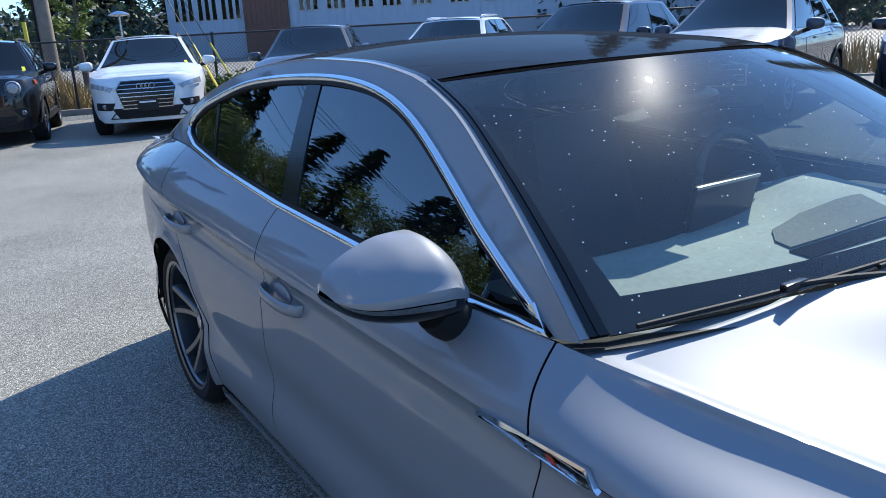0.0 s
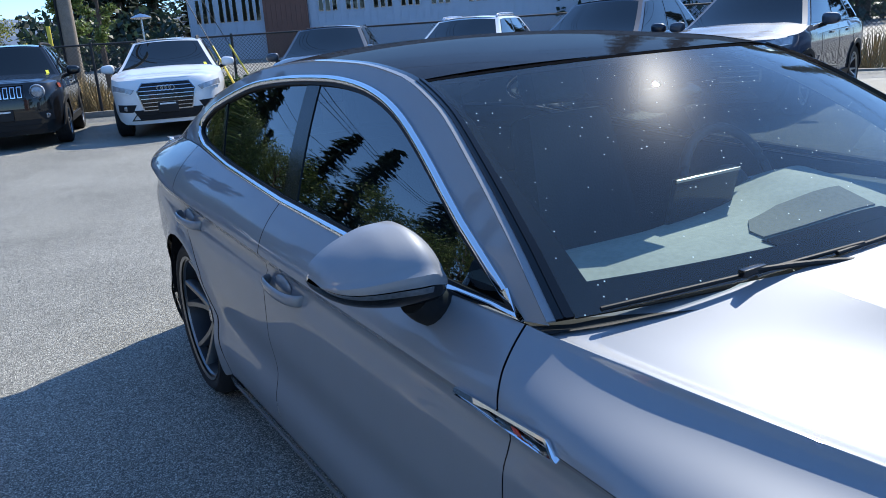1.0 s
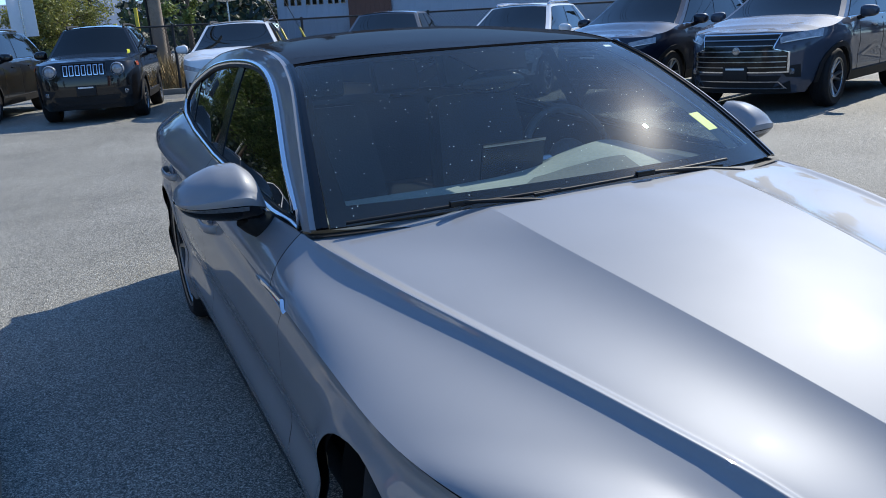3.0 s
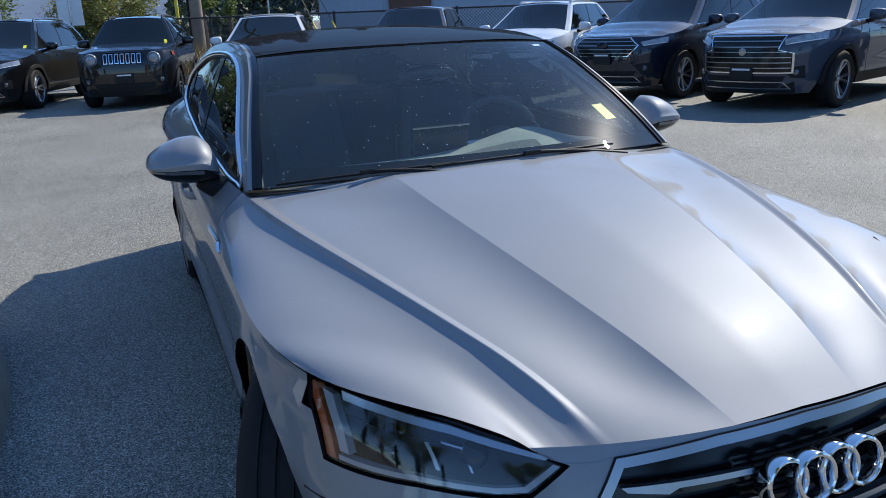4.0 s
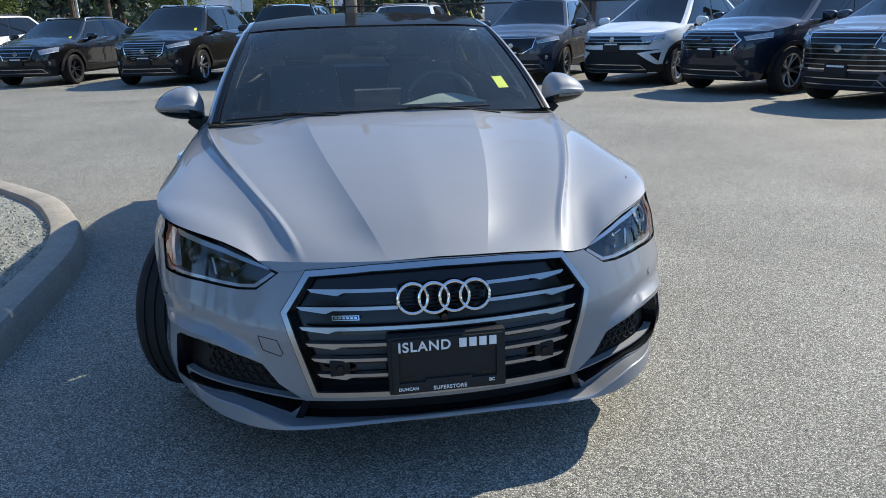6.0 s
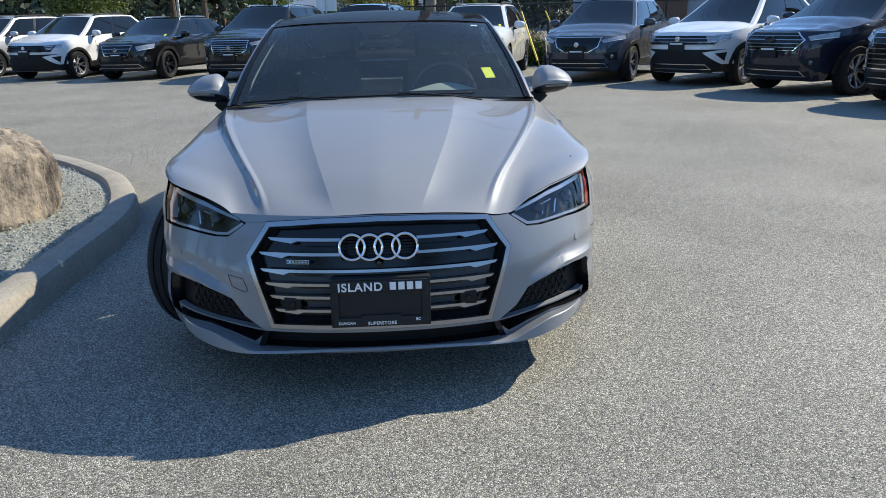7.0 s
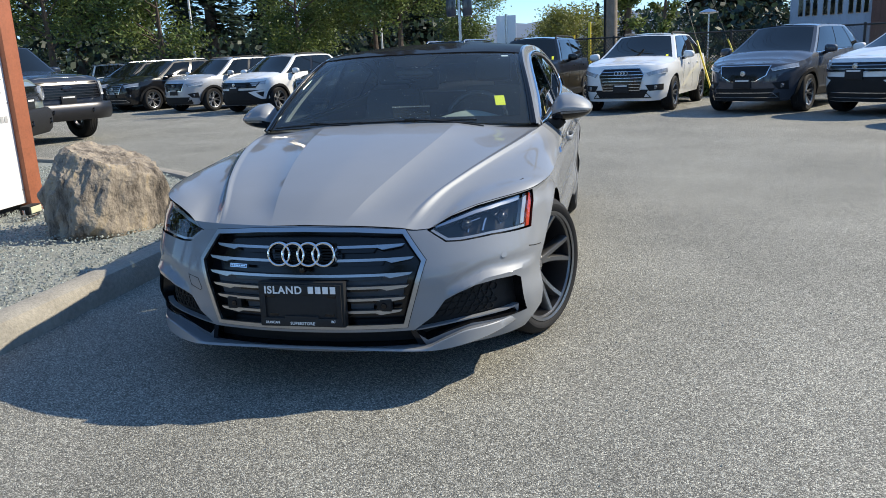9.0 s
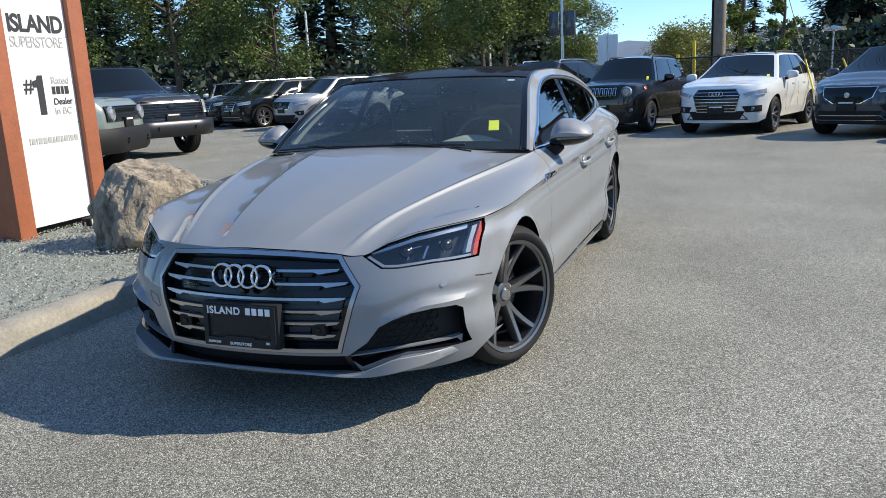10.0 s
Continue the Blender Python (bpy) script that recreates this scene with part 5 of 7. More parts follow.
        part("lens", slab(grow(surfp, -0.007), nose, -0.003, -0.003, 0.025), LENS, hl, "clear polycarbonate lens")
        # sensors, washer and tow covers
        for x, z in ((0.758, 0.530), (0.60, 0.520)):
            if x > 0.7:
                ring = [(x + 0.011 * math.cos(2 * math.pi * k / 14), z + 0.011 * math.sin(2 * math.pi * k / 14)) for k in range(14)]
                part("parking_sensor", slab(P(ring), nose, -0.004, 0.0012, 0.01), SILVER, bumper)
    wa = [(-0.548, 0.478), (-0.495, 0.468), (-0.480, 0.428), (-0.488, 0.420), (-0.538, 0.436)]
    part("tow_cover", slab(grow(wa, 0.002), nose, 0.0004, 0.0010, 0.02, holes=[wa]), PLASTIC, bumper)

    for s in (1, -1):
        part("opening_divider", slab([(s * x, z) for x, z in ((0.438, 0.2005), (0.409, 0.275), (0.431, 0.275), (0.462, 0.2005))][::s], nose, -0.002, 0.0015, 0.02), GLOSSBLACK, bumper)

    ltop = spline([0.0, 0.46, 0.55, 0.64, 0.80, 0.87], [0.216, 0.216, 0.250, 0.276, 0.266, 0.250])      # upper and lower edge of the splitter
    lbot = spline([0.0, 0.48, 0.69, 0.83, 0.87], [0.204, 0.204, 0.226, 0.240, 0.240])

    def lip(x, k):
        ax = abs(x)
        y = min(-0.874 * max(1e-4, 1 - (ax / 0.893) ** 5.6) ** (1 / 1.65), nose(x, 0.22)[1] - 0.004)
        b = nose(x, 0.25)[1]
        return ((x, b + 0.03, ltop(ax) - 0.012), (x, y + 0.025, ltop(ax) - 0.004), (x, y + 0.006, ltop(ax)), (x, y, ltop(ax) - 0.003), (x, y - 0.003, lbot(ax) + 0.004), (x, y + 0.004, lbot(ax)), (x, y + 0.05, lbot(ax) - 0.006), (x, max(y + 0.22, -0.60), lbot(ax) - 0.008))[int(k)]
    xs = [0.868 * math.sin(a) for a in span(-math.pi / 2, math.pi / 2, 91)]
    part("front_lip", grid(xs, range(8), lip), SILVER, car, "silver splitter lip")
    for s in (1, -1):                                # seam between bumper and fender
        part("panel_seam", slab([(s * x, z) for x, z in ((0.846, 0.5375), (0.884, 0.5215), (0.884, 0.5180), (0.846, 0.5340))][::s], nose, -0.001, 0.0012, 0.02), PLASTIC, bumper)

    # ---- sides
    def vz(y, v):
        zs = _zs(max(y, -0.33))
        if v <= 1:
            return 0.16 + (zs - 0.16) * v
        return zs + (_zb(y) - zs) * (v - 1)

    def zv(y, z):
        zs = _zs(max(y, -0.33))
        return (z - 0.16) / (zs - 0.16) if z <= zs else 1 + (z - zs) / (_zb(y) - zs)

    def panel(poly, s, step, w=0.0):
        bm = flat(poly, step, holes=[h for h in ARCHES])
        for c in (0.965, 1.0, 1.04):
            bmesh.ops.bisect_plane(bm, geom=bm.faces[:] + bm.edges[:] + bm.verts[:], plane_co=(0, c, 0), plane_no=(0, 1, 0), dist=1e-5)
        for e in bm.edges:                           # crisp shoulder crease
            if all(abs(v.co.y - 1.0) < 1e-4 for v in e.verts):
                e.smooth = False
        for v in bm.verts:
            y, t, _ = v.co
            z = vz(y, t)
            x = side_x(y, z) if t <= 1.0 + 1e-5 else upper_x(y, z)
            v.co = Vector((s * (x + w), y, z))
        if s < 0:
            bmesh.ops.reverse_faces(bm, faces=bm.faces)
        return bm
    ARCHES = []
    for c in (0.0, WB):
        ARCHES.append([(c + ARCH * math.cos(a), zv(c + ARCH * math.cos(a), RW + ARCH * math.sin(a))) for a in [2 * math.pi * k / 48 for k in range(48)]])
    FEND = [(-0.330, 0.3), (0.30, 0.3), (0.33, 0.03), (0.694, 0.03), (0.664, 0.5), (0.650, 0.85), (0.648, 0.994), (-0.330, 0.994)]
    FDOOR = [(0.700, 0.10), (1.866, 0.10), (1.862, 0.6), (1.846, 1.0), (1.842, 2.0), (0.710, 2.0), (0.684, 1.5), (0.652, 1.0), (0.653, 0.86), (0.668, 0.5)]
    RDOOR = [(1.871, 0.10), (2.40, 0.10), (2.45, 0.42), (2.55, 0.64), (2.70, 0.86), (2.80, 1.1), (2.82, 2.0), (1.847, 2.0), (1.851, 1.0), (1.867, 0.6)]
    QUART = [(2.405, 0.10), (2.52, 0.03), (3.13, 0.03), (3.80, 0.15), (3.86, 0.6), (3.86, 2.0), (2.826, 2.0), (2.806, 1.1), (2.706, 0.86), (2.556, 0.64), (2.456, 0.42)]
    SILL = [(0.330, -0.02), (2.48, -0.02), (2.50, 0.02), (2.40, 0.094), (0.70, 0.094), (0.694, 0.025), (0.335, 0.025)]
    for s in (1, -1):
        part("fender", panel(FEND, s, 0.028), SILVER, car)
        fd = part("front_door", panel(FDOOR, s, 0.034), SILVER, car)
        rd = part("rear_door", panel(RDOOR, s, 0.034), SILVER, car)
        part("quarter_panel", panel(QUART, s, 0.034), SILVER, car)
        part("side_skirt", panel(SILL, s, 0.05, 0.006), SILVER, car)
        part("inner_side", panel([(-0.32, 0.2), (3.8, 0.2), (3.8, 1.9), (0.72, 1.9), (0.64, 0.98), (-0.32, 0.98)], s, 0.09, -0.022), PLASTIC, car)
        sp = lambda y, z, s=s: side_point(y, z, s)
        ww = lambda a, b, s=s: (a, b) if s > 0 else (-b, -a)
        # wheel housings
        for c in (0.0, WB):
            part("wheel_housing", grid(span(0.05, 3.09, 17), (0.50, 0.905 if c else 0.86), lambda a, x, c=c, s=s: (s * x, c + (ARCH + 0.004) * math.cos(a), RW + (ARCH + 0.004) * math.sin(a))), PLASTIC, car)
            part("housing_wall", grid(span(0.0, 1.0, 7), span(0.05, 3.09, 17), lambda r, a, c=c, s=s: (s * 0.52, c + (ARCH + 0.004) * r * math.cos(a), RW + (ARCH + 0.004) * r * math.sin(a))), PLASTIC, car)
        # handles in their cups
        for door, ya, z in ((fd, 1.575, 0.742), (rd, 2.520, 0.778)):
            yc = ya + 0.125
            bm = bmesh.new()
            bmesh.ops.create_uvsphere(bm, u_segments=20, v_segments=12, radius=1)
            for v in bm.verts:
                v.co = Vector((v.co.x * 0.012, v.co.y * 0.062, v.co.z * 0.034))
            part("handle_cup", bm, SILVER, door, at=pose(s * (side_x(yc, z) - 0.001), yc + 0.015, z + 0.006))
            path = [(s * (side_x(ya + f * 0.24, z - 0.004 * f) + h), ya + f * 0.24, z + 0.006 * f) for f, h in ((0, 0.0), (0.06, 0.020), (0.25, 0.034), (0.6, 0.036), (0.92, 0.026), (1.0, 0.004))]
            pts = curve_pts(path, 18)
            bm = bmesh.new()
            rings = []
            for p in pts:
                rings.append([bm.verts.new(p + Vector((s * 0.008 * math.cos(a), 0, 0.0165 * math.sin(a)))) for a in [2 * math.pi * k / 12 for k in range(12)]])
            for A, B in zip(rings, rings[1:]):
                for k in range(12):
                    bm.faces.new((A[k], A[(k + 1) % 12], B[(k + 1) % 12], B[k]))
            bm.faces.new(rings[0][::-1])
            bm.faces.new(rings[-1])
            bmesh.ops.recalc_face_normals(bm, faces=bm.faces)
            part("door_handle", bm, SILVER, door)
        # fender vent with bright frame
        ve = [(0.500, 0.798), (0.545, 0.784), (0.800, 0.786), (0.770, 0.803), (0.52, 0.813)]
        def vs(y, z, s=s):
            return (s * (side_x(y, min(z, _zs(y))) + 0.001 - max(0, z - _zs(y)) * 0.3), y, z)
        vent = part("fender_vent", slab(ve, vs, *ww(0.001, 0.004), 0.03), GLOSSBLACK, car, "gloss black fender vent with chrome frame")
        part("vent_frame", slab(grow(ve, 0.004), vs, *ww(0.0, 0.009), 0.03, holes=[grow(ve, -0.0015)]), CHROME, vent)
        part("vent_insert", slab([(0.665, 0.789), (0.78, 0.790), (0.765, 0.800), (0.668, 0.802)], vs, *ww(0.004, 0.007), 0.02), LAMPGLASS, vent)
        part("badge_mark", slab([(0.585, 0.790), (0.610, 0.790), (0.604, 0.804), (0.590, 0.804)], vs, *ww(0.004, 0.006), 0.02), REDLENS, vent, "small red badge mark")
        for k in range(4):
            part("badge_bar", slab([(0.543 + k * 0.010, 0.793), (0.550 + k * 0.010, 0.793), (0.550 + k * 0.010, 0.798 + 0.002 * (k % 2)), (0.543 + k * 0.010, 0.798)], vs, *ww(0.004, 0.0055), 0.02), SATIN, vent)
        # side glass
        gs = lambda y, z, s=s: (s * glass_x(y, z), y, z)
        base = [(0.750, 0.926), (0.957, 0.930), (1.372, 0.947), (1.852, 0.969), (2.389, 1.006), (2.72, 1.042)]
        tip = [(p.x, p.y) for p in curve_pts([(2.72, 1.042, 0), (2.845, 1.075, 0), (2.845, 1.118, 0), (2.72, 1.173, 0)], 9)][1:-1]
        arc = [(p.x, p.y) for p in curve_pts([(2.72, 1.173, 0), (2.411, 1.247, 0), (2.15, 1.276, 0), (1.886, 1.287, 0), (1.68, 1.284, 0), (1.50, 1.264, 0), (1.34, 1.222, 0), (1.177, 1.150, 0), (0.960, 1.034, 0)], 33)]
        DLO = base + tip + arc
        front_w = [(0.750, 0.926), (0.957, 0.930), (1.372, 0.947), (1.748, 0.964), (1.828, 1.2855)] + [p for p in arc if p[0] < 1.81]
        rear_w = [(1.855, 0.969), (2.389, 1.006), (2.480, 1.015), (2.590, 1.205)] + [p for p in arc if 1.93 < p[0] < 2.58] + [(1.915, 1.2865)]
        quart_w = [(2.505, 1.019), (2.72, 1.042)] + tip + [p for p in arc if p[0] > 2.63] + [(2.615, 1.200)]
        for nm, poly, par in (("front_side_window", front_w, fd), ("rear_side_window", rear_w, rd), ("quarter_window", quart_w, rd)):
            part(nm, slab(poly, gs, *ww(-0.004, -0.004), 0.06, flip=s < 0), SIDEGLASS, par, "privacy tinted side glass")
        part("b_pillar_trim", slab([(1.748, 0.964), (1.855, 0.969), (1.915, 1.2865), (1.828, 1.2855)], gs, *ww(-0.006, -0.001), 0.05), GLOSSBLACK, car)
        part("window_divider", slab([(2.480, 1.015), (2.505, 1.019), (2.615, 1.200), (2.590, 1.205)], gs, *ww(-0.006, -0.001), 0.05), GLOSSBLACK, car)
        ring = [offset(gs, a, b, 0.003 * s) for a, b in grow(DLO, 0.009)]
        dense = []
        for a, b in zip(ring, ring[1:] + ring[:1]):
            k = max(1, int((b - a).length / 0.06))
            dense += [a.lerp(b, i / k) for i in range(k)]
        part("window_trim", tube(dense, 0.0115, 10, closed=True), CHROME, car, "bright metal window surround")
        part("window_seal", slab(grow(DLO, 0.004), gs, *ww(-0.008, 0.004), 0.03, holes=[grow(DLO, -0.008)]), PLASTIC, car)
        # A pillar, roof rail and C pillar in one panel
        ys = [0.66, 0.75, 0.85, 0.95, 1.05, 1.15, 1.25, 1.35, 1.45, 1.6, 1.75, 1.9, 2.1, 2.3, 2.5, 2.7, 2.9, 3.1, 3.3, 3.5]
        low = [(y, _zb(y) - 0.001) for y in (3.5, 3.2, 2.95, 2.7, 2.4, 2.0, 1.6, 1.2, 0.9, 0.73)]
        cant = [(y, _rail(y)) for y in ys] + low
        part("roof_rail_panel", slab(cant, gs, 0, 0, 0.035, holes=[grow(DLO, 0.012)], flip=s < 0), SILVER, car)
        # mirror
        mirror(car, fd, s)
    # ---- windshield, roof, hatch
    def rail(y):
        return Vector((glass_x(y, _rail(y)), y, _rail(y)))

    def wind(q, v):
        e = rail(0.665 + 0.665 * v)
        c = Vector((0, 0.490 + 0.705 * v, 0.958 + (1.323 - 0.958) * (1.10 * v - 0.10 * v * v)))
        f = abs(q) ** 2.2
        return (e.x * q, c.y + (e.y - c.y) * f, c.z + (e.z - c.z) * f)

    def roof(q, y):
        e = rail(y)
        f = abs(q) ** 2.2
        yy = y - 0.135 * (1 - f) * (1 - smooth(1.33, 2.2, y))
        c = _roof(yy) if yy < 1.9 else _roof(y)
        return (e.x * q, yy, c + (e.z - c) * f)
    WS = [(-0.945, 0.0), (0.945, 0.0), (0.955, 0.5), (0.955, 0.985), (-0.955, 0.985), (-0.955, 0.5)]
    w = part("windshield", slab(WS, wind, 0.0, 0.0, 0.05), WINDGLASS, car, "dusty laminated windshield")
    part("frit_band", slab(WS, wind, -0.004, -0.003, 0.05, holes=[[(-0.885, 0.085), (0.885, 0.085), (0.925, 0.5), (0.925, 0.955), (-0.925, 0.955), (-0.925, 0.5)]]), FRIT, w)
    part("sensor_cover", slab([(-0.13, 0.80), (0.13, 0.80), (0.22, 0.955), (-0.22, 0.955)], wind, -0.010, -0.004, 0.05), FRIT, w)
    for s in (1, -1):
        part("pillar_seal", slab([(s * 0.948, 0.0), (s * 0.985, 0.0), (s * 0.985, 1.0), (s * 0.958, 1.0)] if s > 0 else [(-0.985, 0.0), (-0.948, 0.0), (-0.958, 1.0), (-0.985, 1.0)], wind, -0.002, 0.006, 0.05), GLOSSBLACK, car)
        part("pillar_strip", slab([(s * a, b) for a, b in ((0.966, 0.0), (0.969, 0.0), (0.972, 1.0), (0.969, 1.0))][::s], wind, 0.006, 0.009, 0.05), GLOSSBLACK, car)
        part("pillar_edge", slab([(s * a, b) for a, b in ((0.984, 0.0), (1.003, 0.0), (1.003, 1.0), (0.984, 1.0))][::s], wind, -0.002, 0.003, 0.05), SILVER, car)
    part("windshield_top_seal", slab([(-0.96, 0.985), (0.96, 0.985), (0.96, 1.0), (-0.96, 1.0)], wind, -0.003, 0.001, 0.05), FRIT, car)
    part("roof", slab([(-0.965, 1.334), (0.965, 1.334), (0.965, 3.02), (-0.965, 3.02)], lambda q, y: roof(q, y), 0, 0, 0.055), ROOFBLACK, car, "dark gloss roof panel")
    for s in (1, -1):
        part("roof_moulding", slab([(s * a, b) for a, b in ((0.964, 1.33), (0.985, 1.33), (0.985, 3.05), (0.964, 3.05))][::s], roof, -0.006, 0.002, 0.05), GLOSSBLACK, car)
        part("roof_edge", slab([(s * a, b) for a, b in ((0.984, 1.33), (1.002, 1.33), (1.002, 3.5), (0.984, 3.5))][::s], roof, -0.002, 0.002, 0.05), SILVER, car)
    part("hatch_glass", slab([(-0.90, 3.03), (0.90, 3.03), (0.86, 3.56), (-0.86, 3.56)], roof, 0.0, 0.003, 0.06), SIDEGLASS, car)
    part("hatch", slab([(-1.0, 3.02), (1.0, 3.02), (1.0, 3.84), (-1.0, 3.84)], lambda q, y: roof(q, min(y, 3.80)) if y < 3.6 else (glass_x(3.6, 0.975) * q * (1 - 0.3 * (y - 3.6)), y, 0.985 - 0.02 * abs(q) - (0.975 - 0.97)), 0, 0, 0.07, holes=[[(-0.88, 3.06), (0.88, 3.06), (0.84, 3.54), (-0.84, 3.54)]]), SILVER, car)
    fin = bmesh.new()
    bmesh.ops.create_uvsphere(fin, u_segments=16, v_segments=10, radius=1)
    for v in fin.verts:
        h = max(0, v.co.z)
        v.co = Vector((v.co.x * 0.030 * (1 - 0.7 * h), v.co.y * 0.085 * (1 - 0.6 * h) + 0.05 * h, h * 0.055))
    part("antenna_fin", fin, SILVER, car, at=pose(0, 2.78, 1.318, -10, 0, 0))
    # rear end
    part("rear_bumper", grid(span(-1, 1, 17), span(0.2, 0.97, 10), lambda q, z: (q * side_x(3.80, min(z, 0.9)) * 1.0, 3.80 + 0.10 * (1 - abs(q) ** 3) - 0.05 * (z - 0.5) ** 2, z)), SILVER, car)
    bm = bmesh.new()
    box(bm, -0.78, 0.78, -0.45, 3.6, 0.17, 0.30, 0.02)
    part("underbody", bm, PLASTIC, car)
    part("cowl", grid(span(-1, 1, 21), (0, 1), lambda q, t: (0.80 * q, 0.46 + 0.20 * abs(q) ** 2.2 + 0.12 * t - 0.01, 0.945 - 0.03 * abs(q) ** 2 - 0.0 * t)), PLASTIC, car, "black cowl panel")
    # ---- wipers
    for q0, q1, v0, v1 in ((-0.30, 0.60, 0.010, 0.022), (-0.90, -0.20, 0.000, 0.018)):
        a, m_, b = Vector(wind(q0, v0)), Vector(wind((q0 + q1) / 2, (v0 + v1) / 2 + 0.004)), Vector(wind(q1, v1))
        upv = Vector((0, -0.007, 0.011))
        wp = part("wiper", tube(curve_pts([a + upv, m_ + upv, b + upv], 12), [0.0045] * 12, 8), PLASTIC, car, "black wiper blade")
        piv = Vector(wind(q1 + 0.05, -0.045))
        part("wiper_arm", tube(curve_pts([piv, piv.lerp(m_, 0.5) + Vector((0, -0.004, 0.016)), m_ + upv * 1.7], 8), [0.008, 0.008, 0.007, 0.007, 0.006, 0.006, 0.005, 0.005], 8), PLASTIC, wp)
        bm = bmesh.new()
        box(bm, -0.030, 0.030, -0.007, 0.007, -0.006, 0.008, 0.003)
        part("wiper_joint", bm, GLOSSBLACK, wp, at=Matrix.Translation(m_ + upv * 1.5))
    # ---- stickers on the glass
    part("sale_sticker", slab([(0.73, 0.20), (0.80, 0.20), (0.792, 0.315), (0.722, 0.315)], wind, -0.004, -0.0025, 0.03), YELLOW, w, "yellow sale sticker")
    part("corner_label", slab([(0.80, 0.92), (0.86, 0.92), (0.86, 0.945), (0.80, 0.945)], wind, -0.003, -0.002, 0.03), WHITEINK, w, "small white label")
    # ---- wheels
    kind = wheel_meshes(RW, 0.245, 0.255, 5, True, HERORIM, HERORIM)
    for s in (1, -1):
        put_wheel(kind, car, s * 0.785, 0.0, RW, -24, 8)
        put_wheel(kind, car, s * 0.780, WB, RW, 0, 25)
    cabin(car)
    return car


def mirror(car, door, s):
    xs = [0.842, 0.845, 0.855, 0.88, 0.92, 0.97, 1.03, 1.075, 1.098, 1.106]
    zlo = spline(xs, [0.940, 0.926, 0.919, 0.915, 0.915, 0.918, 0.927, 0.942, 0.960, 0.975])
    zhi = spline(xs, [0.965, 0.985, 1.018, 1.050, 1.069, 1.066, 1.048, 1.024, 1.003, 0.985])
    yfr = spline(xs, [0.930, 0.905, 0.880, 0.858, 0.850, 0.857, 0.876, 0.905, 0.938, 0.968])
    yre = spline(xs, [0.950, 0.975, 0.984, 0.992, 1.000, 1.010, 1.022, 1.032, 1.038, 1.040])

    def shell(x, a, k=0.0):
        zl, zh, yf, yr = zlo(x), zhi(x), yfr(x), yre(x)
        c = -math.cos(a)
        z = (zl + zh) / 2 + (zh - zl) / 2 * math.copysign(abs(c) ** 0.85, c)
        y = yr - (yr - yf) * max(0.0, math.sin(a)) ** 0.62
        lean = 0.030 * max(0, c) * math.sin(a) ** 0.3           # the top leans back
        step = 0.006 * smooth(1.62, 1.70, a) * smooth(0.0, 0.5, math.sin(a))
        return (s * (0.842 + (x - 0.842) * 0.87), y + lean + step - k, z)
    st = [0.842 + 0.264 * (0.5 - 0.5 * math.cos(t)) for t in span(0, math.pi, 34)]
    A1 = 1.40
    cap = part("door_mirror", grid(st, [A1, A1 + 0.03, A1 + 0.08, A1 + 0.14, *span(1.60, math.pi, 18)], shell), SILVER, door, "silver mirror cap over a black base")
    part("mirror_base", grid(st, span(0.0, A1, 10), lambda x, a: shell(x, a, -0.003)), GLOSSBLACK, cap, "black lower shell")
    part("turn_lamp", grid([x for x in st if x > 0.90], span(A1 - 0.20, A1 - 0.03, 4), lambda x, a: shell(x, a, 0.001)), LAMPGLASS, cap, "clear turn lamp strip")
    part("mirror_glass", grid(st[1:-1], span(0.04, 0.96, 8), lambda x, f: (s * (0.842 + (x - 0.842) * 0.87), yre(x) - 0.006, zlo(x) + (zhi(x) - zlo(x)) * f)), MIRROR, cap)
    part("mirror_arm", tube(curve_pts([(s * 0.79, 0.955, 0.880), (s * 0.835, 0.945, 0.888), (s * 0.875, 0.935, 0.905), (s * 0.90, 0.93, 0.928)], 10), [0.046, 0.045, 0.044, 0.042, 0.040, 0.038, 0.036, 0.035, 0.034, 0.034], 14), PLASTIC, cap)


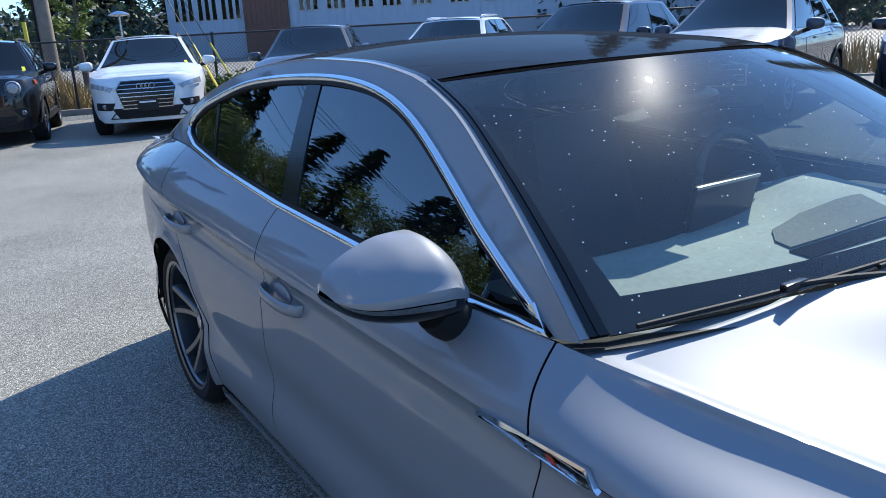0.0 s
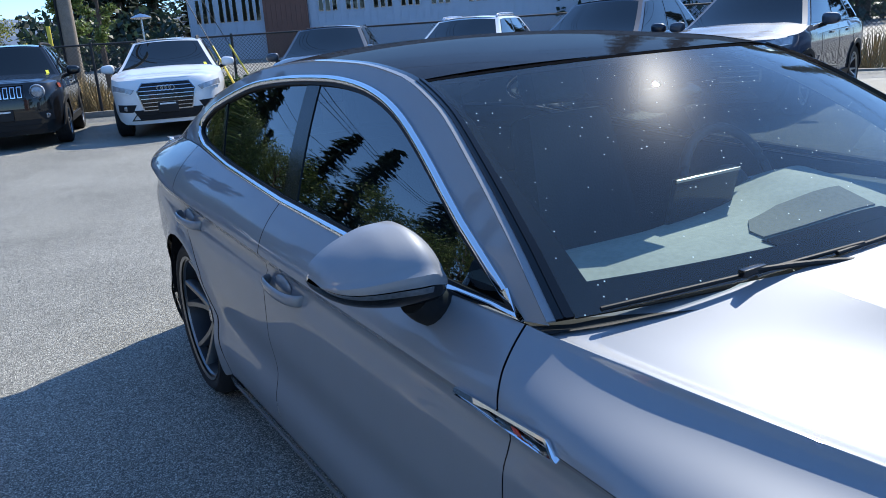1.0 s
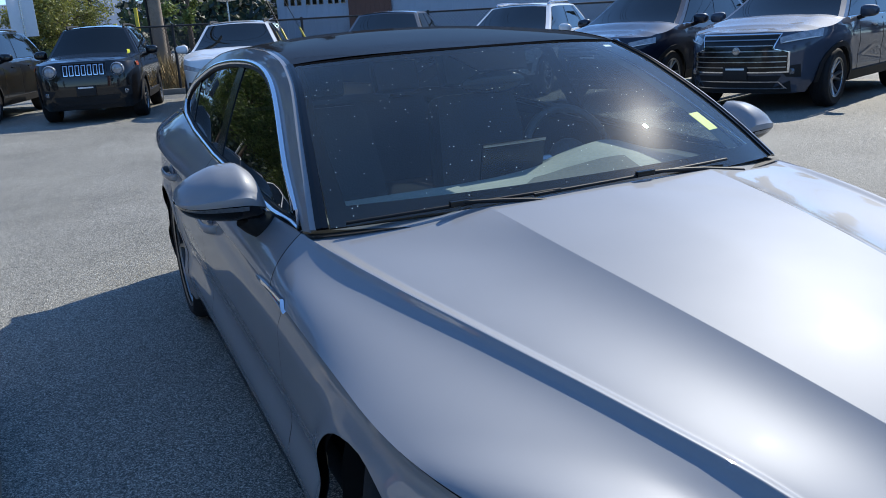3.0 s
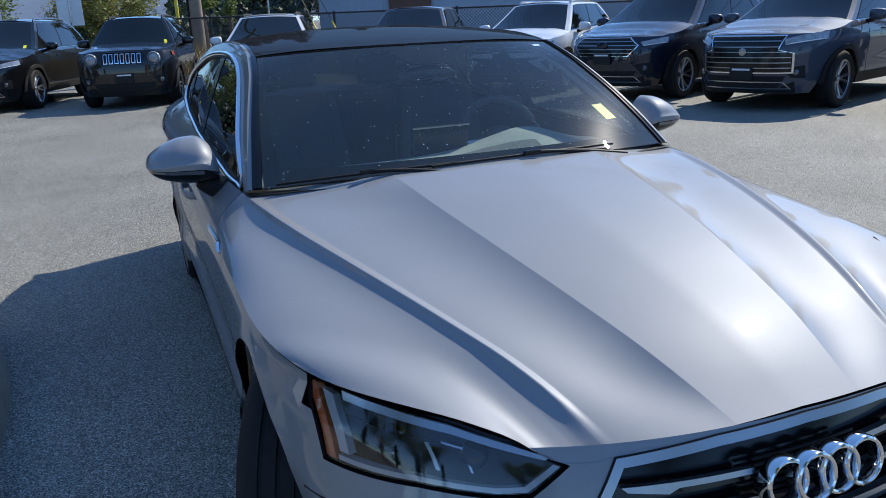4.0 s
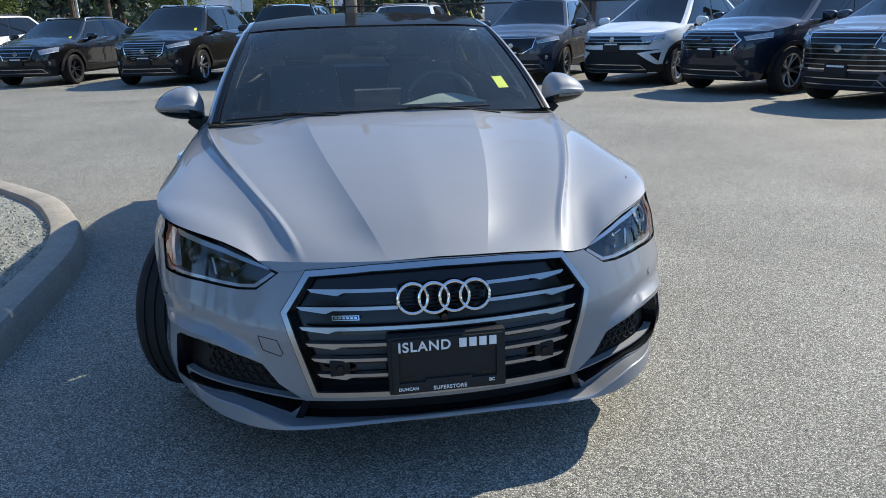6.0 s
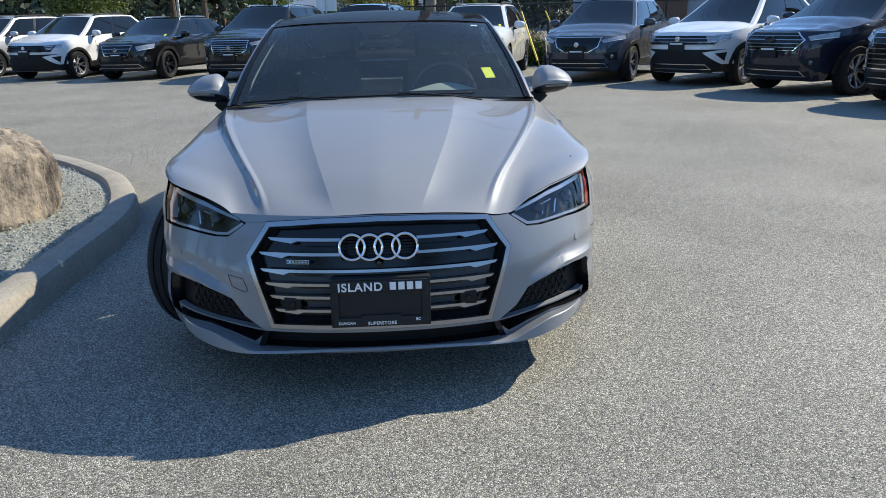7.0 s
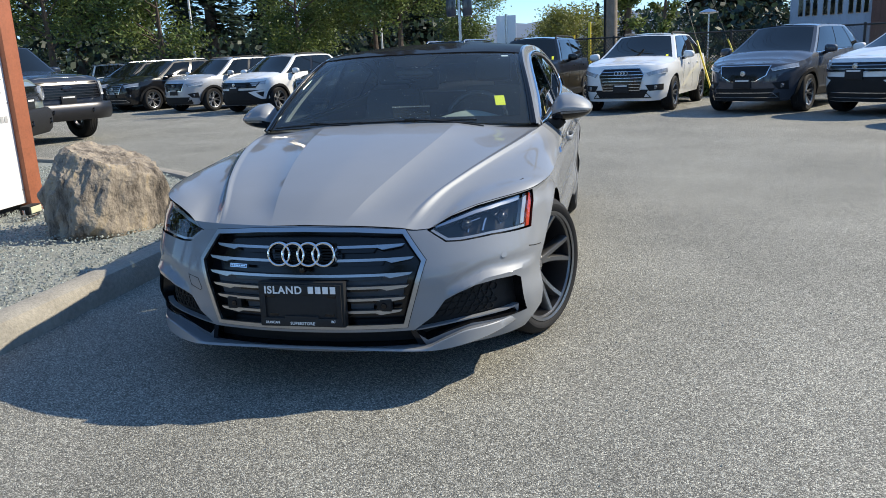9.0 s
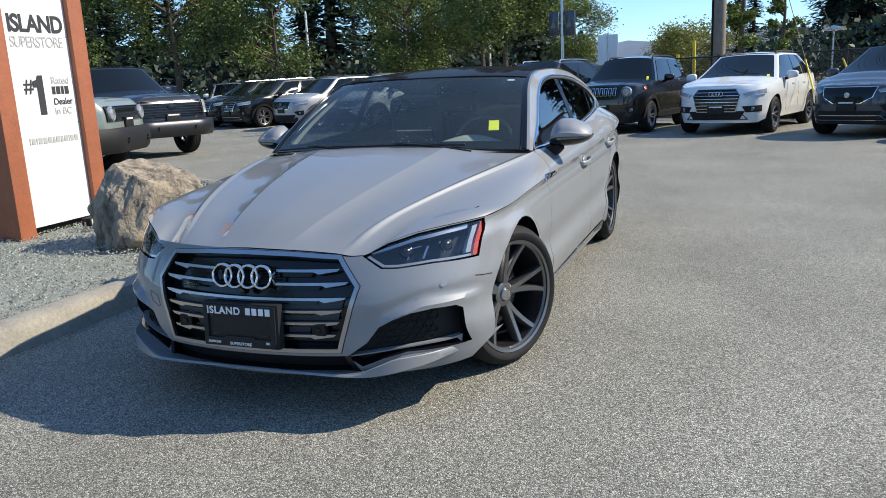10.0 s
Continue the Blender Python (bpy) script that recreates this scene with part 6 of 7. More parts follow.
def cabin(car):
    """Dashboard, wheel, seats and lining seen through the glass."""
    zt = lambda x: 0.93 - 0.05 * (x / 0.75) ** 2

    def dash(x, k):
        hump = math.exp(-((x - 0.36) / 0.21) ** 2)
        y = (0.60, 0.72, 0.86, 1.00, 1.08, 1.10, 1.10)[int(k)]
        z = (0.895, 0.908, 0.918, 0.918, 0.905, 0.87, 0.55)[int(k)]
        y = 0.60 + (y - 0.60) * (0.88 + 0.12 * smooth(-0.22, 0.12, x))
        return (x, y + 0.10 * (abs(x) / 0.75) ** 2, z - 0.02 * (x / 0.72) ** 2 + hump * (0, 0.012, 0.045, 0.072, 0.060, 0.03, 0)[int(k)])
    d = part("dashboard", grid(span(-0.74, 0.74, 45), range(7), dash), DASH, car, "grey soft-touch dashboard")

    def top(x, y):
        t = (y - 0.60 - 0.10 * (abs(x) / 0.75) ** 2)
        k = min(max(t / 0.13, 0), 3.99)
        a, b = dash(x, int(k)), dash(x, int(k) + 1)
        f = k - int(k)
        return (x, y, a[2] + (b[2] - a[2]) * f + 0.003)
    part("speaker_grille", slab([(-0.08, 0.775), (0.33, 0.760), (0.33, 0.86), (0.12, 0.89), (-0.01, 0.87), (-0.07, 0.82)], top, 0, 0.004, 0.03), MESH, d)
    part("defrost_vent", slab([(-0.10, 0.715), (0.34, 0.700), (0.34, 0.750), (-0.10, 0.765)], top, 0, 0.003, 0.04), FRIT, d)
    bm = bmesh.new()
    box(bm, -0.115, 0.115, -0.008, 0.008, -0.07, 0.07, 0.004)
    part("display", bm, GLOSSBLACK, car, "flat centre display", at=pose(0.0, 1.02, 0.955, 12, 0, 0))
    bm = bmesh.new()
    box(bm, -0.117, 0.117, -0.0095, -0.006, 0.064, 0.072, 0.001)
    part("display_edge", bm, SATIN, car, at=pose(0.0, 1.02, 0.955, 12, 0, 0))
    # steering wheel
    sw = part("steering_wheel", tube([(0.185 * math.cos(a), 0, 0.185 * math.sin(a)) for a in [2 * math.pi * k / 40 for k in range(40)]], 0.016, 10, closed=True), SEAT, car, "black leather steering wheel", at=pose(0.36, 1.22, 0.90, -22, 0, 0))
    for a in (0, math.pi, -math.pi / 2):
        part("spoke", tube([(0.05 * math.cos(a), 0.01, 0.05 * math.sin(a)), (0.18 * math.cos(a), 0, 0.18 * math.sin(a))], [0.022, 0.014], 8), SATIN, sw)
    bm = bmesh.new()
    bmesh.ops.create_uvsphere(bm, u_segments=20, v_segments=12, radius=1)
    bmesh.ops.scale(bm, verts=bm.verts, vec=(0.085, 0.03, 0.07))
    part("airbag_cover", bm, SEAT, sw)

    def seat(x, y, wide, back_h, tilt):
        st = part("front_seat" if y < 2 else "rear_seat", box(bmesh.new(), -wide, wide, -0.25, 0.27, -0.09, 0.09, 0.05), SEAT, car, "black leather seat", at=pose(x, y, 0.50))
        bm = box(bmesh.new(), -wide, wide, -0.07, 0.07, 0.0, back_h, 0.055)
        for v in bm.verts:
            f = v.co.z / back_h
            v.co.x *= 1 - 0.22 * smooth(0.55, 1, f)
        part("backrest", bm, SEAT, st, at=pose(0, 0.24, 0.05, -tilt, 0, 0))
        for hx in ((0,) if wide < 0.4 else (-0.36, 0.36)):
            bm = box(bmesh.new(), -0.13, 0.13, -0.05, 0.05, 0.0, 0.17, 0.045)
            part("headrest", bm, SEAT, st, at=pose(hx, 0.24 + math.sin(radians(tilt)) * (back_h + 0.05), 0.05 + math.cos(radians(tilt)) * (back_h + 0.035), -tilt, 0, 0))
    seat(-0.36, 1.62, 0.25, 0.55, 16)
    seat(0.36, 1.62, 0.25, 0.55, 16)
    seat(0.0, 2.45, 0.62, 0.48, 22)
    bm = box(bmesh.new(), -0.70, 0.70, 0.65, 3.3, 0.28, 0.40, 0.02)
    part("cabin_floor", bm, SEAT, car)
    # lining under the roof, and parcel shelf
    part("headliner", grid(span(-0.93, 0.93, 11), span(1.40, 3.0, 9), lambda q, y: (glass_x(y, _rail(y)) * q * 0.97, y, _roof(y) - 0.03 - 0.035 * q * q)), HEADLINER, car)
    part("parcel_shelf", grid(span(-0.6, 0.6, 5), span(2.85, 3.5, 4), lambda x, y: (x, y, 0.93)), SEAT, car)
    for s in (1, -1):
        part("pillar_lining", grid(span(0.0, 1.0, 10), (-0.035, 0.035), lambda v, w: (s * (glass_x(0.72 + 0.62 * v, _rail(0.72 + 0.62 * v)) - 0.055), 0.76 + 0.62 * v + w, _rail(0.72 + 0.62 * v) - 0.035)), HEADLINER, car)
        part("door_card", grid(span(0.75, 2.7, 12), span(0.45, 0.93, 5), lambda y, z: (s * (upper_x(y, 0.9) - 0.09), y, z)), SEAT, car)
    bm = bmesh.new()
    bmesh.ops.create_uvsphere(bm, u_segments=20, v_segments=10, radius=1)
    bmesh.ops.scale(bm, verts=bm.verts, vec=(0.12, 0.02, 0.038))
    part("rear_view_mirror", bm, GLOSSBLACK, car, at=pose(0, 1.13, 1.205, 12, 0, 0))


def windshield_material():
    m = glass_material("windshield_glass", (0.84, 0.92, 0.90), low=0.07)
    nt = m.node_tree
    L = nt.links.new
    out = nt.nodes["Material Output"]
    base = out.inputs["Surface"].links[0].from_socket
    dif = nt.nodes.new("ShaderNodeBsdfDiffuse")
    dif.inputs["Color"].default_value = (0.76, 0.86, 0.80, 1)
    tc = nt.nodes.new("ShaderNodeTexCoord")
    vor = nt.nodes.new("ShaderNodeTexVoronoi")
    vor.inputs["Scale"].default_value = 48
    L(tc.outputs["Object"], vor.inputs["Vector"])
    lt = nt.nodes.new("ShaderNodeMapRange")
    lt.inputs["From Min"].default_value, lt.inputs["From Max"].default_value = 0.10, 0.04
    L(vor.outputs["Distance"], lt.inputs["Value"])
    sep = nt.nodes.new("ShaderNodeSeparateColor")
    L(vor.outputs["Color"], sep.inputs[0])
    gt = nt.nodes.new("ShaderNodeMath")
    gt.operation = "GREATER_THAN"
    gt.inputs[1].default_value = 0.5
    L(sep.outputs[1], gt.inputs[0])
    mul = nt.nodes.new("ShaderNodeMath")
    mul.operation = "MULTIPLY"
    L(lt.outputs[0], mul.inputs[0])
    L(gt.outputs[0], mul.inputs[1])
    film = nt.nodes.new("ShaderNodeTexNoise")
    film.inputs["Scale"].default_value, film.inputs["Detail"].default_value = 3, 6
    L(tc.outputs["Object"], film.inputs["Vector"])
    fm = nt.nodes.new("ShaderNodeMath")
    fm.operation = "MULTIPLY"
    fm.inputs[1].default_value = 0.030
    L(film.outputs[0], fm.inputs[0])
    mx = nt.nodes.new("ShaderNodeMath")
    mx.operation = "MAXIMUM"
    L(mul.outputs[0], mx.inputs[0])
    L(fm.outputs[0], mx.inputs[1])
    mix = nt.nodes.new("ShaderNodeMixShader")
    hz = nt.nodes.new("ShaderNodeBsdfGlossy")              # spreads the sun's image: fine dust, and a stand-in for lens glare
    hz.inputs["Roughness"].default_value = 0.25
    mh = nt.nodes.new("ShaderNodeMixShader")
    mh.inputs[0].default_value = 0.0022
    L(base, mh.inputs[1])
    L(hz.outputs[0], mh.inputs[2])
    L(mx.outputs[0], mix.inputs[0])
    L(mh.outputs[0], mix.inputs[1])
    L(dif.outputs[0], mix.inputs[2])
    L(mix.outputs[0], out.inputs["Surface"])
    return m


def roof_material():
    """Dark gloss roof, its grazing sheen cut to stand in for dark reflected surroundings."""
    m = material("dark_roof_paint", (0.016, 0.018, 0.022), 0.6, vary=0.2, scale=5, spec=0.0)
    nt = m.node_tree
    gl = nt.nodes.new("ShaderNodeBsdfGlossy")
    gl.inputs["Roughness"].default_value = 0.05
    mx = nt.nodes.new("ShaderNodeMixShader")
    nt.links.new(gloss_weight(nt, 0.04, 0.22), mx.inputs[0])
    nt.links.new(nt.nodes["Principled BSDF"].outputs[0], mx.inputs[1])
    nt.links.new(gl.outputs[0], mx.inputs[2])
    nt.links.new(mx.outputs[0], nt.nodes["Material Output"].inputs["Surface"])
    return m


GRILLEBAR = material("satin_grille_bar", (0.38, 0.395, 0.42), 0.30, 1.0)
BLANK = material("grey_grille_plate", (0.050, 0.054, 0.062), 0.5, vary=0.1, spec=0.4)
WINDGLASS = windshield_material()
SIDEGLASS = glass_material("privacy_glass", (0.20, 0.235, 0.245), low=0.20)
LENS = glass_material("clear_lens", (0.88, 0.90, 0.93), low=0.08)
DRL = material("light_guide", (0.34, 0.35, 0.37), 0.18, 0.0, coat=1.0)
MIRROR = material("mirror_glass", (0.85, 0.86, 0.88), 0.02, 1.0)
HERORIM = material("grey_alloy", (0.20, 0.203, 0.21), 0.34, 0.95, vary=0.08, scale=12)
ROOFBLACK = roof_material()
silver_car()


PARKED = [
    dict(label="black compact SUV with seven grille slots and round headlights", at=pose(-0.83, 14.76, 0, 0, 0, -11.7), paint=BLACK, w=0.90, fo=0.80, wb=2.57, ro=0.80, H=1.69, zf=1.02, zc=1.10, zb=1.10, zbr=1.12, yA=0.42, yT=0.98, yR=3.05, yD=3.25, n=6, m=3.0, grille=((-0.36, 1.0), (0.36, 1.0), (0.36, 0.80), (-0.36, 0.80)), bars=0, slots=7, lamp=((0.55, 0.90), (0, 0), (0, 0), (0, 0)), round_lamp=True, badge=None, frame_mat=BLACK, bar_mat=PLASTIC, wheel=(0.345, 0.22, 5, True, False), sticker=True),
    dict(label="white luxury SUV with a wide black hexagonal grille", at=pose(1.63, 14.01, 0, 0, 0, -16.5), paint=WHITE, w=0.94, fo=0.86, wb=2.82, ro=0.96, H=1.64, zf=0.95, n=4.2, m=2.4, grille=((-0.36, 0.88), (0.36, 0.88), (0.45, 0.77), (0.37, 0.47), (-0.37, 0.47), (-0.45, 0.77)), bars=6, bar_mat=SATIN, frame_mat=SATIN, badge="rings", lower=False, rails=True, sticker=True, fogp=((0.49, 0.56), (0.80, 0.57), (0.80, 0.45), (0.56, 0.44)), lamp=((0.50, 0.80), (0.84, 0.88), (0.85, 0.79), (0.56, 0.73))),
    dict(label="dark grey crossover with a chrome winged grille", at=pose(4.04, 12.78, 0, 0, 0, -31), paint=GREY, w=0.92, fo=0.92, wb=2.70, ro=0.93, H=1.66, zf=0.90, grille=((-0.45, 0.86), (0.45, 0.86), (0.40, 0.70), (0.22, 0.60), (-0.22, 0.60), (-0.40, 0.70)), bars=0, badge="disc", rails=False, lamp=((0.46, 0.82), (0.80, 0.90), (0.82, 0.83), (0.50, 0.77))),
    dict(fangs=True, label="silver white SUV with black roof rails and lower cladding", at=pose(5.86, 11.49, 0, 0, 0, -50), paint=WHITE, w=0.92, fo=0.90, wb=2.68, ro=0.90, H=1.64, zf=0.95, grille=((-0.70, 0.88), (0.70, 0.88), (0.62, 0.74), (-0.62, 0.74)), bars=2, badge="disc", lamp=((0.50, 0.87), (0.80, 0.92), (0.80, 0.82), (0.55, 0.77)), frame_mat=SATIN),
    dict(label="very dark blue SUV with a hexagonal chrome bar grille", at=pose(6.82, 9.3, 0, 0, 0, -67), paint=NAVY, w=0.96, fo=0.93, wb=2.85, ro=1.0, H=1.74, zf=0.98, zc=1.12, zb=1.12, R=0.37, grille=((-0.42, 0.95), (0.42, 0.95), (0.55, 0.85), (0.42, 0.70), (-0.42, 0.70), (-0.55, 0.85)), bars=4, badge="oval", lamp=((0.58, 0.90), (0.84, 0.96), (0.85, 0.88), (0.62, 0.84)), wheel=(0.37, 0.255, 5, True, False), rails=False),
    dict(label="blue grey SUV with stacked chrome grille bars", at=pose(7.53, 6.94, 0, 0, 0, -70), paint=BLUEGREY, w=0.96, fo=0.96, wb=2.79, ro=1.1, H=1.73, zf=1.0, zc=1.13, zb=1.12, R=0.375, grille=((-0.50, 0.96), (0.50, 0.96), (0.44, 0.80), (0.60, 0.76), (0.60, 0.52), (-0.60, 0.52), (-0.60, 0.76), (-0.44, 0.80)), bars=6, badge="disc", lamp=((0.50, 0.93), (0.85, 1.02), (0.86, 0.92), (0.52, 0.86)), wheel=(0.375, 0.25, 5, True, False), fog=True),
    dict(label="dark sedan-like crossover at the end of the row", at=pose(8.75, 4.38, 0, 0, 0, -70), paint=NAVY, w=0.93, H=1.62, wheel=(0.355, 0.24, 5, True, False)),
    dict(label="black three-row SUV with a large chrome-edged grille", at=pose(-3.45, 15.93, 0, 0, 0, -16), paint=BLACK, w=0.96, fo=0.98, wb=2.93, ro=1.1, H=1.74, zf=0.96, zc=1.08, zb=1.10, R=0.38, yR=3.3, yD=3.75, grille=((-0.45, 0.90), (0.45, 0.90), (0.40, 0.70), (0.22, 0.60), (-0.22, 0.60), (-0.40, 0.70)), bars=6, badge="disc", lamp=((0.48, 0.86), (0.82, 0.94), (0.84, 0.86), (0.52, 0.80)), wheel=(0.38, 0.26, 5, True, False), sticker=True),
    dict(label="black compact luxury crossover with roof rails", at=pose(-6.45, 17.22, 0, 0, 0, -16), paint=BLACK, w=0.90, fo=0.90, wb=2.70, ro=0.82, H=1.52, zf=0.88, zc=1.0, zb=1.0, zbr=1.06, wheel=(0.345, 0.24, 5, True, True), grille=((-0.40, 0.82), (0.40, 0.82), (0.30, 0.60), (-0.30, 0.60)), bars=2, lamp=((0.48, 0.80), (0.78, 0.86), (0.78, 0.76), (0.52, 0.70)), sticker=True),
    dict(fangs=True, label="white small SUV with a black band grille", at=pose(-9.02, 18.18, 0, 0, 0, -18), paint=WHITE, w=0.92, fo=0.88, wb=2.68, ro=0.88, H=1.64, zf=0.94, grille=((-0.70, 0.86), (0.70, 0.86), (0.62, 0.72), (-0.62, 0.72)), bars=2, bar_mat=PLASTIC, frame_mat=GLOSSBLACK, lamp=((0.52, 0.85), (0.80, 0.90), (0.80, 0.80), (0.58, 0.76))),
    dict(label="light silver subcompact SUV with a dark trapezoid grille", at=pose(-11.69, 19.46, 0, 0, 0, -20), paint=LIGHT_SILVER, w=0.88, fo=0.82, wb=2.52, ro=0.76, H=1.64, zf=0.98, zc=1.08, grille=((-0.42, 0.88), (0.42, 0.88), (0.32, 0.66), (-0.32, 0.66)), bars=5, bar_mat=PLASTIC, badge="oval"),
    dict(label="black crossover with bright arch and alloy wheels", at=pose(-14.58, 20.75, 0, 0, 0, -22), paint=BLACK, w=0.92, H=1.64, wheel=(0.355, 0.25, 5, True, False)),
    dict(label="dark full-size pickup truck with a wide black grille", at=pose(-9.95, 10.2, 0, 0, 0, 70), paint=DARKBLUE, w=1.0, fo=0.98, wb=3.6, ro=1.2, H=1.96, zf=1.22, zc=1.30, zb=1.32, zbr=1.35, R=0.42, sill=0.48, yA=0.62, yT=1.15, yR=2.9, yD=3.1, n=7, m=3.2, grille=((-0.66, 1.14), (0.66, 1.14), (0.70, 0.85), (-0.70, 0.85)), bars=5, bar_mat=RIMDARK, frame_mat=RIMDARK, bumper=RIMDARK, intake=False, badge="oval", lamp=((0.72, 1.14), (0.90, 1.14), (0.90, 0.88), (0.74, 0.88)), wheel=(0.42, 0.25, 6, False, True), rails=False, lower=False),
    dict(label="grey green off-road SUV with round lamps and knobbly tyres", at=pose(-7.82, 6.12, 0, 0, 0, 112), paint=GREYGREEN, w=0.98, fo=0.80, wb=2.95, ro=0.85, H=1.86, zf=1.20, zc=1.24, zb=1.26, zbr=1.26, R=0.44, sill=0.50, yA=0.60, yT=0.95, yR=3.3, yD=3.4, n=9, m=3.5, grille=((-0.72, 1.12), (0.72, 1.12), (0.72, 0.92), (-0.72, 0.92)), bars=1, bar_mat=PLASTIC, frame_mat=PLASTIC, bumper=PLASTIC, intake=False, fog=False, badge=None, lamp=((0.60, 1.02), (0, 0), (0, 0), (0, 0)), round_lamp=True, wheel=(0.44, 0.23, 6, False, True), rails=False),
]
CARS = []
for spec in PARKED:
    CARS.append(parked_car(**spec))


# ---------------------------------------------------------------- far surroundings
def conifer(x, y, h, r, seed, name="conifer_tree", label="tall dark green conifer"):
    rnd = random.Random(seed)
    t = thing(name, pose(x, y, ground_z(y), 0, 0, rnd.uniform(0, 360)), label, "tree", "trees behind the lot")
    lean = rnd.uniform(-0.02, 0.02)
    part("trunk", tube([(0, 0, 0), (lean * h * 0.5, 0, h * 0.5), (lean * h, 0, h * 0.97)], [0.02 * h + 0.08, 0.012 * h + 0.05, 0.02], 8), BARK, t)
    verts, faces = [], []
    z = h * rnd.uniform(0.08, 0.16)
    while z < h * 0.98:
        f = (z / h)
        reach = r * (1 - f) ** 0.75 * rnd.uniform(0.75, 1.15) + 0.25
        for k in range(rnd.randint(6, 8)):
            a = rnd.uniform(0, 2 * math.pi)
            ln = reach * rnd.uniform(0.65, 1.12)
            droop = rnd.uniform(0.12, 0.38)
            for j in range(9):
                s = (j + 0.8) / 9
                px, py = math.cos(a) * ln * s, math.sin(a) * ln * s
                pz = z + 0.25 * ln * s * 0.3 - droop * ln * s * s
                for q in range(3):
                    sz = (0.16 + 0.30 * (1 - s * 0.6)) * (0.6 + 0.05 * h * 0.5) * rnd.uniform(0.7, 1.3)
                    c = Vector((px + rnd.uniform(-0.25, 0.25) * ln * 0.5, py + rnd.uniform(-0.25, 0.25) * ln * 0.5, pz + rnd.uniform(-0.2, 0.15)))
                    d = Vector((math.cos(a + rnd.uniform(-0.9, 0.9)), math.sin(a + rnd.uniform(-0.9, 0.9)), rnd.uniform(-0.6, 0.15))) * sz
                    e = Vector((-d.y, d.x, rnd.uniform(-0.4, 0.4) * sz)) * 0.42
                    i = len(verts)
                    verts += [c - d * 0.4, c + e, c + d, c - e]
                    faces.append((i, i + 1, i + 2, i + 3))
        z += h * 0.022 + 0.05
    me = bpy.data.meshes.new("crown")
    me.from_pydata(verts, [], faces)
    me.materials.append(NEEDLE)
    o = new("crown", me)
    o.parent = t
    return t


def broadleaf(x, y, h, r, seed, mat=None, label="leafy green deciduous tree with a slim trunk", low=0.25, name="deciduous_tree", leaf=0.085, count=9500):
    rnd = random.Random(seed)
    t = thing(name, pose(x, y, ground_z(y), 0, 0, rnd.uniform(0, 360)), label, "tree", "trees behind the lot")
    bm = tube([(0, 0, 0), (0.05, 0, h * 0.3), (0, 0.06, h * 0.6), (0.03, 0, h * 0.9)], [0.014 * h + 0.05, 0.011 * h + 0.04, 0.05, 0.015], 8)
    tips = []
    for k in range(16):
        f = rnd.uniform(low, 0.85)
        a = rnd.uniform(0, 2 * math.pi)
        ln = r * rnd.uniform(0.6, 1.0) * (1.15 - abs(f - 0.5) * 1.1)
        b = Vector((math.cos(a) * ln, math.sin(a) * ln, h * f + ln * rnd.uniform(0.3, 0.7)))
        tube([(0, 0, h * f), b * 0.5 + Vector((0, 0, h * f * 0.5 + 0.08 * ln)), b], [0.045, 0.03, 0.01], 6, bm)
        tips.append(b)
        tips.append(b * 0.6 + Vector((0, 0, h * f * 0.4)))
    tips.append(Vector((0, 0, h * 0.95)))
    part("trunk", bm, BARK, t)
    verts, faces = [], []
    for i in range(count):
        c = rnd.choice(tips) + Vector((rnd.gauss(0, 0.25), rnd.gauss(0, 0.25), rnd.gauss(0, 0.22))) * r * 0.62
        d = Vector((rnd.uniform(-1, 1), rnd.uniform(-1, 1), rnd.uniform(-0.7, 0.5))).normalized() * leaf * rnd.uniform(0.6, 1.4)
        e = d.cross(Vector((rnd.uniform(-1, 1), rnd.uniform(-1, 1), rnd.uniform(-1, 1)))).normalized() * leaf * 0.5
        k = len(verts)
        verts += [c - d, c + e, c + d, c - e]
        faces.append((k, k + 1, k + 2, k + 3))
    me = bpy.data.meshes.new("crown")
    me.from_pydata(verts, [], faces)
    me.materials.append(mat or LEAF)
    o = new("crown", me)
    o.parent = t
    return t


def scaled(m, k, kz=None):
    return m @ Matrix.Diagonal((k, k, kz or k, 1))


# conifers: four grown ones, then copies at other sizes
GROWN = [conifer(-17.0, 74.0, 19, 3.6, 11), conifer(-30.0, 66.0, 22, 4.2, 12), conifer(24.0, 82.0, 17, 3.3, 13), conifer(-44.0, 60.0, 24, 4.4, 14)]
rnd = random.Random(5)


def bearing(az, d):
    a = radians(az)
    return math.sin(a) * d, 2 + math.cos(a) * d


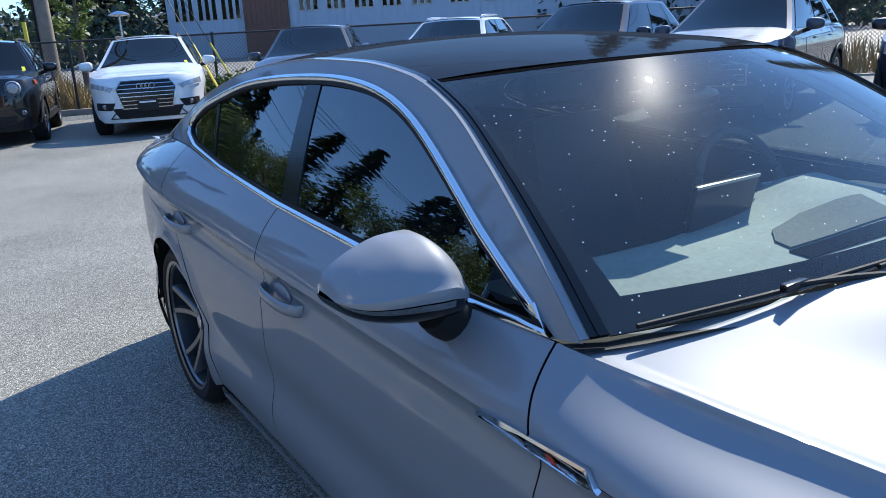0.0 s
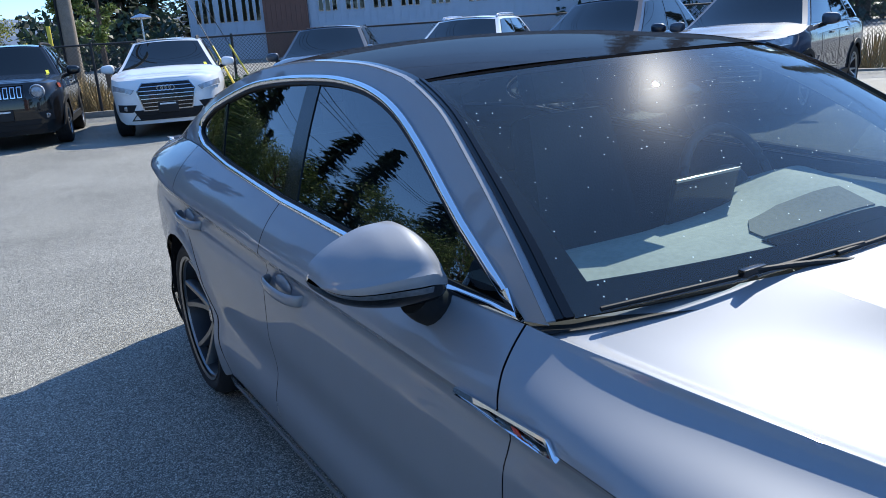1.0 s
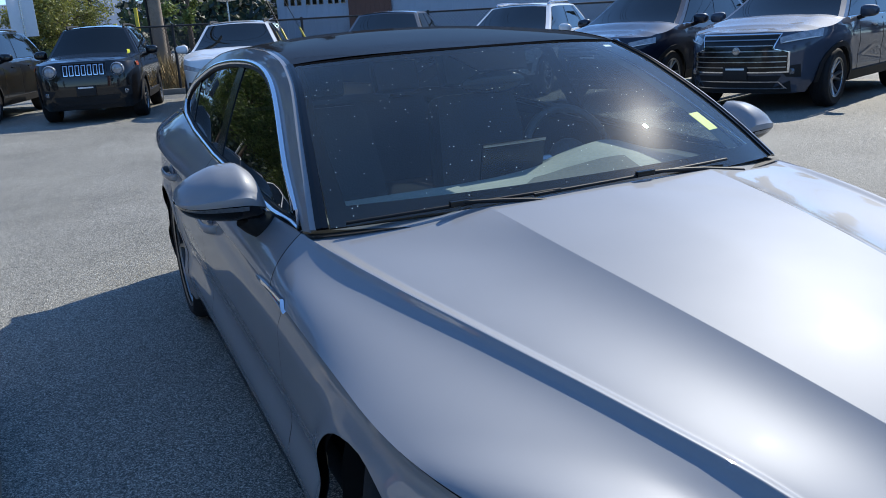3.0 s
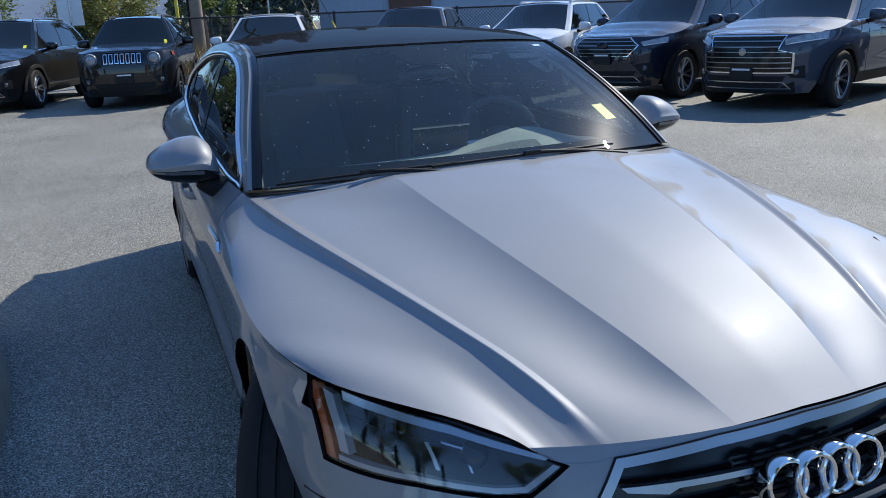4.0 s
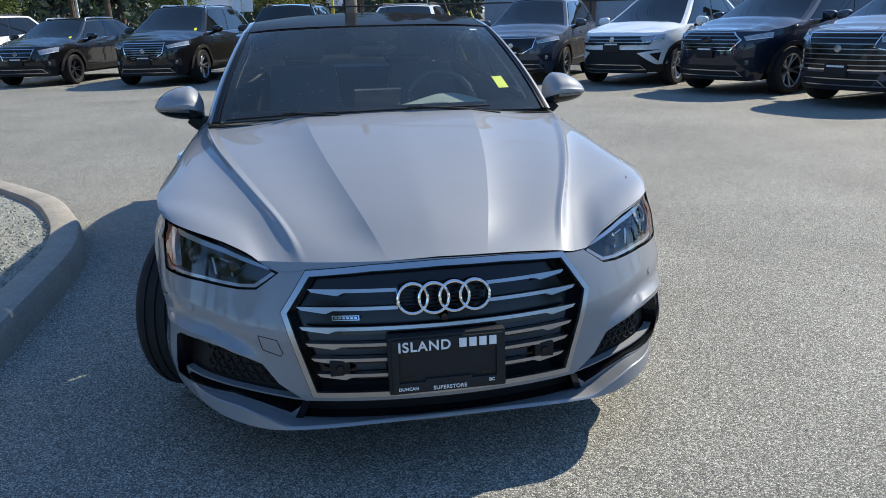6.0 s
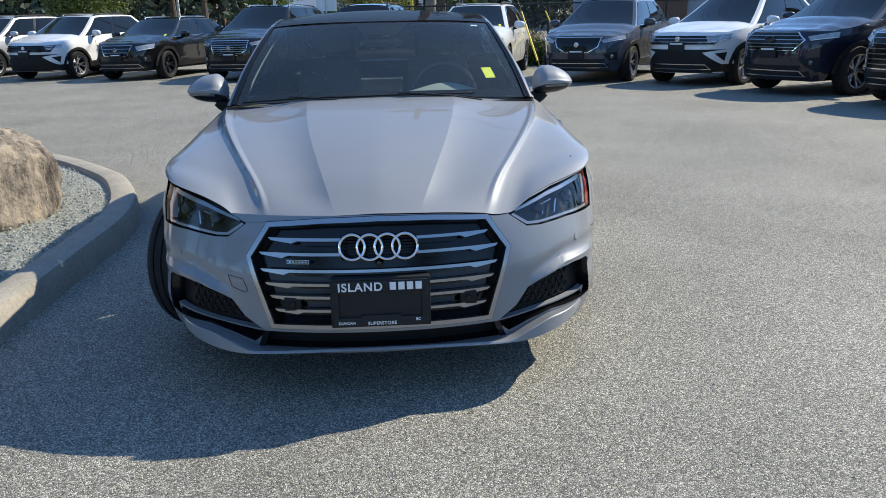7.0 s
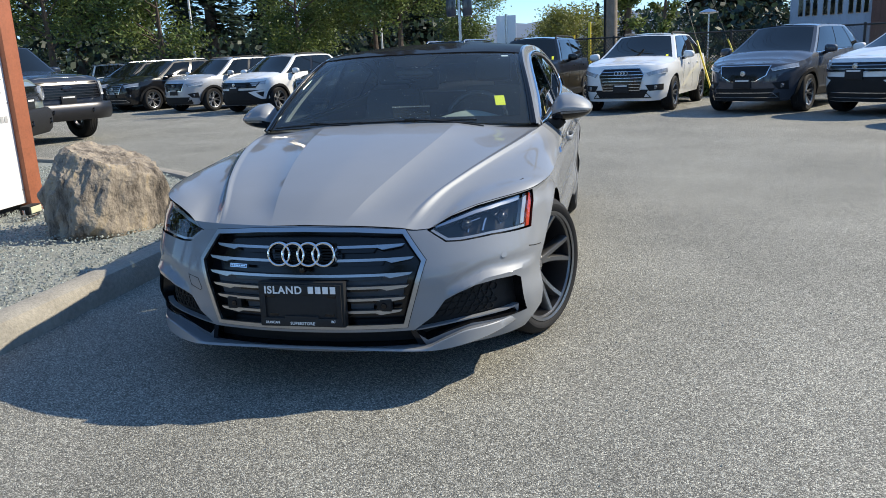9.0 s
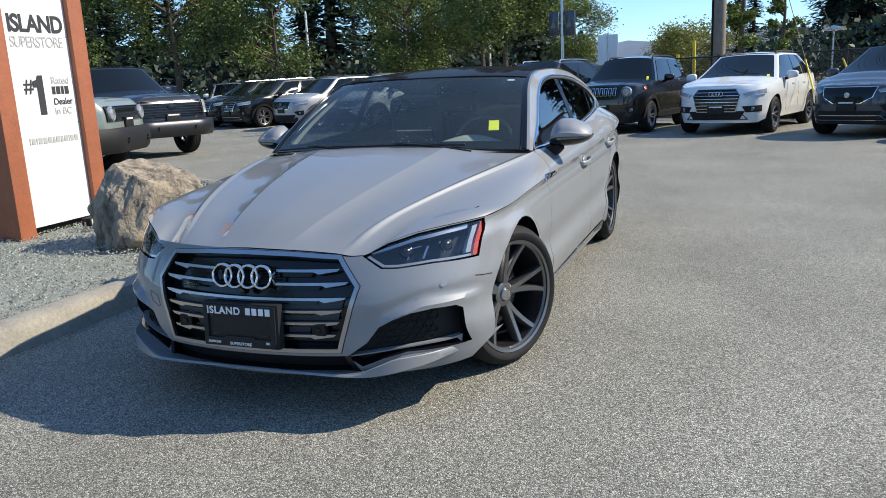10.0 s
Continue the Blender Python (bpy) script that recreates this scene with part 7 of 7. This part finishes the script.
for az, d, k in [(-62, 62, 1.1), (-58, 70, 1.0), (-54, 58, 1.15), (-50, 66, 0.9), (-46, 58, 0.95), (-42, 70, 1.0), (-38, 66, 1.0), (-35.5, 74, 1.1), (-31, 72, 0.62), (-29.0, 62, 1.0), (-24.5, 84, 0.42),
                 (-23, 88, 0.42), (-21, 80, 0.62), (-19, 92, 0.8), (-16.5, 72, 1.0), (-14.5, 84, 1.0), (-12.8, 66, 0.85), (-11.2, 78, 0.95), (7.2, 82, 1.05), (9.4, 74, 1.0), (11.6, 88, 1.0),
                 (14, 95, 0.9), (-66, 70, 1.1), (-71, 62, 1.0), (-76, 66, 1.1), (-82, 60, 1.0), (46, 72, 1.0), (50, 66, 1.1), (55, 72, 0.9), (60, 64, 1.0), (66, 70, 1.1),
                 (0.6, 120, 0.55), (1.6, 116, 0.6), (-0.4, 124, 0.5),
                 (-60, 92, 1.3), (-56, 96, 1.2), (-52, 90, 1.3), (-48, 94, 1.25), (-44, 92, 1.2), (-40, 96, 0.85), (-36.5, 92, 0.85), (-33, 96, 0.85), (-30, 92, 0.85), (-27, 96, 0.6), (-24, 100, 0.5), (-21.5, 98, 0.6), (-19, 102, 1.15), (-17, 96, 1.2), (-15, 100, 1.2), (-13, 98, 1.1), (7.2, 98, 1.15), (8.6, 96, 1.2), (10.6, 100, 1.15)]:
    x, y = bearing(az, d)
    copy_thing(GROWN[rnd.randrange(4)], scaled(pose(x, y, ground_z(y), 0, 0, rnd.uniform(0, 360)), k * rnd.uniform(0.92, 1.08), k * rnd.uniform(0.9, 1.1)))
# never in view: conifers added beside and behind the camera for the cars' reflections
for az, d, k in [(-98, 38, 0.55), (-106, 44, 0.65), (-113, 36, 0.5), (-121, 50, 0.6), (-130, 62, 0.5), (-139, 70, 0.45), (-149, 78, 0.45), (-160, 80, 0.4), (-171, 84, 0.4), (178, 80, 0.4), (167, 84, 0.45), (156, 82, 0.4), (145, 80, 0.45), (132, 76, 0.5), (118, 72, 0.55), (104, 70, 0.6), (92, 66, 0.7), (83, 62, 0.8), (75, 66, 0.9)]:
    x, y = bearing(az, d)
    copy_thing(GROWN[rnd.randrange(4)], scaled(pose(x, y, ground_z(y), 0, 0, rnd.uniform(0, 360)), k))

# broadleaf trees round the lot
LEAFY = [broadleaf(-16.6, 26.0, 6.4, 2.5, 31), broadleaf(-12.3, 30.0, 6.0, 2.4, 32), broadleaf(-7.2, 28.5, 6.4, 2.3, 33, low=0.3),
         broadleaf(1.85, 26.5, 6.6, 0.62, 34, label="slim upright green tree beside the pole", count=3600, leaf=0.07), broadleaf(3.35, 31.0, 5.4, 0.62, 35, label="slim upright green street tree", count=3200, leaf=0.075),
         broadleaf(-20.5, 24.5, 7.4, 2.6, 36), broadleaf(-0.9, 46.0, 3.5, 2.2, 37, mat=LEAF_YELLOW, label="low yellow green bushy tree far off")]
for x, y, k, i in [(-24.5, 22.0, 1.1, 0), (-14.0, 35.0, 0.95, 1), (-6.2, 38.0, 0.8, 1), (-28.0, 15.0, 1.1, 5), (-27.0, 6.0, 1.0, 0), (-2.7, 58.0, 0.9, 6), (-9.6, 33.0, 1.0, 2),
                   # out of view: left ones mirrored in the side windows, last three added behind
                   (-15.5, -4.0, 1.25, 5), (-13.5, 3.2, 1.05, 0), (-18.0, -11.0, 1.3, 2), (-9.0, -20.0, 1.2, 1), (6.0, -24.0, 1.2, 5), (18.0, -18.0, 1.2, 0)]:
    copy_thing(LEAFY[i], scaled(pose(x, y, ground_z(y), 0, 0, rnd.uniform(0, 360)), k))


# chain link fence behind the row
FENCE = [(-0.35, 19.89), (1.26, 19.46), (4.25, 18.61), (7.03, 17.11), (9.5, 15.18), (11.96, 12.62), (15.17, 8.12), (19.23, 2.34)]


def chain_fence():
    t = thing("chain_link_fence", pose(0, 0, -0.13), "black chain link fence on a low concrete kerb", "fence")
    top = 1.62
    verts, faces = [], []
    for (xa, ya), (xb, yb) in zip(FENCE, FENCE[1:]):
        a, b = Vector((xa, ya, 0)), Vector((xb, yb, 0))
        ln = (b - a).length
        d = (b - a) / ln
        n = Vector((-d.y, d.x, 0))
        bm = tube([a + Vector((0, 0, 0)), a + Vector((0, 0, top + 0.05))], 0.032, 10)
        part("post", bm, FENCEWIRE, t)
        part("top_rail", tube([a + Vector((0, 0, top)), b + Vector((0, 0, top))], 0.022, 8), FENCEWIRE, t)
        bm = bmesh.new()
        box(bm, 0, ln, -0.08, 0.08, 0.0, 0.13, 0.01)
        part("kerb_strip", bm, CONCRETE, t, at=pose(xa, ya, 0, 0, 0, math.degrees(math.atan2(d.y, d.x))))
        k = 0.085
        m = int((ln + top) / k)
        for sgn in (1, -1):
            for i in range(m):
                s0 = i * k
                p0, p1 = (s0, 0.15), (s0 - (top - 0.15), top)
                if p1[0] < 0:
                    f = s0 / (top - 0.15)
                    p1 = (0, 0.15 + (top - 0.15) * f)
                if p0[0] > ln:
                    f = (s0 - ln)
                    if f > top - 0.15:
                        continue
                    p0 = (ln, 0.15 + f)
                if sgn < 0:
                    p0, p1 = (ln - p0[0], p0[1]), (ln - p1[0], p1[1])
                q0, q1 = a + d * p0[0] + Vector((0, 0, p0[1])), a + d * p1[0] + Vector((0, 0, p1[1]))
                w = (q1 - q0).normalized().cross(n) * 0.0045
                o = n * 0.004 * sgn
                j = len(verts)
                verts += [q0 - w + o, q0 + w + o, q1 + w + o, q1 - w + o, q0 - w + o * 2, q0 + w + o * 2, q1 + w + o * 2, q1 - w + o * 2]
                faces += [(j, j + 1, j + 2, j + 3), (j + 4, j + 7, j + 6, j + 5), (j, j + 3, j + 7, j + 4), (j + 1, j + 5, j + 6, j + 2)]
    me = bpy.data.meshes.new("mesh_wire")
    me.from_pydata(verts, [], faces)
    me.materials.append(FENCEWIRE)
    o = new("mesh_wire", me)
    o.parent = t
    tagged(o, kind="stuff")
    return t


chain_fence()


def grass_strip():
    rn = random.Random(9)
    verts, faces = [], []
    for (xa, ya), (xb, yb) in zip(FENCE[:6], FENCE[1:7]):
        for i in range(420):
            f = rn.random()
            d = Vector((xb - xa, yb - ya, 0)).normalized()
            n = Vector((-d.y, d.x, 0)) * -1
            if n.y < 0:
                n = -n
            c = Vector((xa + (xb - xa) * f, ya + (yb - ya) * f, -0.13)) + n * rn.uniform(0.3, 2.6)
            h = rn.uniform(0.35, 1.15) * (0.7 + 0.3 * math.sin(c.x * 2.1))
            for j in range(3):
                a = rn.uniform(0, 6.28)
                w = Vector((math.cos(a), math.sin(a), 0)) * 0.02
                tip = Vector((rn.uniform(-0.25, 0.25), rn.uniform(-0.25, 0.25), h))
                k = len(verts)
                verts += [c - w, c + w, c + tip * 0.6 + w * 0.7, c + tip, c + tip * 0.6 - w * 0.7]
                faces.append((k, k + 1, k + 2, k + 3, k + 4))
    me = bpy.data.meshes.new("dry_grass")
    me.from_pydata(verts, [], faces)
    me.materials.append(DRYGRASS)
    tagged(new("dry_grass", me), "tall dry straw-coloured grass behind the fence", "grass", kind="stuff")
    rn = random.Random(10)
    verts, faces = [], []
    for i in range(5200):
        f = rn.random()
        c = Vector((2.33 + 3.64 * f, 18.77 - 0.96 * f - 0.27 * f * f, -0.13)) + Vector((rn.gauss(0, 0.2), rn.gauss(0, 0.16), abs(rn.gauss(0.28, 0.2))))
        d = Vector((rn.uniform(-1, 1), rn.uniform(-1, 1), rn.uniform(-0.3, 1))).normalized() * 0.07
        e = d.cross(Vector((rn.uniform(-1, 1), rn.uniform(-1, 1), rn.uniform(-1, 1)))).normalized() * 0.03
        k = len(verts)
        verts += [c - d, c + e, c + d, c - e]
        faces.append((k, k + 1, k + 2, k + 3))
    me = bpy.data.meshes.new("hedge")
    me.from_pydata(verts, [], faces)
    me.materials.append(GRASSLEAF)
    tagged(new("hedge", me), "low green hedge along the fence", "hedge", kind="stuff")


grass_strip()


def utility_pole():
    t = thing("utility_pole", pose(1.19, 22.14, -0.13), "weathered wooden utility pole with cables", "utility pole")
    part("pole", tube([(0, 0, 0), (0, 0, 6), (0, 0, 11.5)], [0.19, 0.17, 0.13], 16), WOODPOLE, t)
    part("conduit", tube([(-0.2, -0.06, 0), (-0.2, -0.05, 9)], 0.03, 8), PLASTIC, t)
    bm = box(bmesh.new(), -1.2, 1.2, -0.06, 0.06, 10.3, 10.45, 0.01)
    part("cross_arm", bm, WOODPOLE, t)
    for zz, x, y in ((10.5, -1.1, 0), (10.5, 0.0, 0), (10.5, 1.1, 0), (8.6, 0, 0.1), (7.9, 0, 0.1)):
        for ex, ey, ez in ((-40, 16, 10), (34, -16, 9.5)):
            pts = [Vector((x, y, zz)).lerp(Vector((ex + x, ey, zz + ez * 0)), f) + Vector((0, 0, -1.4 * 4 * f * (1 - f))) for f in span(0, 1, 14)]
            part("cable", tube(pts, 0.014, 5), PLASTIC, t)
    # guy wires with yellow guards
    for ex, ey in ((2.35, -6.6), (3.5, -4.2)):
        a, b = Vector((0, 0, 9.5)), Vector((ex, ey, 0.0))
        part("guy_wire", tube([a, b], 0.009, 5), PLASTIC, t)
        part("guy_guard", tube([b + (a - b) * 0.03, b + (a - b) * 0.15], 0.022, 10), YELLOWPVC, t, "yellow plastic guard")
    return t


utility_pole()
for x, y, h in ((0.57, 20.53, 2.1), (0.08, 21.18, 1.75)):
    t = thing("bollard", pose(x, y, -0.13), "slim yellow marker post", "post", "marker posts")
    part("pole", tube([(0, 0, 0), (0, 0, h)], 0.045, 12), YELLOWPVC, t)


def notice_post():
    t = thing("notice_sign", pose(-2.01, 21.5, -0.13, 0, 0, 12), "plain white notice panel on a thin post", "sign")
    part("post", tube([(0, 0, 0), (0, 0, 2.5)], 0.03, 8), SATIN, t)
    for s in (-1, 1):
        bm = box(bmesh.new(), 0, 0.30, -0.012, 0.012, 1.55, 2.45, 0.004)
        part("notice_panel", bm, SIGNWHITE, t, at=pose(0.01 if s > 0 else -0.01, 0, 0, 0, 0, -14 if s > 0 else 194))
    t = thing("street_light", pose(-3.88, 23.74, -0.13), "grey street light with two square heads", "street lamp")
    part("pole", tube([(0, 0, 0), (0, 0, 6.5)], [0.07, 0.05], 10), SATIN, t)
    for s in (-1, 1):
        bm = box(bmesh.new(), s * 0.28 - 0.16, s * 0.28 + 0.16, -0.06, 0.06, 2.6, 3.4, 0.02)
        part("sign_box", bm, GREY, t)


notice_post()
t = thing("street_light", pose(5.4, 34.0, -0.13), "grey street light with a flat dish head", "street lamp")
part("pole", tube([(0, 0, 0), (0, 0, 2.6)], 0.05, 10), SATIN, t)
part("lamp_head", lathe([(0.001, 2.75), (0.2, 2.70), (0.42, 2.60), (0.40, 2.56), (0.05, 2.52)], 24, axis="z"), SATIN, t)
for x, y, h in ((-19.0, 33.0, 5.0), (-10.2, 36.0, 4.2)):
    t = thing("light_pole", pose(x, y, -0.13), "slim pale light pole", "pole", "light poles")
    part("pole", tube([(0, 0, 0), (0, 0, h)], [0.07, 0.05], 10), SIGNWHITE, t)


def clad_building():
    a, b = Vector((14.0, 60.0, 0)), Vector((50.0, 37.0, 0))
    ln = (b - a).length
    rz = math.degrees(math.atan2(b.y - a.y, b.x - a.x))
    t = thing("clad_building", pose(a.x, a.y, -0.13, 0, 0, rz), "pale ribbed metal building with a brown section and narrow windows", "building")
    part("wall", box(bmesh.new(), 0, ln, 0.0, 14, 0.0, 8.6), CLADWHITE, t, smooth=False)
    part("roof", box(bmesh.new(), -0.3, ln + 0.3, -0.3, 14.3, 8.6, 9.0, 0.03), CLADBROWN, t)
    bm = bmesh.new()
    x = 0.1
    while x < ln:
        box(bm, x, x + 0.05, -0.05, 0.0, 0.0, 8.58)
        x += 0.55
    part("cladding_rib", bm, CLADWHITE, t, smooth=False)
    b0, b1 = 5.6, 8.8
    part("brown_section", box(bmesh.new(), b0, b1, -0.35, 0.0, 0.0, 8.58), CLADBROWN, t, "brown clad bay")
    for i in range(9):
        part("brown_rib", box(bmesh.new(), b0 + 0.15 + i * 0.36, b0 + 0.21 + i * 0.36, -0.39, -0.35, 0.0, 8.58), CLADBROWN, t)
    for base in (0.6, 2.3, 4.0, 9.6, 11.6, 13.6, 15.6, 17.8, 20.5, 23.0, 26.0, 29.0, 33.0):
        for k in range(3):
            w = part("window", box(bmesh.new(), base + k * 0.5, base + k * 0.5 + 0.34, -0.07, 0.02, 2.7 + (0.35 if base > 9 else 0), 4.4 + (0.3 if base > 9 else 0), 0.01), SATIN, t)
            part("pane", box(bmesh.new(), base + k * 0.5 + 0.03, base + k * 0.5 + 0.31, -0.078, -0.06, 2.74 + (0.35 if base > 9 else 0), 4.36 + (0.3 if base > 9 else 0)), TINT, w)
    return t


clad_building()

# dark band of undergrowth below the far trees, and a low hill far off
def far_band():
    rn = random.Random(21)
    verts, faces = [], []
    for i in range(60000):
        az = rn.uniform(-80, 70)
        if 13 < az < 40:
            continue
        d = rn.uniform(52, 90)
        x, y = bearing(az, d)
        hmax = 1.6 if -9 < az < 3 else 4.0
        c = Vector((x, y, rn.uniform(0, 1) ** 1.6 * hmax))
        s = rn.uniform(0.15, 0.42)
        dd = Vector((rn.uniform(-1, 1), rn.uniform(-1, 1), rn.uniform(-1, 1))).normalized() * s
        e = dd.cross(Vector((rn.uniform(-1, 1), rn.uniform(-1, 1), rn.uniform(-1, 1)))).normalized() * s * 0.6
        if i % 2 and not -12 < az < 6:               # taller thicket further back
            c = Vector((*bearing(az, rn.uniform(96, 112)), rn.uniform(0, 1) * (7.0 if az < -34 else 4.0)))
            dd, e = dd * 1.5, e * 1.5
        k = len(verts)
        verts += [c - dd, c + e, c + dd, c - e]
        faces.append((k, k + 1, k + 2, k + 3))
    me = bpy.data.meshes.new("far_undergrowth")
    me.from_pydata(verts, [], faces)
    me.materials.append(NEEDLE)
    tagged(new("far_undergrowth", me), "dark undergrowth below the far woods", "undergrowth", kind="stuff")
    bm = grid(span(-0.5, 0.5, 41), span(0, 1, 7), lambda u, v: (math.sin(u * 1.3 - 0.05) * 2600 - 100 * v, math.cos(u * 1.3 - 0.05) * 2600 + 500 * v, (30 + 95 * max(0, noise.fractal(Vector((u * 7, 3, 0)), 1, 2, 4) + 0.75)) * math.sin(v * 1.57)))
    tagged(part("hill", bm, HILL), "low wooded hill on the horizon, haze blue in its colour", "hill", kind="structure")


# blue of the distance haze is put into the hill's base colour
HILL = material("far_hill_haze_blue", (0.10, 0.14, 0.20), 0.9, vary=0.1, scale=0.02)
far_band()

# a few more cars in the second row
for i, x, y, rz in ((9, -17.5, 24.0, 40), (11, -16.2, 21.6, -22), (1, -21.0, 25.0, 60), (3, -24.0, 22.5, 70)):
    copy_thing(CARS[i], pose(x, y, ground_z(y), 0, 0, rz))
parked_car(label="red compact car in the far row", at=pose(-12.6, 25.5, 0, 0, 0, -30), paint=REDCAR, H=1.62)


# loose stones on the asphalt
def loose_stones():
    rn = random.Random(3)
    verts, faces = [], []
    for i in range(2600):
        if i < 900:
            x, y = rn.gauss(-2.6, 0.5), rn.gauss(4.4, 0.7)
        else:
            x, y = rn.uniform(-6, 7), rn.uniform(-2.5, 9)
        if (abs(x) < 1 and -1 < y < 4) or (x < -1.65 and y < 3.0) or (x < -2.2 and y < 4.6 + (x + 3.4) * -0.5):
            continue
        r = rn.uniform(0.002, 0.0065)
        k = len(verts)
        a = rn.uniform(0, 6.28)
        for j in range(4):
            verts.append((x + r * math.cos(a + j * 1.57), y + r * math.sin(a + j * 1.57) * 0.8, ground_z(y) + 0.0005))
        verts.append((x + r * 0.2, y, ground_z(y) + r * 1.1))
        faces += [(k, k + 1, k + 4), (k + 1, k + 2, k + 4), (k + 2, k + 3, k + 4), (k + 3, k, k + 4)]
    me = bpy.data.meshes.new("loose_stones")
    me.from_pydata(verts, [], faces)
    me.materials.append(GRAVEL)
    tagged(new("loose_stones", me), "loose stone chips on the asphalt", "stones", kind="stuff")
    verts, faces = [], []
    rn = random.Random(4)
    for i in range(52000):
        x, y = rn.uniform(-6.0, -1.9), rn.uniform(-5.9, 5.0)
        if y > 2.0 and x > -1.9 - (y - 2.0) * 0.62 - 0.3 * 0:
            continue
        if y > 3.3 - (x + 2.5) * 1.0 - 0.25:
            continue
        r = rn.uniform(0.005, 0.013)
        z = 0.11 + 0.045 * min(1, (-1.9 - x) / 0.8)
        k = len(verts)
        a = rn.uniform(0, 6.28)
        for j in range(4):
            verts.append((x + r * math.cos(a + j * 1.57), y + r * math.sin(a + j * 1.57) * rn.uniform(0.6, 1), z + rn.uniform(-0.003, 0.004)))
        verts.append((x + r * rn.uniform(-0.4, 0.4), y + r * rn.uniform(-0.4, 0.4), z + r * rn.uniform(0.7, 1.1)))
        faces += [(k, k + 1, k + 4), (k + 1, k + 2, k + 4), (k + 2, k + 3, k + 4), (k + 3, k, k + 4)]
    me = bpy.data.meshes.new("gravel_stones")
    me.from_pydata(verts, [], faces)
    me.materials.append(STONE)
    tagged(new("gravel_stones", me), "grey green crushed stones in the island bed", "gravel", kind="stuff")


STONE = leaf_material("crushed_stone", (0.31, 0.335, 0.30))
loose_stones()
